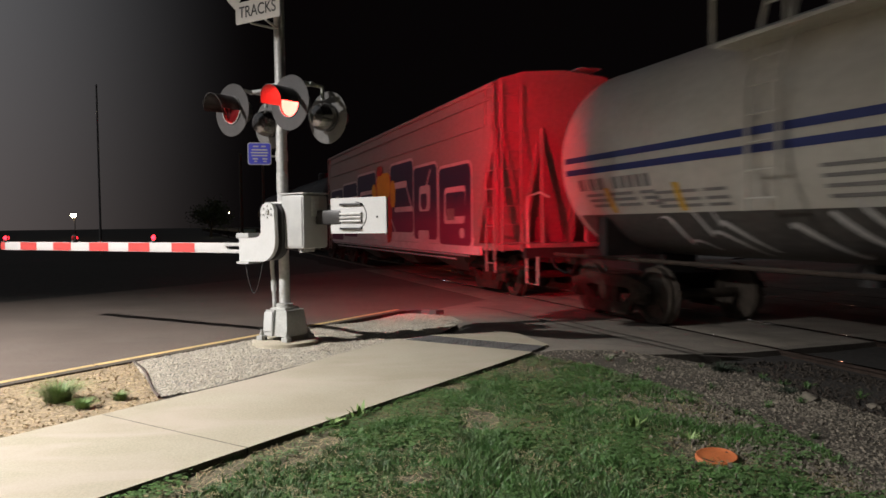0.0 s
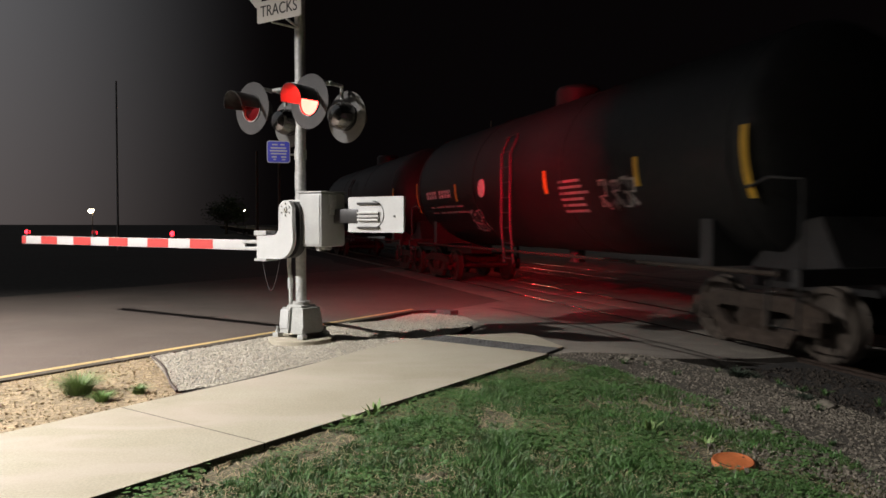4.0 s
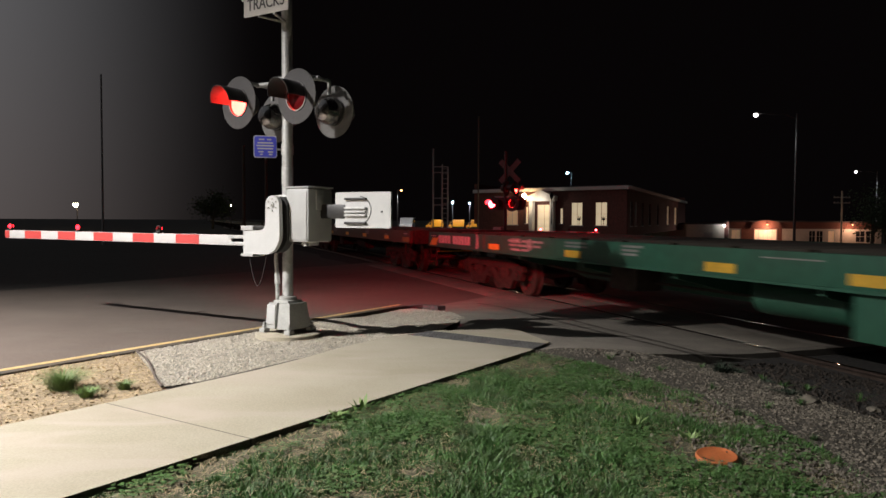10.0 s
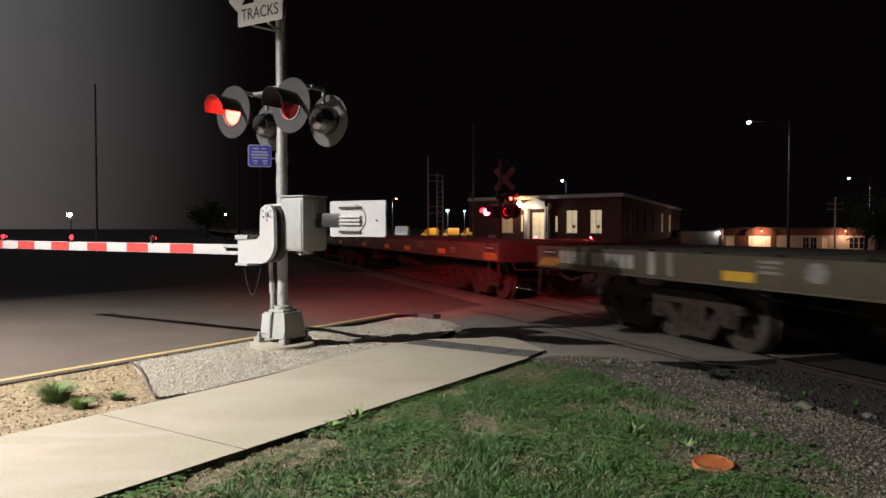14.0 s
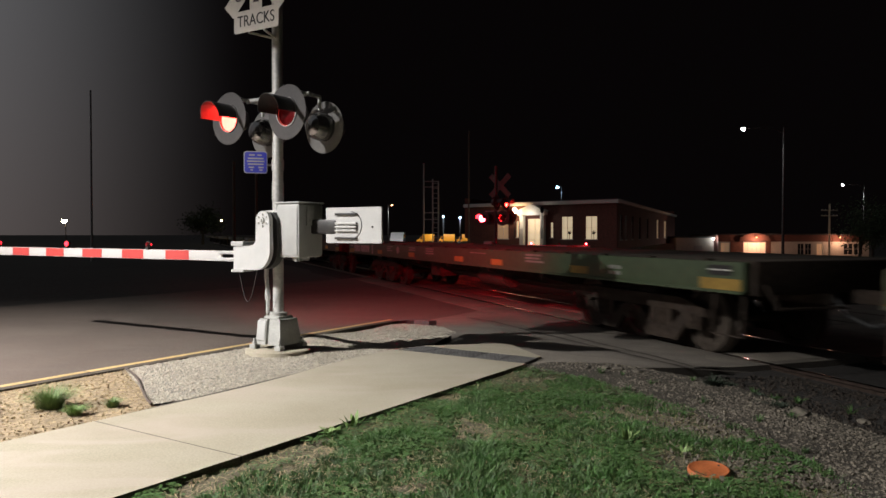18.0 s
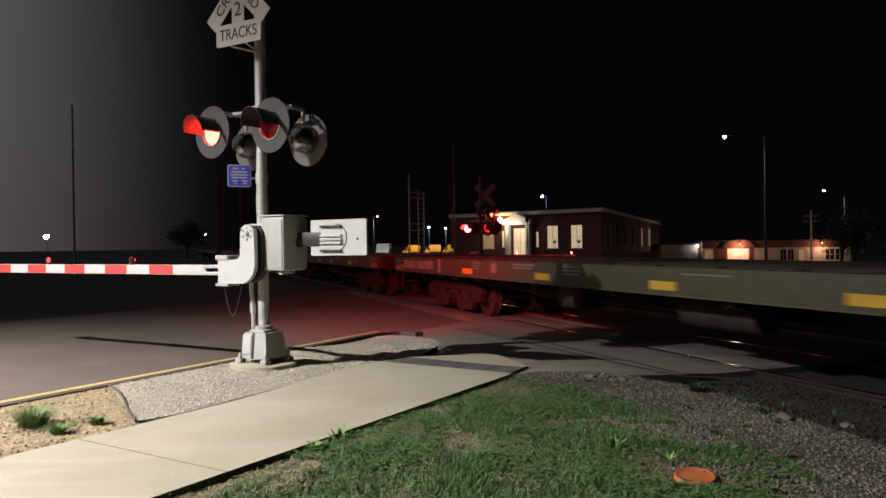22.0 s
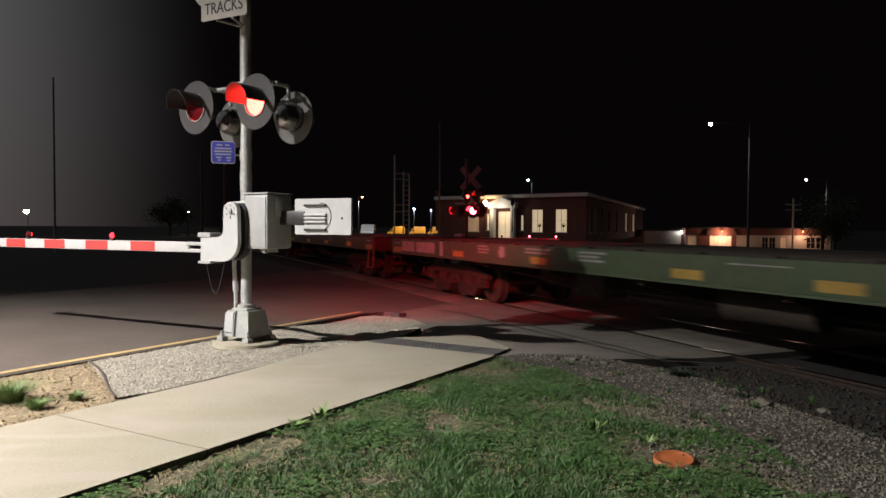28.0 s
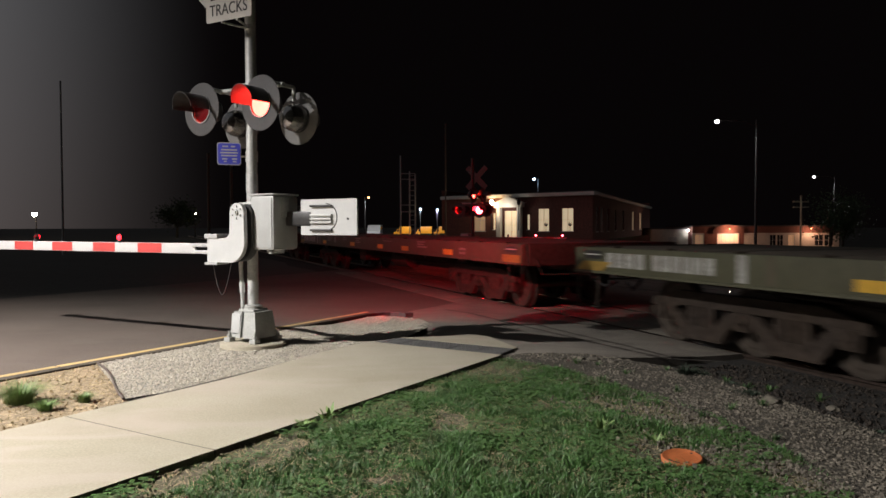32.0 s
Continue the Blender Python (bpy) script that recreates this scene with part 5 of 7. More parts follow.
def squiggle(parent, x, z, w, h, mat, seed, r=1.50, zc=2.50, n=5):
    """A sprayed scrawl on the shell: block letters of overlapping strokes with a thin grey filling."""
    rnd = random.Random(seed)
    fill = blank()

    def on_shell(bm2, ax, az, lift):
        a = math.asin(max(-0.99, min(0.99, (az - zc) / r)))
        return bm2.verts.new((ax, -(r + lift) * math.cos(a), zc + (r + lift) * math.sin(a)))
    step = w / n
    back = None
    for k in range(n):
        x0, x1 = x + step * (k + 0.06), x + step * (k + 0.94)
        lo, hi = z + h * rnd.uniform(-0.10, 0.12), z + h * rnd.uniform(0.85, 1.1)
        sl = rnd.uniform(-0.04, 0.08)
        mid = (lo + hi) / 2 + rnd.uniform(-0.05, 0.05)
        pair = (on_shell(fill, x0, lo + 0.02, 0.0065), on_shell(fill, x0 + sl, hi - 0.02, 0.0065))
        if back:
            fill.faces.new((back[0], pair[0], pair[1], back[1]))
        back = pair
        way = rnd.choice([[(x0, lo), (x0 + sl, hi), (x1 + sl, hi), (x1, mid), (x0, mid), (x1, lo)], [(x1 + sl, hi), (x0 + sl, hi), (x0, lo), (x1, lo), (x1, mid), ((x0 + x1) / 2, mid)],
                          [(x0, lo), (x0 + sl, hi), (x1, lo), (x1 + sl, hi)], [(x1 + sl, hi), (x0, hi - 0.05), (x0, mid), (x1, mid), (x1, lo), (x0, lo)]])
        bm = blank()
        prev = None
        for j, (px, pz) in enumerate(way):
            p0, p1 = way[max(j - 1, 0)], way[min(j + 1, len(way) - 1)]
            d = Vector((p1[0] - p0[0], p1[1] - p0[1]))
            d = d.normalized() if d.length > 1e-4 else Vector((1, 0))
            e = Vector((-d.y, d.x)) * rnd.uniform(0.020, 0.034)
            cut = (on_shell(bm, px - e.x, pz - e.y, 0.009), on_shell(bm, px + e.x, pz + e.y, 0.009))
            if prev:
                bm.faces.new((prev[0], cut[0], cut[1], prev[1]))
            prev = cut
        part("sprayed_letter", bm, mat, parent, "pale sprayed letter")
    part("spray_fill", fill, MARKFAINT, parent, "thin grey spray filling")


def sweep(parent, x, z, w, h, mat, turn, r=1.50, zc=2.50):
    """One long swinging stroke of spray paint on the shell."""
    bm = blank()
    prev = None
    for k in range(19):
        f = k / 18
        px, pz = x + w * f + 0.10 * math.sin(7 * f + turn), z + h * (1 - f) + 0.09 * math.sin(9 * f + 2 * turn)
        t = 0.030 * (0.4 + math.sin(math.pi * f))
        pair = []
        for q in (-t, t):
            a = math.asin(max(-0.99, min(0.99, (pz + q * 0.6 - zc) / r)))
            pair.append(bm.verts.new((px + q, -(r + 0.008) * math.cos(a), zc + (r + 0.008) * math.sin(a))))
        if prev:
            bm.faces.new((prev[0], pair[0], pair[1], prev[1]))
        prev = pair
    part("spray_scrawl", bm, mat, parent, "white sprayed stroke")


def white_tank():
    q = -6.2
    w, t = tank_wagon(q, 5.05, False, "tank_wagon", "white tank wagon with blue stripes and black sprayed bottom")
    for z0, z1 in ((2.44, 2.53), (2.25, 2.34)):
        on_tank(t, -4.4, 4.5, z0, z1, STRIPE, "blue_stripe")
    for a, b in word(-4.05, (0.16, 0.05, 0.14, 0.18, -0.12, 0.13, 0.13, 0.13, 0.13, 0.13), 0.06):
        on_tank(t, a, b, 2.00, 2.17, MARKDARK, "stencil_bar")
    for row, z in enumerate((1.93, 1.85, 1.77)):
        for a, b in word(-3.9 + 0.05 * row, (0.5, 0.6, 0.35), 0.15):
            on_tank(t, a, b, z - 0.025, z + 0.018, MARKDARK, "stencil_bar")
    for a, b in word(-2.2, (0.9, 0.4), 0.1):
        for z in (1.72, 1.80, 1.90):
            on_tank(t, a, b, z - 0.02, z + 0.02, MARKDARK, "stencil_bar")
    for a, b in word(0.6, (1.0, 0.5), 0.1):
        for z in (1.75, 1.85, 1.95, 2.05):
            on_tank(t, a, b, z - 0.02, z + 0.02, MARKDARK, "stencil_bar")
    for x in (-3.35, -1.75, 1.9):
        on_tank(t, x, x + 0.12, 1.66, 2.02, CAUTION, "reflector_strip", lift=0.012)
    for k, x in enumerate((-2.35, -1.75, -1.35, -0.2, 0.5, 0.9, 2.2, 2.9)):
        sweep(w, x, 1.10 + 0.05 * (k % 3), 0.55 + 0.1 * (k % 2), 0.46, SPRAYWHITE, 0.7 * k)


def black_tank(q, half, seed, short, text_z, scrawls, blocks):
    w, t = tank_wagon(q, half, True, "tank_wagon", "black tank wagon with yellow reflector strips and sprayed scrawls")
    for x in (half - 0.46, -half + 0.35):
        on_tank(t, x, x + 0.11, 1.83, 2.66, CAUTION, "reflector_strip", rows=8)
    for x in short:
        on_tank(t, x - 0.06, x + 0.06, 2.07, 2.48, CAUTION, "reflector_strip")
    for a, b in word(-5.68, (0.16, 0.18, 0.15, 0.17, -0.12, 0.15, 0.15, 0.15, 0.15, 0.08), 0.055):
        on_tank(t, a, b, text_z, text_z + 0.19, MARK, "stencil_bar")
        on_tank(t, a + 0.05, b - 0.05, text_z + 0.06, text_z + 0.13, TANKBLACK, "stencil_counter", lift=0.008)
    for z, ws in ((text_z - 0.22, (0.22, -0.08, 0.6, 0.75, 0.5)), (text_z - 0.36, (0.2, 0.12, -0.1, 0.35, 0.8, 0.6))):
        for a, b in word(-5.5, ws, 0.09):
            on_tank(t, a, b, z - 0.022, z + 0.022, MARKGREY, "stencil_bar")
    for x0, x1, z0, z1 in blocks:
        n = max(3, int((z1 - z0) / 0.095))
        rnd = random.Random(seed)
        for k in range(n):
            z = z1 - (k + 0.5) * (z1 - z0) / n
            on_tank(t, x0, x0 + (x1 - x0) * rnd.uniform(0.55, 1.0), z - 0.022, z + 0.022, MARKGREY, "stencil_bar")
    for k, (x, z, ww, h) in enumerate(scrawls):
        squiggle(t, x, z, ww, h, MARKSOFT, seed + k)
    return w


white_tank()
hopper_wagon(-21.95)
tank_a = black_tank(-39.5, 7.0, 11, (-3.33, 1.5, 4.4), 2.18, [(-2.9, 1.42, 0.9, 0.4), (3.3, 1.8, 1.0, 0.4)], [(2.0, 3.0, 1.7, 2.3)])
black_tank(-55.4, 7.0, 21, (-4.8, -1.7, 1.5, 3.85), 2.02, [(-1.35, 1.72, 1.1, 0.62), (0.5, 1.5, 1.0, 0.62), (2.9, 1.85, 0.85, 0.55), (3.9, 1.38, 0.95, 0.35), (-2.6, 1.6, 0.9, 0.2)], [(1.98, 2.85, 1.63, 2.37), (5.5, 6.4, 2.0, 2.42)])
disc_bm = prism(blank(), [(0.2 * math.cos(k * 0.3142), 0.2 * math.sin(k * 0.3142)) for k in range(20)], 0, 0.012, FACE)
part("notice_plate", disc_bm, SPRAYWHITE, tank_a, "round pale notice plate", pose(-1.57, -1.502, 2.31))


# ---- flat wagons ----
flat_makes = {}


def flat_wagon(q, mat, label, seed, chained=True):
    w = wagon_at("flat_wagon", q, label)
    rnd = random.Random(seed)
    H, HF = 9.72, 9.45                            # from the middle to the trailing and the leading end
    yo = -1.59
    side = part("side_sill", box(blank(), -H, HF, yo, yo + 0.10, 0.90, 1.225, bevel=0.012), mat, w, "deep painted side sill")
    part("side_sill", box(blank(), -H, HF, 1.49, 1.59, 0.90, 1.225, bevel=0.012), mat, w)
    part("sill_flange", box(blank(), -H, HF, yo - 0.03, yo + 0.16, 0.875, 0.905), mat, side)
    for s in (-1, 1):
        e = HF if s > 0 else -H
        part("end_sill", box(blank(), e - 0.06, e + 0.06, -1.48, 1.48, 0.86, 1.235, bevel=0.02), BOGIE, w, "dark end sill")
    # deck planks
    for k in range(24):
        x0 = -H + 0.08 + (H + HF - 0.16) * k / 24
        at = pose(x0, 0, rnd.uniform(-0.004, 0.004))
        if "plank" not in flat_makes:
            flat_makes["plank"] = part("deck_plank", box(blank(), 0.0, (H + HF - 0.16) / 24 - 0.012, -1.48, 1.48, 1.165, 1.22, bevel=0.006), TIMBER, w, "", at)
        else:
            again(flat_makes["plank"], w, at)
    # centre sill that deepens between the bogies, cross bearers
    bm = prism(blank(), [(-H, 1.15), (-H, 0.72), (-5.6, 0.70), (-4.2, 0.46), (4.2, 0.46), (5.6, 0.70), (HF, 0.72), (HF, 1.15)], -0.32, 0.32, FACE)
    part("centre_sill", bm, mat if mat is DECKGREEN else BOGIE, w, "deep centre sill")
    bearer = None
    for x in (-4.6, -2.3, 0, 2.3, 4.6):
        if bearer is None:
            bm = prism(blank(), [(-1.50, 0.93), (1.50, 0.93), (1.50, 0.80), (0.3, 0.52), (-0.3, 0.52), (-1.50, 0.80)], -0.04, 0.04, pose(0, 0, 0, 90, 0, 90))
            bearer = part("cross_bearer", bm, mat if mat is DECKGREEN else BOGIE, w, "", pose(x, 0, 0))
        else:
            again(bearer, w, pose(x, 0, 0))
    bm = tube(blank(), (1.0, -0.95, 0.66), (2.3, -0.95, 0.66), 0.21, seg=18)
    part("air_tank", bm, mat if mat is DECKGREEN else BOGIE, w, "brake air reservoir")
    part("brake_box", box(blank(), -1.9, -1.2, -1.25, -0.8, 0.50, 0.86, bevel=0.03), BOGIE, w)
    bm = blank()
    pipe(bm, [(-7, -0.9, 0.78), (-3, -0.9, 0.62), (4, -0.9, 0.62), (7, -0.9, 0.78)], 0.022, 6)
    part("brake_pipe", bm, BOGIE, w)
    for s in (-1, 1):
        bogie(w, 6.55 if s > 0 else -7.05, q, (-1.40, 0.0, 1.40), 0.42)
        E = HF if s > 0 else H
        coupler(w, s * (E + 0.02), s)
        bm = blank()
        x = s * (E - 0.28)
        pipe(bm, [(x - 0.24, yo + 0.05, 0.90), (x - 0.24, yo + 0.02, 0.40), (x + 0.24, yo + 0.02, 0.40), (x + 0.24, yo + 0.05, 0.90)], 0.018, 6)
        part("stirrup_step", bm, CAUTIONDULL if seed == 38 and s > 0 else BOGIE, w, "bent steel stirrup step")
        bm = blank()
        pipe(bm, [(s * (E + 0.06), -1.35, 0.98), (s * (E + 0.20), -1.30, 0.72), (s * (E + 0.22), -0.35, 0.72)], 0.016, 6)
        part("uncoupling_lever", bm, CAUTION if seed == 31 else BOGIE, w, "bent uncoupling lever")
        lean = 0.10 if s < 0 else 0.0
        first = mat is DECKGREEN                      # the first wagon has squarer plates
        pw, z0, z1 = (0.21, 0.89, 1.09) if first else (0.33, 0.908, 1.035)
        plate = [(-pw + lean, z1), (pw + lean, z1), (pw - lean, z0), (-pw - lean, z0)]
        mid = (9.21 if first else 9.08) if s > 0 else (0.42 if first else 0.46) - H
        part("end_reflector", prism(blank(), plate, 0, 0.006, pose(mid, yo, 0) @ FACE), CAUTION if first else CAUTIONDULL, side, "yellow reflector plate")
        part("tie_slot", box(blank(), mid - 0.19, mid + 0.19, yo - 0.006, yo + 0.001, 1.07, 1.185), BLACK, side, "dark lashing slot")
        part("slot_bar", tube(blank(), (mid - 0.18, yo - 0.012, 1.13), (mid + 0.18, yo - 0.012, 1.13), 0.010, seg=6), MARK, side, "bright bar across the slot")
    # lettering, stripes, reflectors and patches along the sill
    places = {0: (-5.3, -1.5, 1.4, 3.45, 6.2), 1: (-5.6, -2.45, 0.95, 2.95, 6.0), 2: (-4.9, -1.8, 1.25, 4.1, 7.0)}
    for x in places[seed % 3]:
        part("reflector", box(blank(), x - 0.25, x + 0.25, yo - 0.005, yo + 0.001, 0.94, 1.05), CAUTIONDULL if mat is DECKOLIVE else CAUTION, side, "yellow reflector strip")
    marks(side, word(-8.95, (0.17, 0.17, 0.17, 0.17, -0.08, 0.14, 0.14, 0.14, 0.14, 0.14, 0.14), 0.045), yo, *((0.95, 1.18) if mat is DECKOLIVE else (0.97, 1.16)), MARK if mat is DECKGREEN else MARKSOFT)
    part("stencil_stripe", box(blank(), -6.55, -6.42, yo - 0.004, yo + 0.001, 0.92, 1.215), MARKSOFT, side, "upright white stripe")
    part("stencil_stripe", box(blank(), -6.15, -6.06, yo - 0.004, yo + 0.001, 0.92, 1.215), DECKTAN if mat is not DECKTAN else MARKGREY, side)
    blotch = rounded(0.24, 0.20, 0.09, 4)
    part("paint_patch", prism(blank(), [(x * rnd.uniform(0.85, 1.1), z) for x, z in blotch], 0, 0.004, pose(-3.8 + rnd.uniform(-0.2, 0.2), yo, 1.09) @ FACE), MARKGREY, side, "round pale paint patch")
    for x0, x1, n in ((-4.75, -4.2, 3), (-2.8, -2.0, 2), (-1.2, -0.5, 3), (4.3, 5.0, 3)):
        x0 += rnd.uniform(-0.15, 0.15)
        for k in range(n):
            z = 1.17 - 0.055 * k
            marks(side, [(x0, x0 + (x1 - x0) * rnd.uniform(0.6, 1))], yo, z - 0.016, z + 0.016, MARKGREY)
    marks(side, [(1.6, 2.4)], yo, 1.14, 1.155, MARKGREY)
    frame_x = 7.06
    for b in () if seed != 38 else ((-0.33, 0.33, 1.14, 1.16), (-0.33, 0.33, 0.93, 0.95), (-0.33, -0.31, 0.95, 1.14), (0.31, 0.33, 0.95, 1.14)):
        part("stencil_frame", box(blank(), frame_x + b[0], frame_x + b[1], yo - 0.004, yo + 0.001, b[2], b[3]), MARKGREY, side)
    marks(side, word(frame_x - 0.24, (0.14, 0.10), 0.05), yo, 1.05, 1.10, MARKGREY)
    marks(side, word(frame_x - 0.24, (0.10, 0.13), 0.05), yo, 0.97, 1.02, MARKGREY)
    if mat is DECKGREEN:
        for k, ws in enumerate(((0.5, 0.35, 0.4), (0.3, 0.55, 0.25), (0.4, 0.3))):
            marks(side, word(-4.9 + 0.05 * k, ws, 0.09), yo - 0.003, 1.12 - 0.08 * k, 1.16 - 0.08 * k, MARKSOFT)
        part("equipment_box", box(blank(), 2.7, 4.5, yo + 0.05, -0.5, 0.42, 0.875, bevel=0.03), mat, w, "deep green box below the sill")
    # lashing rings along the deck edge
    for k in range(-8, 9):
        if "ring" not in flat_makes:
            flat_makes["ring"] = part("lashing_ring", box(blank(), -0.05, 0.05, yo + 0.02, yo + 0.10, 1.218, 1.25), BOGIE, w, "", pose(k * 1.1, 0, 0))
        else:
            again(flat_makes["ring"], w, pose(k * 1.1, 0, 0))
    return w


F0, PITCH = -73.70, -20.86
kinds = [(DECKGREEN, "green painted flat wagon with timber deck and white stencils"), (DECKTAN, "faded tan flat wagon with yellow reflectors"), (DECKDRAB, "drab flat wagon with yellow reflectors"),
         (DECKOLIVE, "olive green flat wagon with white stencils"), (DECKDRAB, "drab flat wagon with yellow reflectors"), (DECKTAN, "faded tan flat wagon with yellow reflectors"),
         (DECKOLIVE, "olive green flat wagon with white stencils"), (DECKDRAB, "drab flat wagon with yellow reflectors"), (DECKTAN, "faded tan flat wagon with yellow reflectors"), (DECKOLIVE, "olive green flat wagon with white stencils")]
for k, (mat, label) in enumerate(kinds):
    flat_wagon(F0 + PITCH * k, mat, label, 31 + k)

# ---- far buildings ----
def local_box(bm, m, *a, **k):
    return box(bm, *a, m=m, **k)


def wall_window(parent, m, x0, x1, z0, z1, pane, bars=(1, 2), depth=0.12):
    """A framed window let into a wall that faces local -y."""
    fr = blank()
    t = 0.07
    rings = []
    for y in (-0.05, depth):
        for g in (t, 0.0):
            rings.append([fr.verts.new(m @ Vector(p)) for p in ((x0 - g, y, z0 - g), (x1 + g, y, z0 - g), (x1 + g, y, z1 + g), (x0 - g, y, z1 + g))])
    for p, q in ((0, 1), (1, 3), (3, 2), (2, 0)):
        for k in range(4):
            j = (k + 1) % 4
            fr.faces.new((rings[p][k], rings[p][j], rings[q][j], rings[q][k]))
    f = part("window", fr, TRIM, parent, "white-framed window")
    part("sill", box(blank(), x0 - t - 0.04, x1 + t + 0.04, -0.11, -0.052, z0 - t, z0 - 0.01, m), TRIM, f)
    for k in range(1, bars[0] + 1):
        x = x0 + (x1 - x0) * k / (bars[0] + 1)
        part("mullion", box(blank(), x - 0.02, x + 0.02, -0.005, 0.04, z0, z1, m), TRIM, f)
    for k in range(1, bars[1] + 1):
        z = z0 + (z1 - z0) * k / (bars[1] + 1)
        part("glazing_bar", box(blank(), x0, x1, -0.002, 0.037, z - 0.02, z + 0.02, m), TRIM, f)
    part("pane", box(blank(), x0, x1, 0.045, 0.06, z0, z1, m), pane, f)
    return f


def wall_with_holes(bm, m, x0, x1, z0, z1, holes, thick=0.3):
    """A wall of local thickness, cut by rectangular openings (x0, x1, z0, z1) in order along x."""
    x = x0
    for a, b, c, d in sorted(holes):
        box(bm, x, a, 0, thick, z0, z1, m)
        if c > z0:
            box(bm, a, b, 0, thick, z0, c, m)
        if d < z1:
            box(bm, a, b, 0, thick, d, z1, m)
        x = b
    box(bm, x, x1, 0, thick, z0, z1, m)


def depot():
    z0 = -0.05
    c = Vector((17.1, 68.8, 0))                       # the corner towards the tracks
    f = Vector((7.5 - 17.1, 77.5 - 68.8, 0)).normalized()   # along the front, away from the corner
    g = Vector((43 - 17.1, 130 - 68.8, 0)).normalized()     # along the side
    t = thing("brick_depot", I4, "long low brick building with white portico and lit windows", "building")
    top, cor = 4.35, 4.95
    W, D = 18.1, 62.0
    a_front = math.degrees(math.atan2(-f.y, -f.x))
    start = c + f * W
    mf = pose(start.x, start.y, z0, 0, 0, a_front)        # local x towards the corner, -y to the street
    a_side = math.degrees(math.atan2(g.y, g.x))
    ms = pose(c.x, c.y, z0, 0, 0, a_side)
    # front openings, by their distance from the corner
    lit = [(2.7, 1.25, WINDOW_LIT), (5.4, 1.25, WINDOW_LIT), (13.28, 1.5, WINDOW_DIM)]
    holes = []
    for d, w, _ in lit:
        holes.append((W - d - w / 2, W - d + w / 2, 0.95, 3.15))
    door = (W - 9.27 - 0.85, W - 9.27 + 0.85, 0.15, 3.0)
    slits = [(W - 7.17 - 0.16, W - 7.17 + 0.16, 1.1, 2.6), (W - 11.38 - 0.16, W - 11.38 + 0.16, 1.1, 2.8)]
    bm = blank()
    wall_with_holes(bm, mf, 0, W, 0, top, holes + [door] + slits)
    part("front_wall", bm, BRICK, t, "dark red brick wall")
    for (d, w, p), h in zip(lit, holes):
        wall_window(t, mf @ pose(0, 0.08, 0), *h, p, (1, 1))
    for a, b, z0, z1 in holes[:2]:                    # a plant on a stand behind each lit window
        bm = box(blank(), b - 0.42, b - 0.38, 0.085, 0.115, z0, z0 + 0.55, mf)
        for k in range(7):
            q = 0.9 * k
            tube(bm, mf @ Vector((b - 0.40, 0.1, z0 + 0.5)), mf @ Vector((b - 0.40 + 0.26 * math.cos(q), 0.1, z0 + 0.72 + 0.22 * math.sin(q))), 0.05, 0.02, seg=5)
        part("window_plant", bm, DARKWEED, t, "dark potted plant behind the pane")
    for h in slits:
        wall_window(t, mf @ pose(0, 0.08, 0), *h, WINDOW_LIT, (0, 2))
    wall_window(t, mf @ pose(0, 0.08, 0), *door, WINDOW_LIT, (1, 3))
    # portico
    px = W - 9.27
    bm = blank()
    for x in (-1.25, 1.25):
        box(bm, px + x - 0.22, px + x + 0.22, -0.55, -0.1, 0, 3.35, mf, bevel=0.02)
    box(bm, px - 1.65, px + 1.65, -0.65, -0.02, 3.35, 3.75, mf, bevel=0.02)
    prism(bm, [(px - 1.8, 3.75), (px + 1.8, 3.75), (px, 4.5)], 0.02, 0.7, mf @ FACE)
    part("portico", bm, TRIM, t, "white pilastered portico with pediment")
    part("step", box(blank(), px - 1.6, px + 1.6, -1.2, -0.02, 0, 0.15, mf), CONCRETE, t)
    # side wall
    sholes = []
    x = 2.2
    for k in range(5):
        sholes.append((x, x + 1.5, 0.9, 3.3))
        x += 3.0 + 1.5 * k
    sholes += [(34, 37, 0.9, 3.4), (44, 47.5, 0.9, 3.4)]
    bm = blank()
    wall_with_holes(bm, ms, 0.3, D, 0, top, sholes)
    part("side_wall", bm, BRICK, t, "dark red brick wall")
    for h in sholes[:5]:
        wall_window(t, ms @ pose(0, 0.08, 0), *h, PANE, (1, 2))
    for h in sholes[5:]:
        wall_window(t, ms @ pose(0, 0.08, 0), *h, WINDOW_DIM, (1, 2))
    # cornice, parapet and roof
    bm = blank()
    box(bm, -0.3, W + 0.35, -0.35, 0.28, top, top + 0.35, mf, bevel=0.03)
    box(bm, -0.3, W + 0.22, -0.22, 0.28, top + 0.35, cor - 0.3, mf)
    box(bm, 0.3, D, -0.35, 0.28, top, top + 0.35, ms, bevel=0.03)
    box(bm, 0.3, D, -0.22, 0.28, top + 0.35, cor - 0.3, ms)
    part("cornice", bm, TRIM, t, "pale cornice")
    far_end = c + g * D
    p1, p2 = start, c
    p3, p4 = far_end, start + g * D
    bm = prism(blank(), [(p.x, p.y) for p in (p1, p2, p3, p4)], top + 0.30, top + 0.42)
    part("roof", bm, ROOFING, t)
    bm = blank()
    mb = pose(p1.x, p1.y, z0, 0, 0, a_side)
    box(bm, 0, D, 0.0, 0.3, 0, top, mb)
    me = pose(p4.x, p4.y, z0, 0, 0, a_front)
    box(bm, 0, W, -0.3, 0.0, 0, top, me)
    part("rear_wall", bm, BRICK, t)
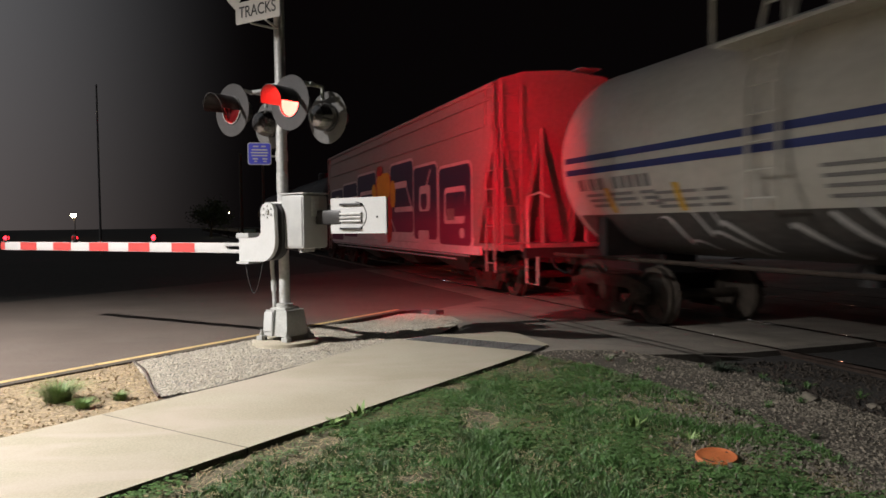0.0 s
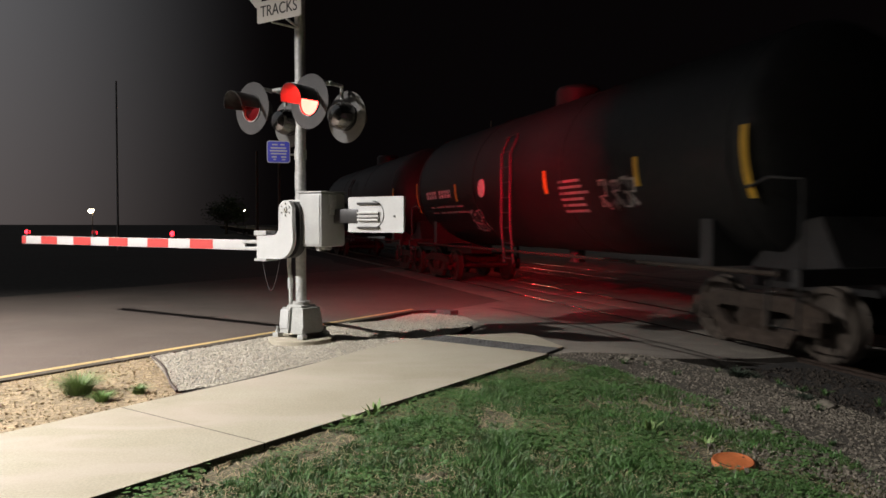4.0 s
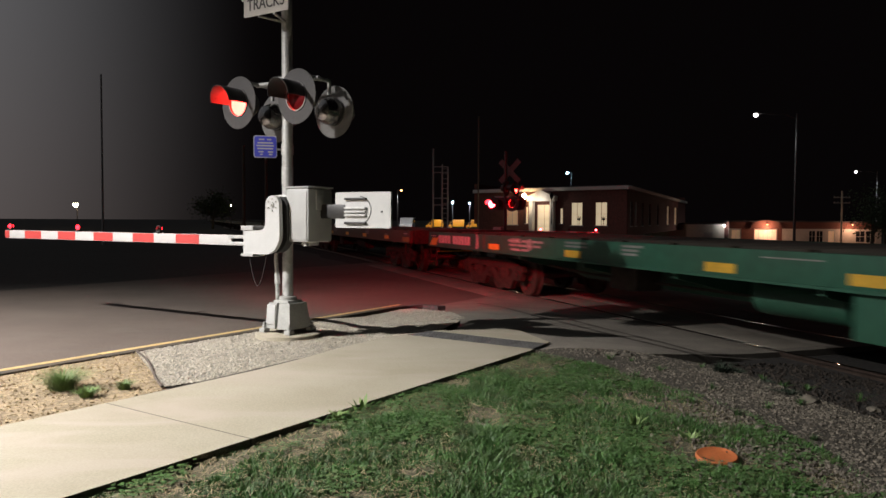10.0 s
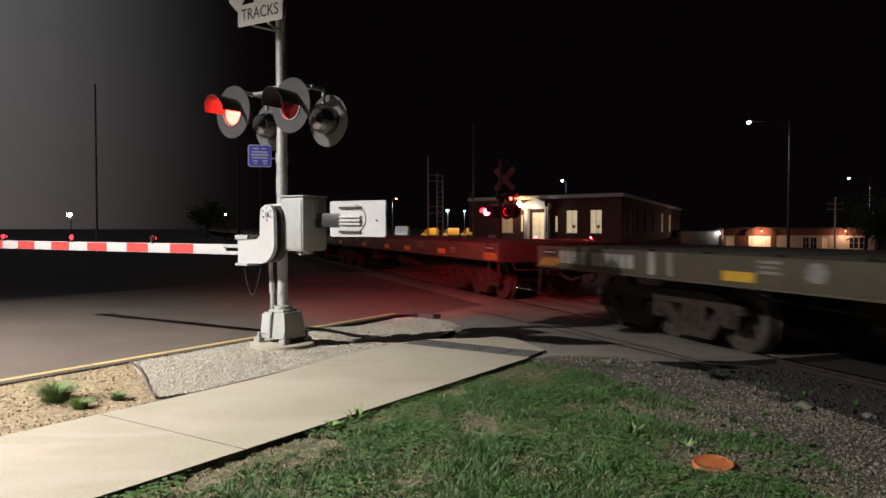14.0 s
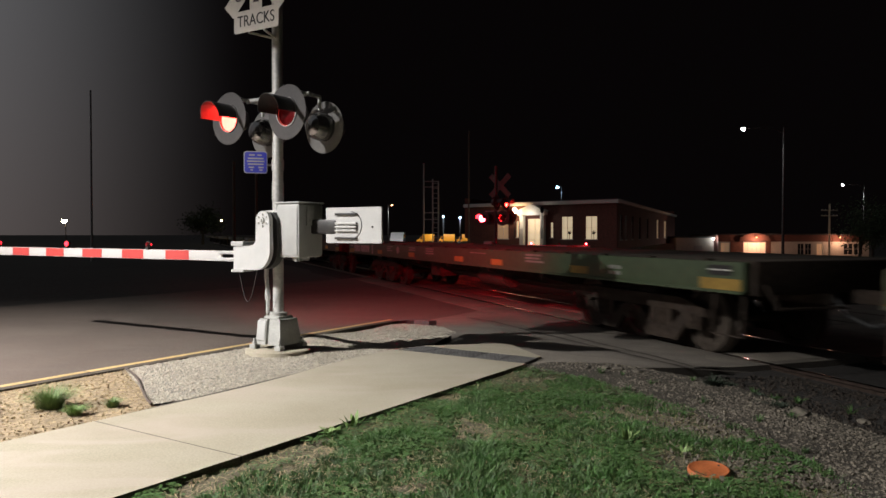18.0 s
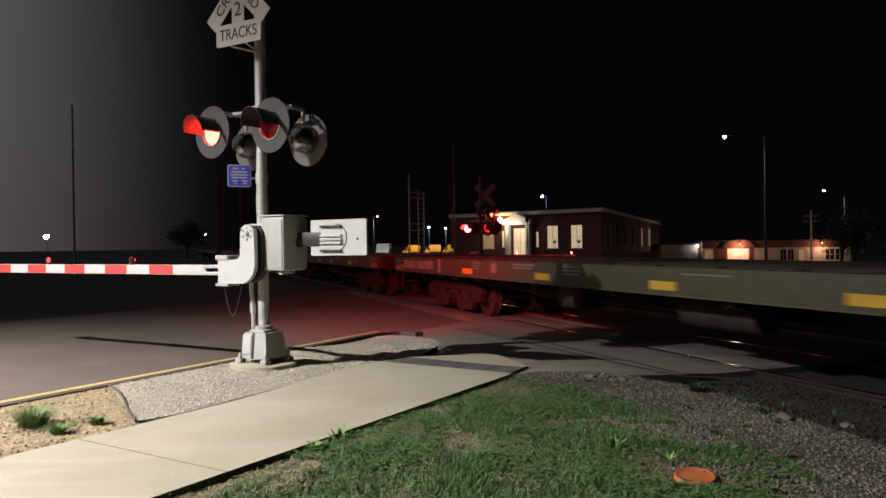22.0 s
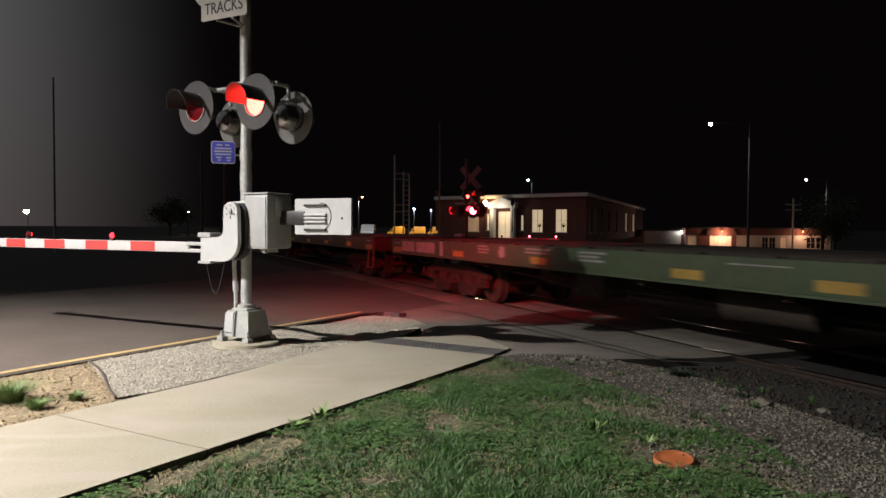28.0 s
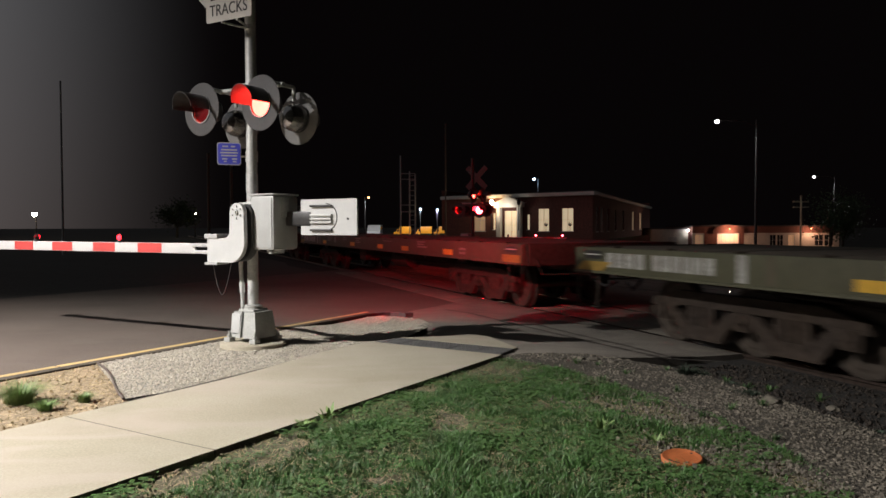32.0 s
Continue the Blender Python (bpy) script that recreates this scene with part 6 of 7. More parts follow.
    # lanterns beside the door
    for x in (-1.75, 1.6):
        q = mf @ Vector((px + x, -1.0, 0))
        l = thing("lamp_post", pose(q.x, q.y, z0), "slim black lantern post by the entrance", "lamp post", "entrance lanterns")
        part("post", tube(blank(), (0, 0, 0), (0, 0, 2.5), 0.05, seg=8), BLACK, l)
        bm = lathe(blank(), [(0.02, 2.5), (0.16, 2.62), (0.2, 3.0), (0.0001, 3.2)], I4, seg=8)
        part("lantern", bm, BULB_WARM if x < 0 else PANE, l, "frosted lantern")
    q = mf @ Vector((px - 1.75, -1.0, 0))
    lamp("lantern_light", "POINT", (q.x, q.y - 0.4, 2.9), 28, (1, 0.82, 0.62), 0.15)
    # added fill lamp without a fixture, to brighten the portico
    q = mf @ Vector((px, -1.4, 0))
    lamp("portico_light", "POINT", (q.x, q.y, 3.2), 60, (1, 0.9, 0.78), 0.2)
    return mf, px


depot()


def shop():
    z0 = -2.46
    m = pose(41.8, 111.0, z0, 0, 0, -3)
    t = thing("brick_shop", I4, "single-storey shop with lit brick arch and pale panels", "building")
    W, top = 23.5, 3.7
    spans = [(1.6, 2.9, 0.7, 2.5), (5.0, 8.2, 0.05, 2.6), (13.0, 13.9, 0.8, 2.4), (14.1, 15.0, 0.8, 2.4), (15.8, 16.7, 0.05, 2.4), (19.8, 21.1, 0.8, 2.4), (21.3, 22.6, 0.8, 2.4)]
    bm = blank()
    wall_with_holes(bm, m, 1.2, W, 0, 2.72, spans)
    part("front_wall", bm, STUCCO, t, "pale panelled shop front")
    part("front_fascia", box(blank(), 1.2, W, 0, 0.3, 2.72, top, m), BRICK, t, "dull red brick above the shop front")
    for a, b in ((3.0, 4.9), (8.3, 9.0)):
        part("brick_pier", box(blank(), a, b, -0.05, -0.002, 0, 2.74, m), BRICK, t, "red brick pier beside the entrance")
    for k, h in enumerate(spans):
        wall_window(t, m @ pose(0, 0.08, 0), *h, WINDOW_SHOP if k == 1 else (PANE if k in (2, 3, 5, 6) else WINDOW_DIM), (4 if k == 1 else 1, 1))
    bm = blank()
    pts = [(6.6 + 2.3 * math.cos(radians(a)), 2.9 + 1.1 * math.sin(radians(a))) for a in range(0, 181, 12)]
    prism(bm, pts + [(4.3, 2.75), (8.9, 2.75)], 0.02, 0.35, m @ FACE)
    part("arch_gable", bm, BRICK, t, "rounded brick arch over the entrance")
    part("roof", box(blank(), 0.9, W + 0.3, -0.3, 14, top, top + 0.2, m), ROOFING, t)
    bm = box(blank(), 1.2, 1.5, 0.3, 13.7, 0, top, m)
    box(bm, W - 0.3, W, 0.3, 13.7, 0, top, m)
    box(bm, 1.2, W, 13.7, 14, 0, top, m)
    part("rear_wall", bm, BRICK, t)
    for x, mat, e, col in ((6.6, BULB_AMBER, 420, (1, 0.52, 0.32)), (18.9, BULB_AMBER, 260, (1, 0.5, 0.3))):
        q = m @ Vector((x, -0.7, 3.4))
        fx = thing("wall_lamp", pose(q.x, q.y, q.z), "warm wall lamp over the shop entrance", "wall lamp", "shop lamps")
        part("bracket", tube(blank(), (0, 0, 0.1), (0, 0.75, 0.1), 0.025, seg=6), BLACK, fx)
        part("shade", lathe(blank(), [(0.0001, 0.12), (0.08, 0.1), (0.2, 0.0)], I4, seg=12), BLACK, fx)
        part("bulb", lathe(blank(), [(0.0001, -0.1), (0.09, -0.04), (0.07, 0.03), (0.0001, 0.05)], I4, seg=10), mat, fx)
        lamp("shop_light", "POINT", (q.x, q.y - 0.5, q.z - 0.35), e, col, 0.15)
    # pale shed beside it
    s = thing("pale_shed", I4, "pale flat-roofed shed beside the shop", "shed")
    part("wall", box(blank(), -4.8, 0.85, 1.0, 9, 0, 3.3, m), STUCCO, s, "pale plastered wall")
    part("wall", box(blank(), -9.6, -4.85, 2.0, 9, 0, 2.4, m), STUCCO, s, "pale plastered wall")
    part("roof", box(blank(), -5.0, 0.88, 0.8, 9.2, 3.3, 3.5, m), ROOFING, s)
    part("door", box(blank(), -2.2, -0.9, 0.95, 0.998, 0, 2.1, m), GREYPAINT, s)
    q = m @ Vector((0.75, 0.6, 3.15))
    fx = thing("wall_lamp", pose(q.x, q.y, q.z), "small white lamp on the shed corner", "wall lamp", "shop lamps")
    part("bracket", tube(blank(), (0, 0, 0.02), (0, 0.45, 0.02), 0.025, seg=6), BLACK, fx)
    part("bulb", lathe(blank(), [(0.0001, -0.12), (0.1, -0.03), (0.1, 0.05), (0.0001, 0.1)], I4, seg=10), BULB, fx)
    lamp("shed_light", "POINT", (q.x, q.y - 0.5, q.z), 8, (1, 0.95, 0.85), 0.1)


shop()


# ---- lamps and poles ----
def street_lamp(x, y, top, arm, label, bulb=BULB, watts=0, colour=(1, 1, 1), head=0.16, pole=None):
    """arm: the way from the pole to the lamp head; top: the head's height over the level."""
    z0 = -0.24 + fall(x, y)
    h = top - z0
    t = thing("street_lamp", pose(x, y, z0), label, "street lamp", "street lamps")
    part("pole", tube(blank(), (0, 0, 0), (0, 0, h), 0.10, 0.055, seg=12), pole or BLACK, t, "tall tapered dark pole")
    part("bracket_arm", pipe(blank(), [(0, 0, h - 0.4), (arm[0] * 0.3, arm[1] * 0.3, h - 0.05), (arm[0], arm[1], h)], 0.035, 8), pole or BLACK, t)
    hd = part("lamp_head", lathe(blank(), [(0.0001, 0.16), (head * 0.8, 0.13), (head * 1.04, 0.02), (head * 1.03, 0.0), (head, 0.0)], pose(arm[0], arm[1], h - 0.02), seg=16), BLACK, t)
    part("lamp_glass", lathe(blank(), [(head, 0.005), (head * 0.98, -head * 0.7), (head * 0.6, -head * 1.3), (0.0001, -head * 1.5)], pose(arm[0], arm[1], h - 0.02), seg=14), bulb, hd, "glowing lamp glass")
    if watts:
        lamp("lamp_light", "SPOT", (x + arm[0], y + arm[1], top - 0.6), watts, colour, 0.2, None, 172, 0.5)
    return t


# the lamp whose light falls on the crossing
street_lamp(-13.4, 2.1, 8.5, (2.2, 0.9), "tall steel street lamp over the road", BULB, pole=GALV)
street_lamp(24.1, 50.6, 8.75, (-2.7, 0.3), "tall dark street lamp beyond the tracks", BULB, 800, (0.95, 0.98, 1.0), 0.12)
street_lamp(66.3, 113, 9.1, (-3.3, 0), "distant dark street lamp", BULB, 5000, (0.95, 0.98, 1.0), 0.15)
street_lamp(19.4, 112, 8.65, (-0.6, 0), "distant street lamp with bluish light", BULB_COOL, 900, (0.6, 0.8, 1.0), 0.17)
street_lamp(-74.4, 150, 4.3, (0, -0.6), "distant low street lamp with warm white light", BULB_WARM, 3000, (1, 0.82, 0.6), 0.5)
street_lamp(-5.9, 95, 5.2, (0.5, 0), "small far parking lamp", BULB_AMBER, 1800, (1, 1, 1), 0.12)
street_lamp(-30.6, 106, 3.4, (0, 0.3), "small far garden lamp", BULB_WARM, 60, (0.9, 1.0, 0.6), 0.12)
street_lamp(-25.5, 108, 3.6, (0, 0.3), "small far garden lamp", BULB, 0, (1, 1, 1), 0.10)
street_lamp(2.6, 205, 6.4, (0, -0.3), "bright cool lamp over parked trucks", BULB_COOL, 4000, (0.85, 0.9, 1.0), 0.23)
street_lamp(7.3, 205, 6.1, (0, -0.3), "bright cool lamp over parked trucks", BULB_COOL, 4000, (0.85, 0.9, 1.0), 0.20)


def utility_pole(x, y, h, label, r=0.15, arms=True, wood=None):
    t = thing("utility_pole", pose(x, y, -0.3 + fall(x, y)), label, "utility pole", "utility poles")
    part("pole", tube(blank(), (0, 0, 0), (0, 0, h), r, r * 0.75, seg=12), wood or WOOD, t, "weathered timber pole")
    if arms:
        for z in (h - 1.0, h - 1.8):
            bm = box(blank(), -1.2, 1.2, -0.06, 0.06, z, z + 0.11)
            part("crossarm", bm, wood or WOOD, t)
            for x2 in (-1.1, -0.6, 0.6, 1.1):
                part("insulator", tube(blank(), (x2, 0, z + 0.11), (x2, 0, z + 0.26), 0.04, 0.03, seg=8), GALV, t)
    return t


utility_pole(58.3, 108.0, 8.6, "weathered utility pole with crossarms near the shop, lamplight in its colour", wood=LITWOOD)
utility_pole(-20.3, 44.0, 10.2, "tall pale steel pole beside the road", 0.07, False, GALV)
utility_pole(-16.2, 60.0, 7.6, "dark timber pole across the road", 0.14, False)
utility_pole(-13.9, 58.0, 8.0, "dark timber pole across the road", 0.13, False)
utility_pole(3.5, 74.0, 12.0, "slim dark pole before the building", 0.08, False)


def lattice_tower():
    t = thing("signal_tower", pose(-0.75, 66.0, -0.3), "narrow steel ladder tower beside the tracks", "signal tower")
    for x, h in ((-0.15, 8.0), (0.65, 6.6), (1.15, 6.4)):
        part("post", tube(blank(), (x, 0, 0), (x, 0, h), 0.06, seg=8), GALV, t, "steel post")
    rung = part("rung", tube(blank(), (0.65, 0, 0.5), (1.15, 0, 0.5), 0.025, seg=6), GALV, t)
    for k in range(1, 14):
        again(rung, t, pose(0, 0, 0.44 * k))
    brace = part("brace", tube(blank(), (-0.15, 0, 3.0), (1.15, 0, 3.0), 0.04, seg=6), GALV, t)
    for z in (0.6, 2.9, 3.4):
        again(brace, t, pose(0, 0, z))


lattice_tower()


# ---- parked vehicles ----
def wheel(parent, x, y, r, w=0.2):
    bm = lathe(blank(), [(0.0001, -w / 2), (r * 0.9, -w / 2), (r, -w / 2 + 0.03), (r, w / 2 - 0.03), (r * 0.9, w / 2), (0.0001, w / 2)], pose(x, y, r, 90), seg=18)
    part("tyre", bm, RUBBER, parent)


def box_truck(x, y, turn):
    t = thing("box_truck", pose(x, y, -0.3 + fall(x, y), 0, 0, turn), "yellow box truck parked beyond the tracks", "truck", "parked trucks")
    part("cargo_box", box(blank(), -1.3, 2.0, -1.05, 1.05, 0.75, 2.75, bevel=0.05), TRUCKYELLOW, t, "yellow cargo box")
    bm = prism(blank(), [(-2.9, 0.5), (-2.9, 1.15), (-2.25, 1.3), (-1.9, 2.05), (-1.32, 2.1), (-1.32, 0.5)], -0.95, 0.95, FACE)
    cab = part("cab", bm, TRUCKYELLOW, t, "yellow cab")
    part("side_glass", prism(blank(), [(-2.15, 1.32), (-1.85, 1.95), (-1.45, 1.98), (-1.45, 1.32)], 0.955, 0.96, FACE), PANE, cab)
    part("chassis", box(blank(), -2.7, 1.9, -0.5, 0.5, 0.4, 0.74), BLACK, t)
    for wx in (-2.2, 1.1):
        for wy in (-0.9, 0.9):
            wheel(t, wx, wy, 0.4)


box_truck(-2.0, 211.0, 4)
box_truck(4.0, 214.0, 4)
box_truck(9.5, 216.0, 4)


def van(x, y, turn):
    t = thing("parked_van", pose(x, y, -0.3 + fall(x, y), 0, 0, turn), "white van parked beyond the tracks", "van")
    bm = prism(blank(), [(-2.3, 0.45), (-2.35, 1.0), (-1.9, 1.2), (-1.3, 1.9), (2.2, 1.95), (2.3, 0.45)], -0.9, 0.9, FACE)
    b = part("body", bm, VANWHITE, t, "white van body")
    part("rear_glass", box(blank(), 2.30, 2.32, -0.7, 0.7, 1.25, 1.8), PANE, b)
    for k in (-1.0, 0.2, 1.3):
        part("side_glass", box(blank(), k - 0.4, k + 0.45, -0.93, -0.905, 1.25, 1.75), PANE, b)
    for wx in (-1.6, 1.5):
        for wy in (-0.8, 0.8):
            wheel(t, wx, wy, 0.34)


van(-5.1, 105.0, 88)


# ---- trees far off ----
def tree(x, y, h, spread, seed):
    rnd = random.Random(seed)
    z0 = -0.3 + fall(x, y)
    t = thing("tree", pose(x, y, z0), "dark leafy tree at the edge of the lot", "tree", "trees")
    bm = tube(blank(), (0, 0, 0), (0.1, 0, h * 0.4), 0.24, 0.15, seg=8)
    tips = []
    for k in range(9):
        a, up = rnd.uniform(0, 6.28), rnd.uniform(0.45, 0.95)
        q = (spread * 0.6 * math.cos(a) * rnd.uniform(0.4, 1), spread * 0.6 * math.sin(a) * rnd.uniform(0.4, 1), h * up)
        tube(bm, (0.1, 0, h * rnd.uniform(0.25, 0.4)), q, 0.09, 0.02, seg=5)
        tips.append(q)
    part("trunk", bm, BARK, t)
    verts, faces = [], []
    for q in tips:
        for _ in range(260):
            d = Vector((rnd.gauss(0, 1), rnd.gauss(0, 1), rnd.gauss(0, 0.8))) * spread * 0.22
            c = Vector(q) + d
            n = Vector((rnd.gauss(0, 1), rnd.gauss(0, 1), rnd.gauss(0, 1))).normalized() * 0.14
            s = n.orthogonal().normalized() * 0.10
            i = len(verts)
            verts += [tuple(c - n), tuple(c + s), tuple(c + n), tuple(c - s)]
            faces.append((i, i + 1, i + 2, i + 3))
    me = bpy.data.meshes.new("crown")
    me.from_pydata(verts, [], faces)
    me.materials.append(LEAF)
    ob = new("crown", me)
    ob.parent = t
    tagged(ob, "loose dark crown of leaves")


tree(53.5, 92, 8.5, 4.5, 5)
tree(57.5, 96, 7.5, 4.5, 6)
tree(-35.0, 112, 6.0, 3.5, 7)

# ---- lawn, stones, small things ----
LAWN = [walk_edge(s, 0) for s in (-6, -3, 0, 2, 3.85)] + [(1.05, 7.75), (1.55, 7.1), (1.95, 6.2), (2.25, 5.4), (2.35, 4.6), (2.35, 3.9), (2.3, 2.5), (2.2, 0.5), (-3, -1)]


def lawn():
    rnd = np.random.default_rng(4)
    verts, faces = [], []
    n = 0
    while n < 140000:
        x, y = rnd.uniform(-2.2, 2.4), rnd.uniform(2.3, 7.9)
        if y < 2.8 and rnd.random() < 0.5:
            continue
        if not inside((x, y), LAWN):
            continue
        k = noise.noise(Vector((x * 1.7, y * 1.7, 3.1))) + 0.5 * noise.noise(Vector((x * 5, y * 5, 1.0)))
        ex = Vector((x + 1.21, y - 4.59, 0))
        off = ex.x * 0.8305 - ex.y * 0.557            # distance from the pavement
        thin = -0.08 + 0.6 * smooth(0.42, 0.12, off + 0.2 * noise.noise(Vector((x * 3, y * 3, 9)))) + 0.55 * smooth(1.65, 2.45, x) - 0.2 * smooth(3.8, 3.0, y)
        if k < thin - 0.12 and rnd.random() < 0.93:
            continue
        h = max(0.008, rnd.normal(0.030, 0.014)) * (0.65 + 1.15 * min(0.9, max(0, k - thin)))
        a = rnd.uniform(0, 6.283)
        lean = rnd.uniform(0.3, 1.4) * h
        b = rnd.uniform(0, 6.283)
        w = rnd.uniform(0.0018, 0.0040)
        dx, dy = math.cos(a) * w, math.sin(a) * w
        lx, ly = math.cos(b) * lean, math.sin(b) * lean
        i = len(verts)
        g = -0.012 if x > np.interp(y, (3.8, 5.2, 6.3, 7.2, 7.9), (2.3, 2.2, 1.95, 1.5, 1.0)) else -0.035
        verts += [(x - dx, y - dy, g), (x + dx, y + dy, g), (x + dx * 0.7 + lx * 0.4, y + dy * 0.7 + ly * 0.4, g + h * 0.6), (x - dx * 0.7 + lx * 0.4, y - dy * 0.7 + ly * 0.4, g + h * 0.6), (x + lx, y + ly, g + h)]
        faces += [(i, i + 1, i + 2, i + 3), (i + 3, i + 2, i + 4)]
        n += 1
    loose("grass", verts, faces, GRASS, "short uneven green lawn grass with thin patches", "grass")
    # clover: three small rounded leaflets on a short stalk
    verts, faces = [], []
    n = 0
    while n < 11000:
        x, y = rnd.uniform(-2.2, 2.3), rnd.uniform(2.3, 7.9)
        if not inside((x, y), LAWN) or math.hypot(x - 1.645, y - 4.36) < 0.17 or noise.noise(Vector((x * 2.3, y * 2.3, 5.5))) < 0.02 + 0.25 * rnd.random():
            continue
        z = -0.035 + rnd.uniform(0.016, 0.042)
        a0, r = rnd.uniform(0, 6.283), rnd.uniform(0.005, 0.0105)
        for k in range(3):
            a = a0 + k * 2.094
            cx, cy = x + math.cos(a) * r, y + math.sin(a) * r
            tilt = rnd.uniform(-0.4, 0.4) * r
            i = len(verts)
            verts += [(cx + math.cos(b) * r * 0.85, cy + math.sin(b) * r * 0.85, z + tilt * math.cos(b)) for b in (0.3, 1.35, 2.4, 3.45, 4.5, 5.55)]
            faces.append(tuple(range(i, i + 6)))
        n += 1
    loose("clover", verts, faces, CLOVER, "small clover leaves among the grass", "clover")
    verts, faces = [], []
    for _ in range(16000):
        x, y = rnd.uniform(-2.2, 2.2), rnd.uniform(2.6, 7.9)
        if not inside((x, y), LAWN):
            continue
        a, L, w = rnd.uniform(0, 6.283), rnd.uniform(0.02, 0.06), 0.0018
        i = len(verts)
        c, s = math.cos(a), math.sin(a)
        z = -0.030 + rnd.uniform(0, 0.012)
        verts += [(x - c * L - s * w, y - s * L + c * w, z), (x - c * L + s * w, y - s * L - c * w, z), (x + c * L + s * w, y + s * L - c * w, z + 0.006), (x + c * L - s * w, y + s * L + c * w, z + 0.006)]
        faces.append((i, i + 1, i + 2, i + 3))
    loose("dry_straw", verts, faces, STRAW, "dry straw and dead blades among the grass", "straw")


lawn()

OCT = [(1, 0, 0), (-1, 0, 0), (0, 1, 0), (0, -1, 0), (0, 0, 1), (0, 0, -1)]
OCTF = [(0, 2, 4), (2, 1, 4), (1, 3, 4), (3, 0, 4), (2, 0, 5), (1, 2, 5), (3, 1, 5), (0, 3, 5)]
CUB = [(x, y, z) for x in (-1, 1) for y in (-1, 1) for z in (-1, 1)]
CUBF = [(0, 1, 3, 2), (4, 6, 7, 5), (0, 4, 5, 1), (2, 3, 7, 6), (0, 2, 6, 4), (1, 5, 7, 3)]


def pebbles(name, count, poly, bounds, z, sizes, mat, label, category, seed, flat=0.6, density=None, chunky=False):
    rnd = np.random.default_rng(seed)
    verts, faces = [], []
    n = 0
    base, bf = (CUB, CUBF) if chunky else (OCT, OCTF)
    tries = 0
    while n < count and tries < count * 12:
        tries += 1
        x, y = rnd.uniform(bounds[0], bounds[1]), rnd.uniform(bounds[2], bounds[3])
        if not inside((x, y), poly):
            continue
        if density and rnd.random() > density(x, y):
            continue
        s = sizes[0] + (sizes[1] - sizes[0]) * rnd.random() ** 4
        if chunky:
            s *= 0.75
        q = Euler(rnd.uniform(-3.1, 3.1, 3)).to_matrix() if chunky else Euler((rnd.uniform(-0.5, 0.5), rnd.uniform(-0.5, 0.5), rnd.uniform(0, 6.3))).to_matrix()
        i = len(verts)
        zb = z(x, y) if callable(z) else z
        sx, sy, sz = s * rnd.uniform(0.7, 1.25), s * rnd.uniform(0.7, 1.25), s * flat * rnd.uniform(0.7, 1.2)
        for v in base:
            j = rnd.uniform(0.72, 1.18)
            p = q @ Vector((v[0] * sx * j, v[1] * sy * j, v[2] * sz * j))
            verts.append((x + p.x, y + p.y, zb + s * flat * 0.35 + p.z))
        faces += [tuple(i + k for k in f) for f in bf]
        n += 1
    return loose(name, verts, faces, mat, label, category)


pebbles("gravel", 34000, BED, (-4, 0.5, 6, 12), bed_height, (0.006, 0.018), PEBBLE, "loose pale gravel round the signal's foot", "gravel", 8)
MULCH = [walk_edge(s, 1) for s in (-4, -3, 0, 0.6)] + [(-2.34, 6.12)] + [along_road(s, -0.2) for s in (-2.05, -6, -7)]
pebbles("mulch", 17000, MULCH, (-6, -2, 2, 7.9), -0.02, (0.003, 0.016), CHIP, "dry wood chips and leaf litter", "mulch", 9, 0.18, chunky=True)
SHOULDER = [(1.0, 7.92), (1.3, 8.1), (1.95, 8.0), (2.35, 7.5), (2.74, 7.0), (3.0, 5.75), (3.2, 4.75), (3.7, 3.0), (3.9, 2.0), (1.4, 2.0), (1.35, 4.5), (1.1, 6.0), (1.0, 7.3)]


def stony(x, y):
    edge = smooth(1.55, 2.25, x + 0.25 * noise.noise(Vector((x * 2, y * 2, 0)))) + 0.55 * smooth(7.0, 7.7, y)
    return min(1, 0.04 + edge * (0.16 + 0.95 * max(0, 0.28 + noise.noise(Vector((x * 1.3, y * 1.3, 7))))))


pebbles("crushed_stone", 42000, SHOULDER, (0.9, 5.4, 2.0, 8.2), -0.016, (0.003, 0.0145), STONE, "loose crushed stone beside the track", "gravel", 10, 0.7, stony, chunky=True)

EDGE = [tuple((U * a + N * d).to_2d()) for a, d in ((-6.75, 4.62), (-6.75, 6.5), (-0.5, 6.5), (-0.5, 4.35))]
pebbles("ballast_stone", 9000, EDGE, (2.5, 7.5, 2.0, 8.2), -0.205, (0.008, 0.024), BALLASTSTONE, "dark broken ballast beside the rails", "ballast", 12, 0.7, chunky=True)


def rock(x, y, s, seed, flat=0.5):
    rnd = random.Random(seed)
    bm = blank()
    bmesh.ops.create_icosphere(bm, subdivisions=2, radius=s)
    for v in bm.verts:
        k = 1 + 0.35 * noise.noise(v.co / s * 1.3 + Vector((seed, 0, 0))) + 0.22 * noise.noise(v.co / s * 3.1 + Vector((0, seed, 0)))
        v.co = Vector((v.co.x * k * 1.25, v.co.y * k, v.co.z * k * flat))
    solid("stone", bm, STONE, "angular grey stone on the shoulder", "stone", pose(x, y, -0.012 + s * flat * 0.4, rnd.uniform(-8, 8), rnd.uniform(-8, 8), rnd.uniform(0, 360)), "large stones")


for k, (x, y, s) in enumerate([(2.87, 5.72, 0.07), (1.92, 7.62, 0.05), (1.80, 7.70, 0.04), (2.08, 7.45, 0.042), (3.22, 5.45, 0.04), (2.15, 4.95, 0.03), (1.62, 7.72, 0.035), (2.65, 6.2, 0.03)]):
    rock(x, y, s, k + 1)

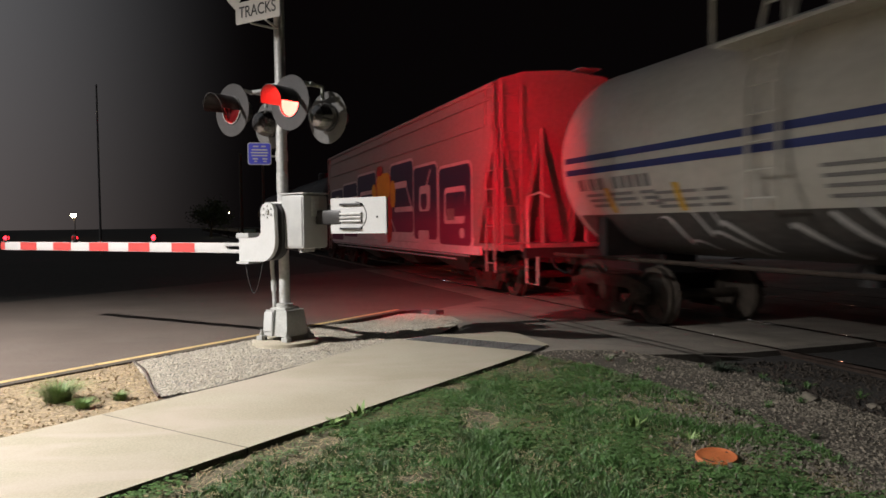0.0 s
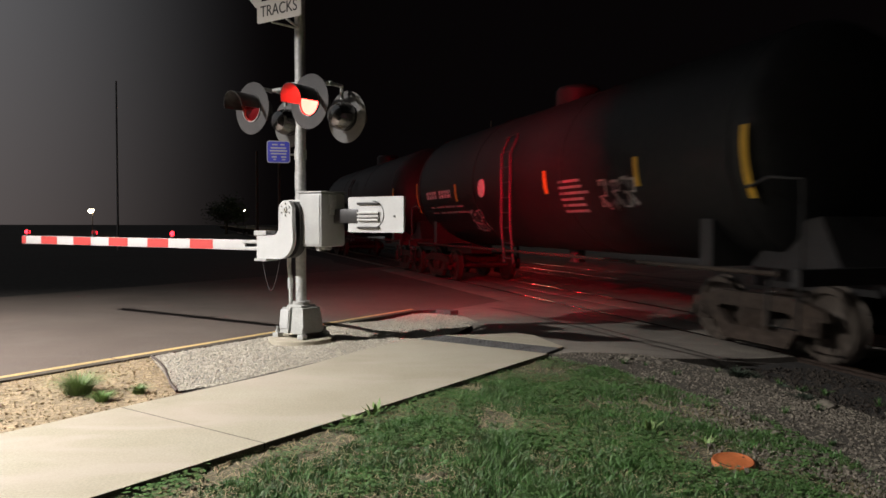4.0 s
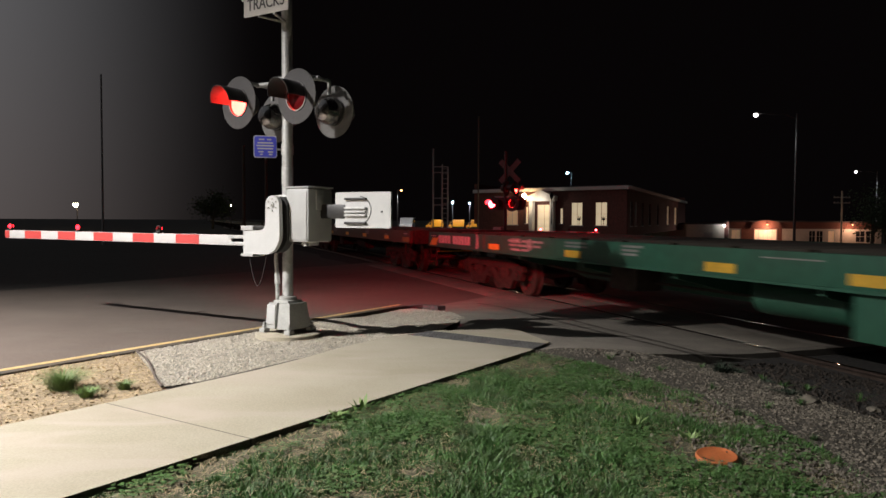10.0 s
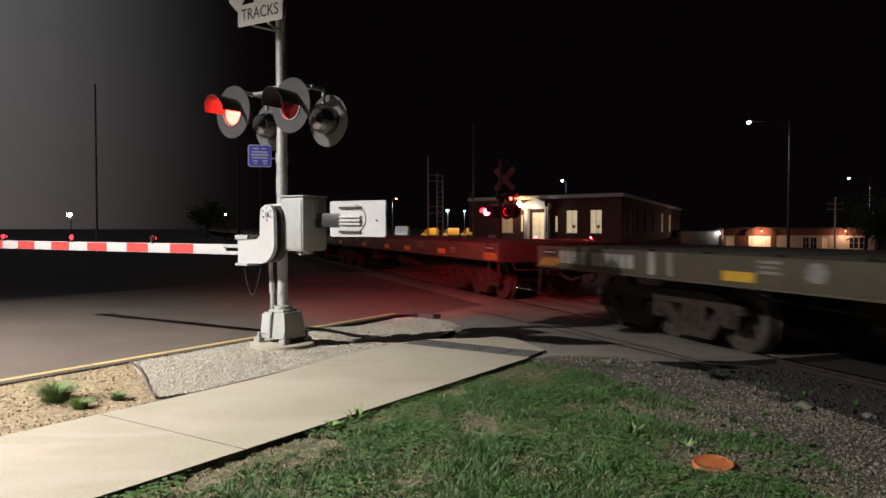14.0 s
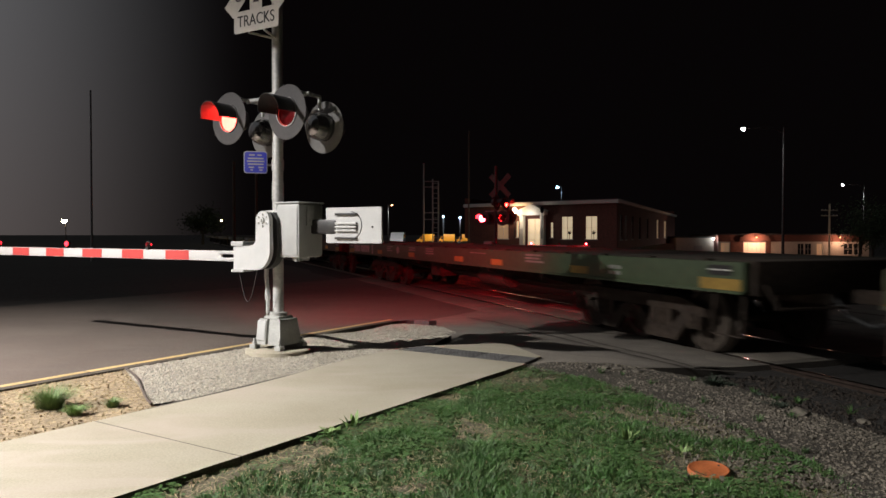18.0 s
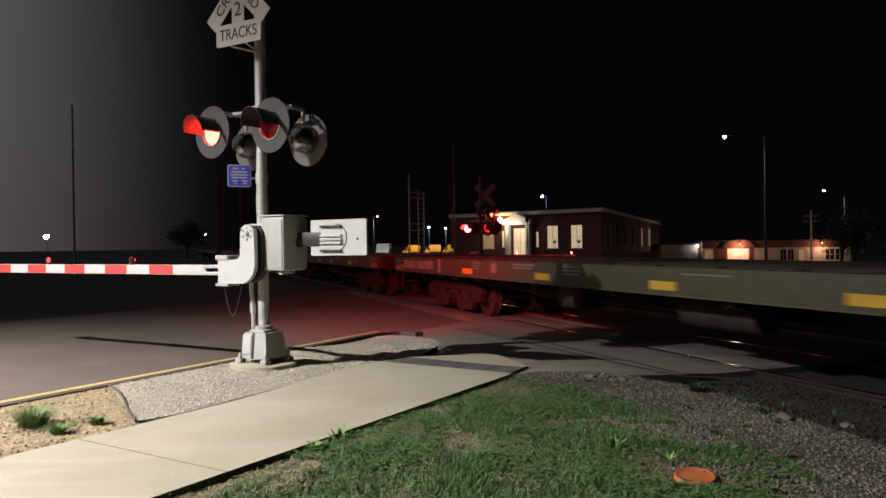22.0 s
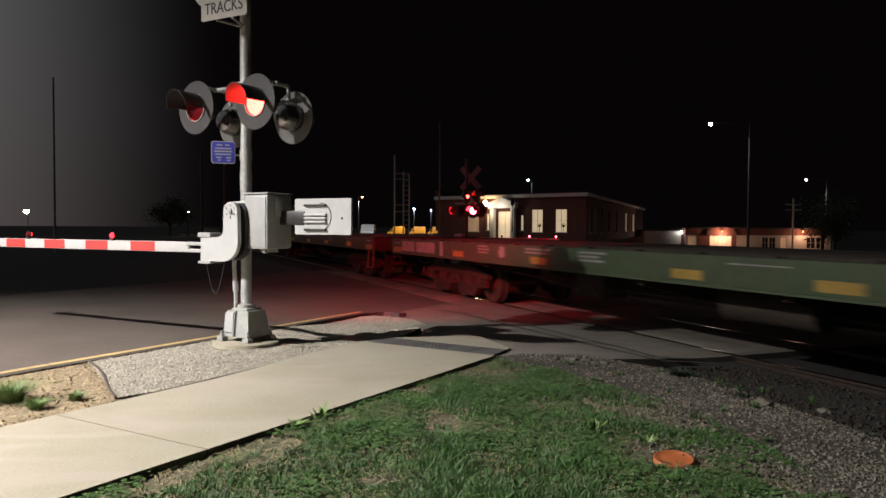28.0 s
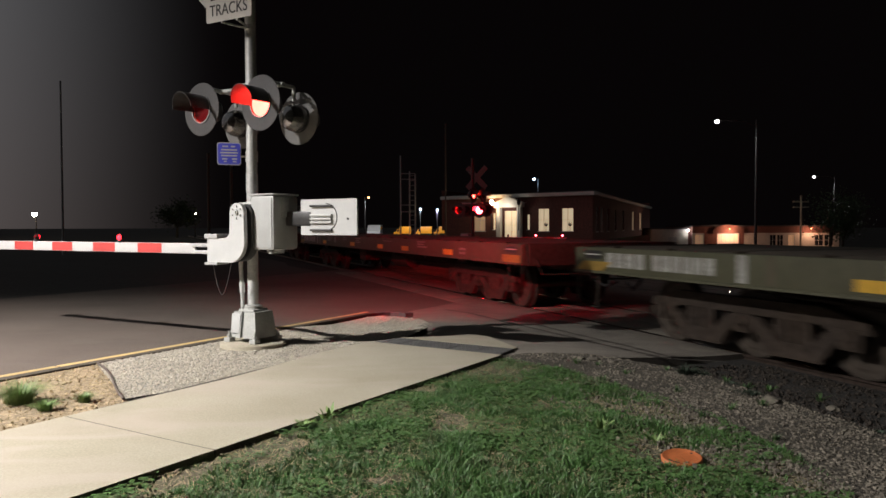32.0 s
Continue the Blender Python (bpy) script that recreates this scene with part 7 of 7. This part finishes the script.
# orange cap in the grass
cap = thing("cleanout_cap", pose(1.645, 4.36, -0.050, 5, -4, 20), "round orange plastic cleanout lid with a dark slot in the lawn", "pipe cap")
bm = lathe(blank(), [(0.0001, 0.046), (0.055, 0.045), (0.104, 0.046), (0.110, 0.050), (0.117, 0.049), (0.122, 0.040), (0.122, -0.03), (0.0001, -0.03)], I4, seg=40)
part("cap_disc", bm, TERRA, cap)
part("lid_slot", box(blank(), -0.004, 0.004, -0.042, 0.042, 0.0455, 0.0475, pose(-0.085, -0.028, 0, 0, 0, 18)), BLACK, cap, "dark slot in the lid")
part("lid_hole", tube(blank(), (0.085, 0.012, 0.0440), (0.085, 0.012, 0.0472), 0.008, seg=8), BLACK, cap)
bm = lathe(blank(), [(0.128, -0.03), (0.128, 0.012), (0.138, 0.010), (0.14, -0.03)], I4, seg=32)
part("pipe_rim", bm, BLACK, cap, "dark pipe rim")


def tuft(x, y, z, h, n, seed, name, label, mat, wide=0.010, spread=0.6):
    rnd = random.Random(seed)
    bm = blank()
    for _ in range(n):
        a, lean, hh = rnd.uniform(0, 6.283), rnd.uniform(0.15, spread), h * rnd.uniform(0.5, 1.0)
        c, s = math.cos(a), math.sin(a)
        r0 = rnd.uniform(0, h * 0.5)
        prev = None
        for k in range(4):
            f = k / 3
            r = r0 + lean * hh * f * f + 0.1 * hh * f
            w = wide * (1 - f * f * 0.92) * (0.6 + 1.2 * f if wide > 0.012 else 1)
            p = Vector((c * r, s * r, hh * (f - 0.25 * lean * f * f)))
            o = Vector((-s, c, 0)) * w
            pair = (bm.verts.new(p - o), bm.verts.new(p + o))
            if prev:
                bm.faces.new((prev[0], prev[1], pair[1], pair[0]))
            prev = pair
    return solid(name, bm, mat, label, "plant", pose(x, y, z), "weeds", "stuff" if n > 300 else "")


tuft(-3.14, 6.03, -0.02, 0.21, 900, 1, "grass_tuft", "thick green grass tuft in the mulch", WEED, 0.002, 1.5)
tuft(-2.82, 5.78, -0.02, 0.10, 320, 2, "grass_tuft", "low green tuft in the mulch", WEED, 0.003, 1.5)
tuft(-2.64, 6.05, -0.02, 0.09, 220, 3, "grass_tuft", "low green tuft in the mulch", WEED, 0.004, 1.2)
tuft(-3.55, 5.55, -0.02, 0.08, 50, 4, "grass_tuft", "low green tuft in the mulch", WEED, 0.004, 1.2)
tuft(-0.60, 5.43, -0.03, 0.12, 9, 5, "broad_weed", "broad-leaved weed beside the pavement", WEED, 0.016, 0.8)
tuft(-0.75, 5.18, -0.03, 0.08, 60, 6, "clover_tuft", "low clover beside the pavement", WEED, 0.010, 1.2)
tuft(1.33, 5.05, -0.05, 0.12, 16, 7, "broad_weed", "broad-leaved weed in the lawn", WEED, 0.014, 0.9)
tuft(1.62, 4.75, -0.05, 0.09, 24, 8, "broad_weed", "low weed near the cap", WEED, 0.012, 1.0)
tuft(1.45, 7.15, -0.05, 0.09, 60, 9, "grass_tuft", "grass tuft among the stones", GRASS, 0.004, 1.0)
tuft(2.62, 6.85, -0.03, 0.13, 130, 10, "grass_tuft", "dark weed at the asphalt edge", DARKWEED, 0.006, 1.6)
tuft(2.95, 6.35, -0.06, 0.08, 50, 11, "grass_tuft", "dark weed at the asphalt edge", GRASS, 0.005, 1.3)
for k, (x, y) in enumerate([(1.9, 7.35), (2.05, 6.9), (1.75, 6.6), (2.25, 6.1), (1.95, 5.7), (2.15, 5.3), (2.45, 5.5), (1.98, 4.9), (2.4, 4.7), (2.1, 4.3), (2.75, 5.6), (1.7, 7.45), (2.5, 7.05), (2.85, 6.5), (3.05, 6.1), (3.3, 5.75)]):
    tuft(x, y, -0.015, 0.05 + 0.01 * (k % 4), 26 + 6 * (k % 3), 50 + k, "grass_tuft", "thin grass tuft among crushed stone", GRASS, 0.003, 1.3)
weed_rnd = random.Random(77)
for k in range(40):
    f = weed_rnd.random()
    x, y = 2.70 + 0.62 * f + weed_rnd.gauss(0.05, 0.12), 7.05 - 2.4 * f + weed_rnd.gauss(0, 0.09)
    tuft(x, y, -0.03 if x < 2.74 + 0.22 * (7.0 - y) else -0.20, weed_rnd.uniform(0.035, 0.085), weed_rnd.randint(60, 120), 80 + k, "low_weed", "low dark weed along the asphalt edge", DARKWEED, weed_rnd.uniform(0.003, 0.006), 2.0)
for k in range(10):
    s = -1.2 + 0.5 * k
    x, y = walk_edge(s, 0)
    tuft(x + 0.05, y - 0.03, -0.055, 0.055, 18, 20 + k, "grass_tuft", "small grass tuft against the pavement edge", GRASS, 0.003, 1.1)


# ---- what moves ----
def run(t):
    """How far the train has come."""
    return 6.45 * t + 0.0135 * t * t


def motions():
    for w, q in wagons:
        walk(w, [(t, track_pose(q + run(t))) for t in (0, 4, 8, 12, 16, 20, 24, 28, 32)])
    # wheels roll while they are near; beyond that they only travel
    for o, at, r, q in wheelsets:
        rows, t = [], 0.0
        while t < 31.999:
            s = q + run(t)
            near = -30 < s < 4
            rolled = min(max(s, -25.0), 3.0) + 25.0
            rows.append((t, at @ pose(0, 0, 0, 0, math.degrees(rolled / r) % 360, 0)))
            t += 0.0667 if near else 0.5
            t = round(round(t * 30) / 30, 4)
        if q + run(0) >= 3 or q + run(32) <= -25:
            continue
        last = rows[-1][1]
        walk(o, rows + [(32.0, last)])
    # lamps flash in turn
    half = 0.657
    for o, at, phase in flashers:
        rows = [(0.0, at if phase == 0 else at @ pose(0, 0, 0, 0, 0, 180))]
        k = 1
        lit = phase == 0
        while half * k < 32:
            t = half * k
            a0, a1 = (0, 180) if lit else (180, 360)
            s, n = t - 0.05, round(t)
            if s - 0.034 < n < s + 0.134:      # keep the turn clear of the whole second
                s = n - 0.134 if t <= n else n + 0.034
            for j, f in enumerate((0, 1 / 3, 2 / 3, 1)):
                rows.append((s + j / 30, at @ pose(0, 0, 0, 0, 0, a0 + (a1 - a0) * f)))
            lit = not lit
            k += 1
        rows.append((32.0, at if lit else at @ pose(0, 0, 0, 0, 0, 180)))
        walk(o, rows)


motions()
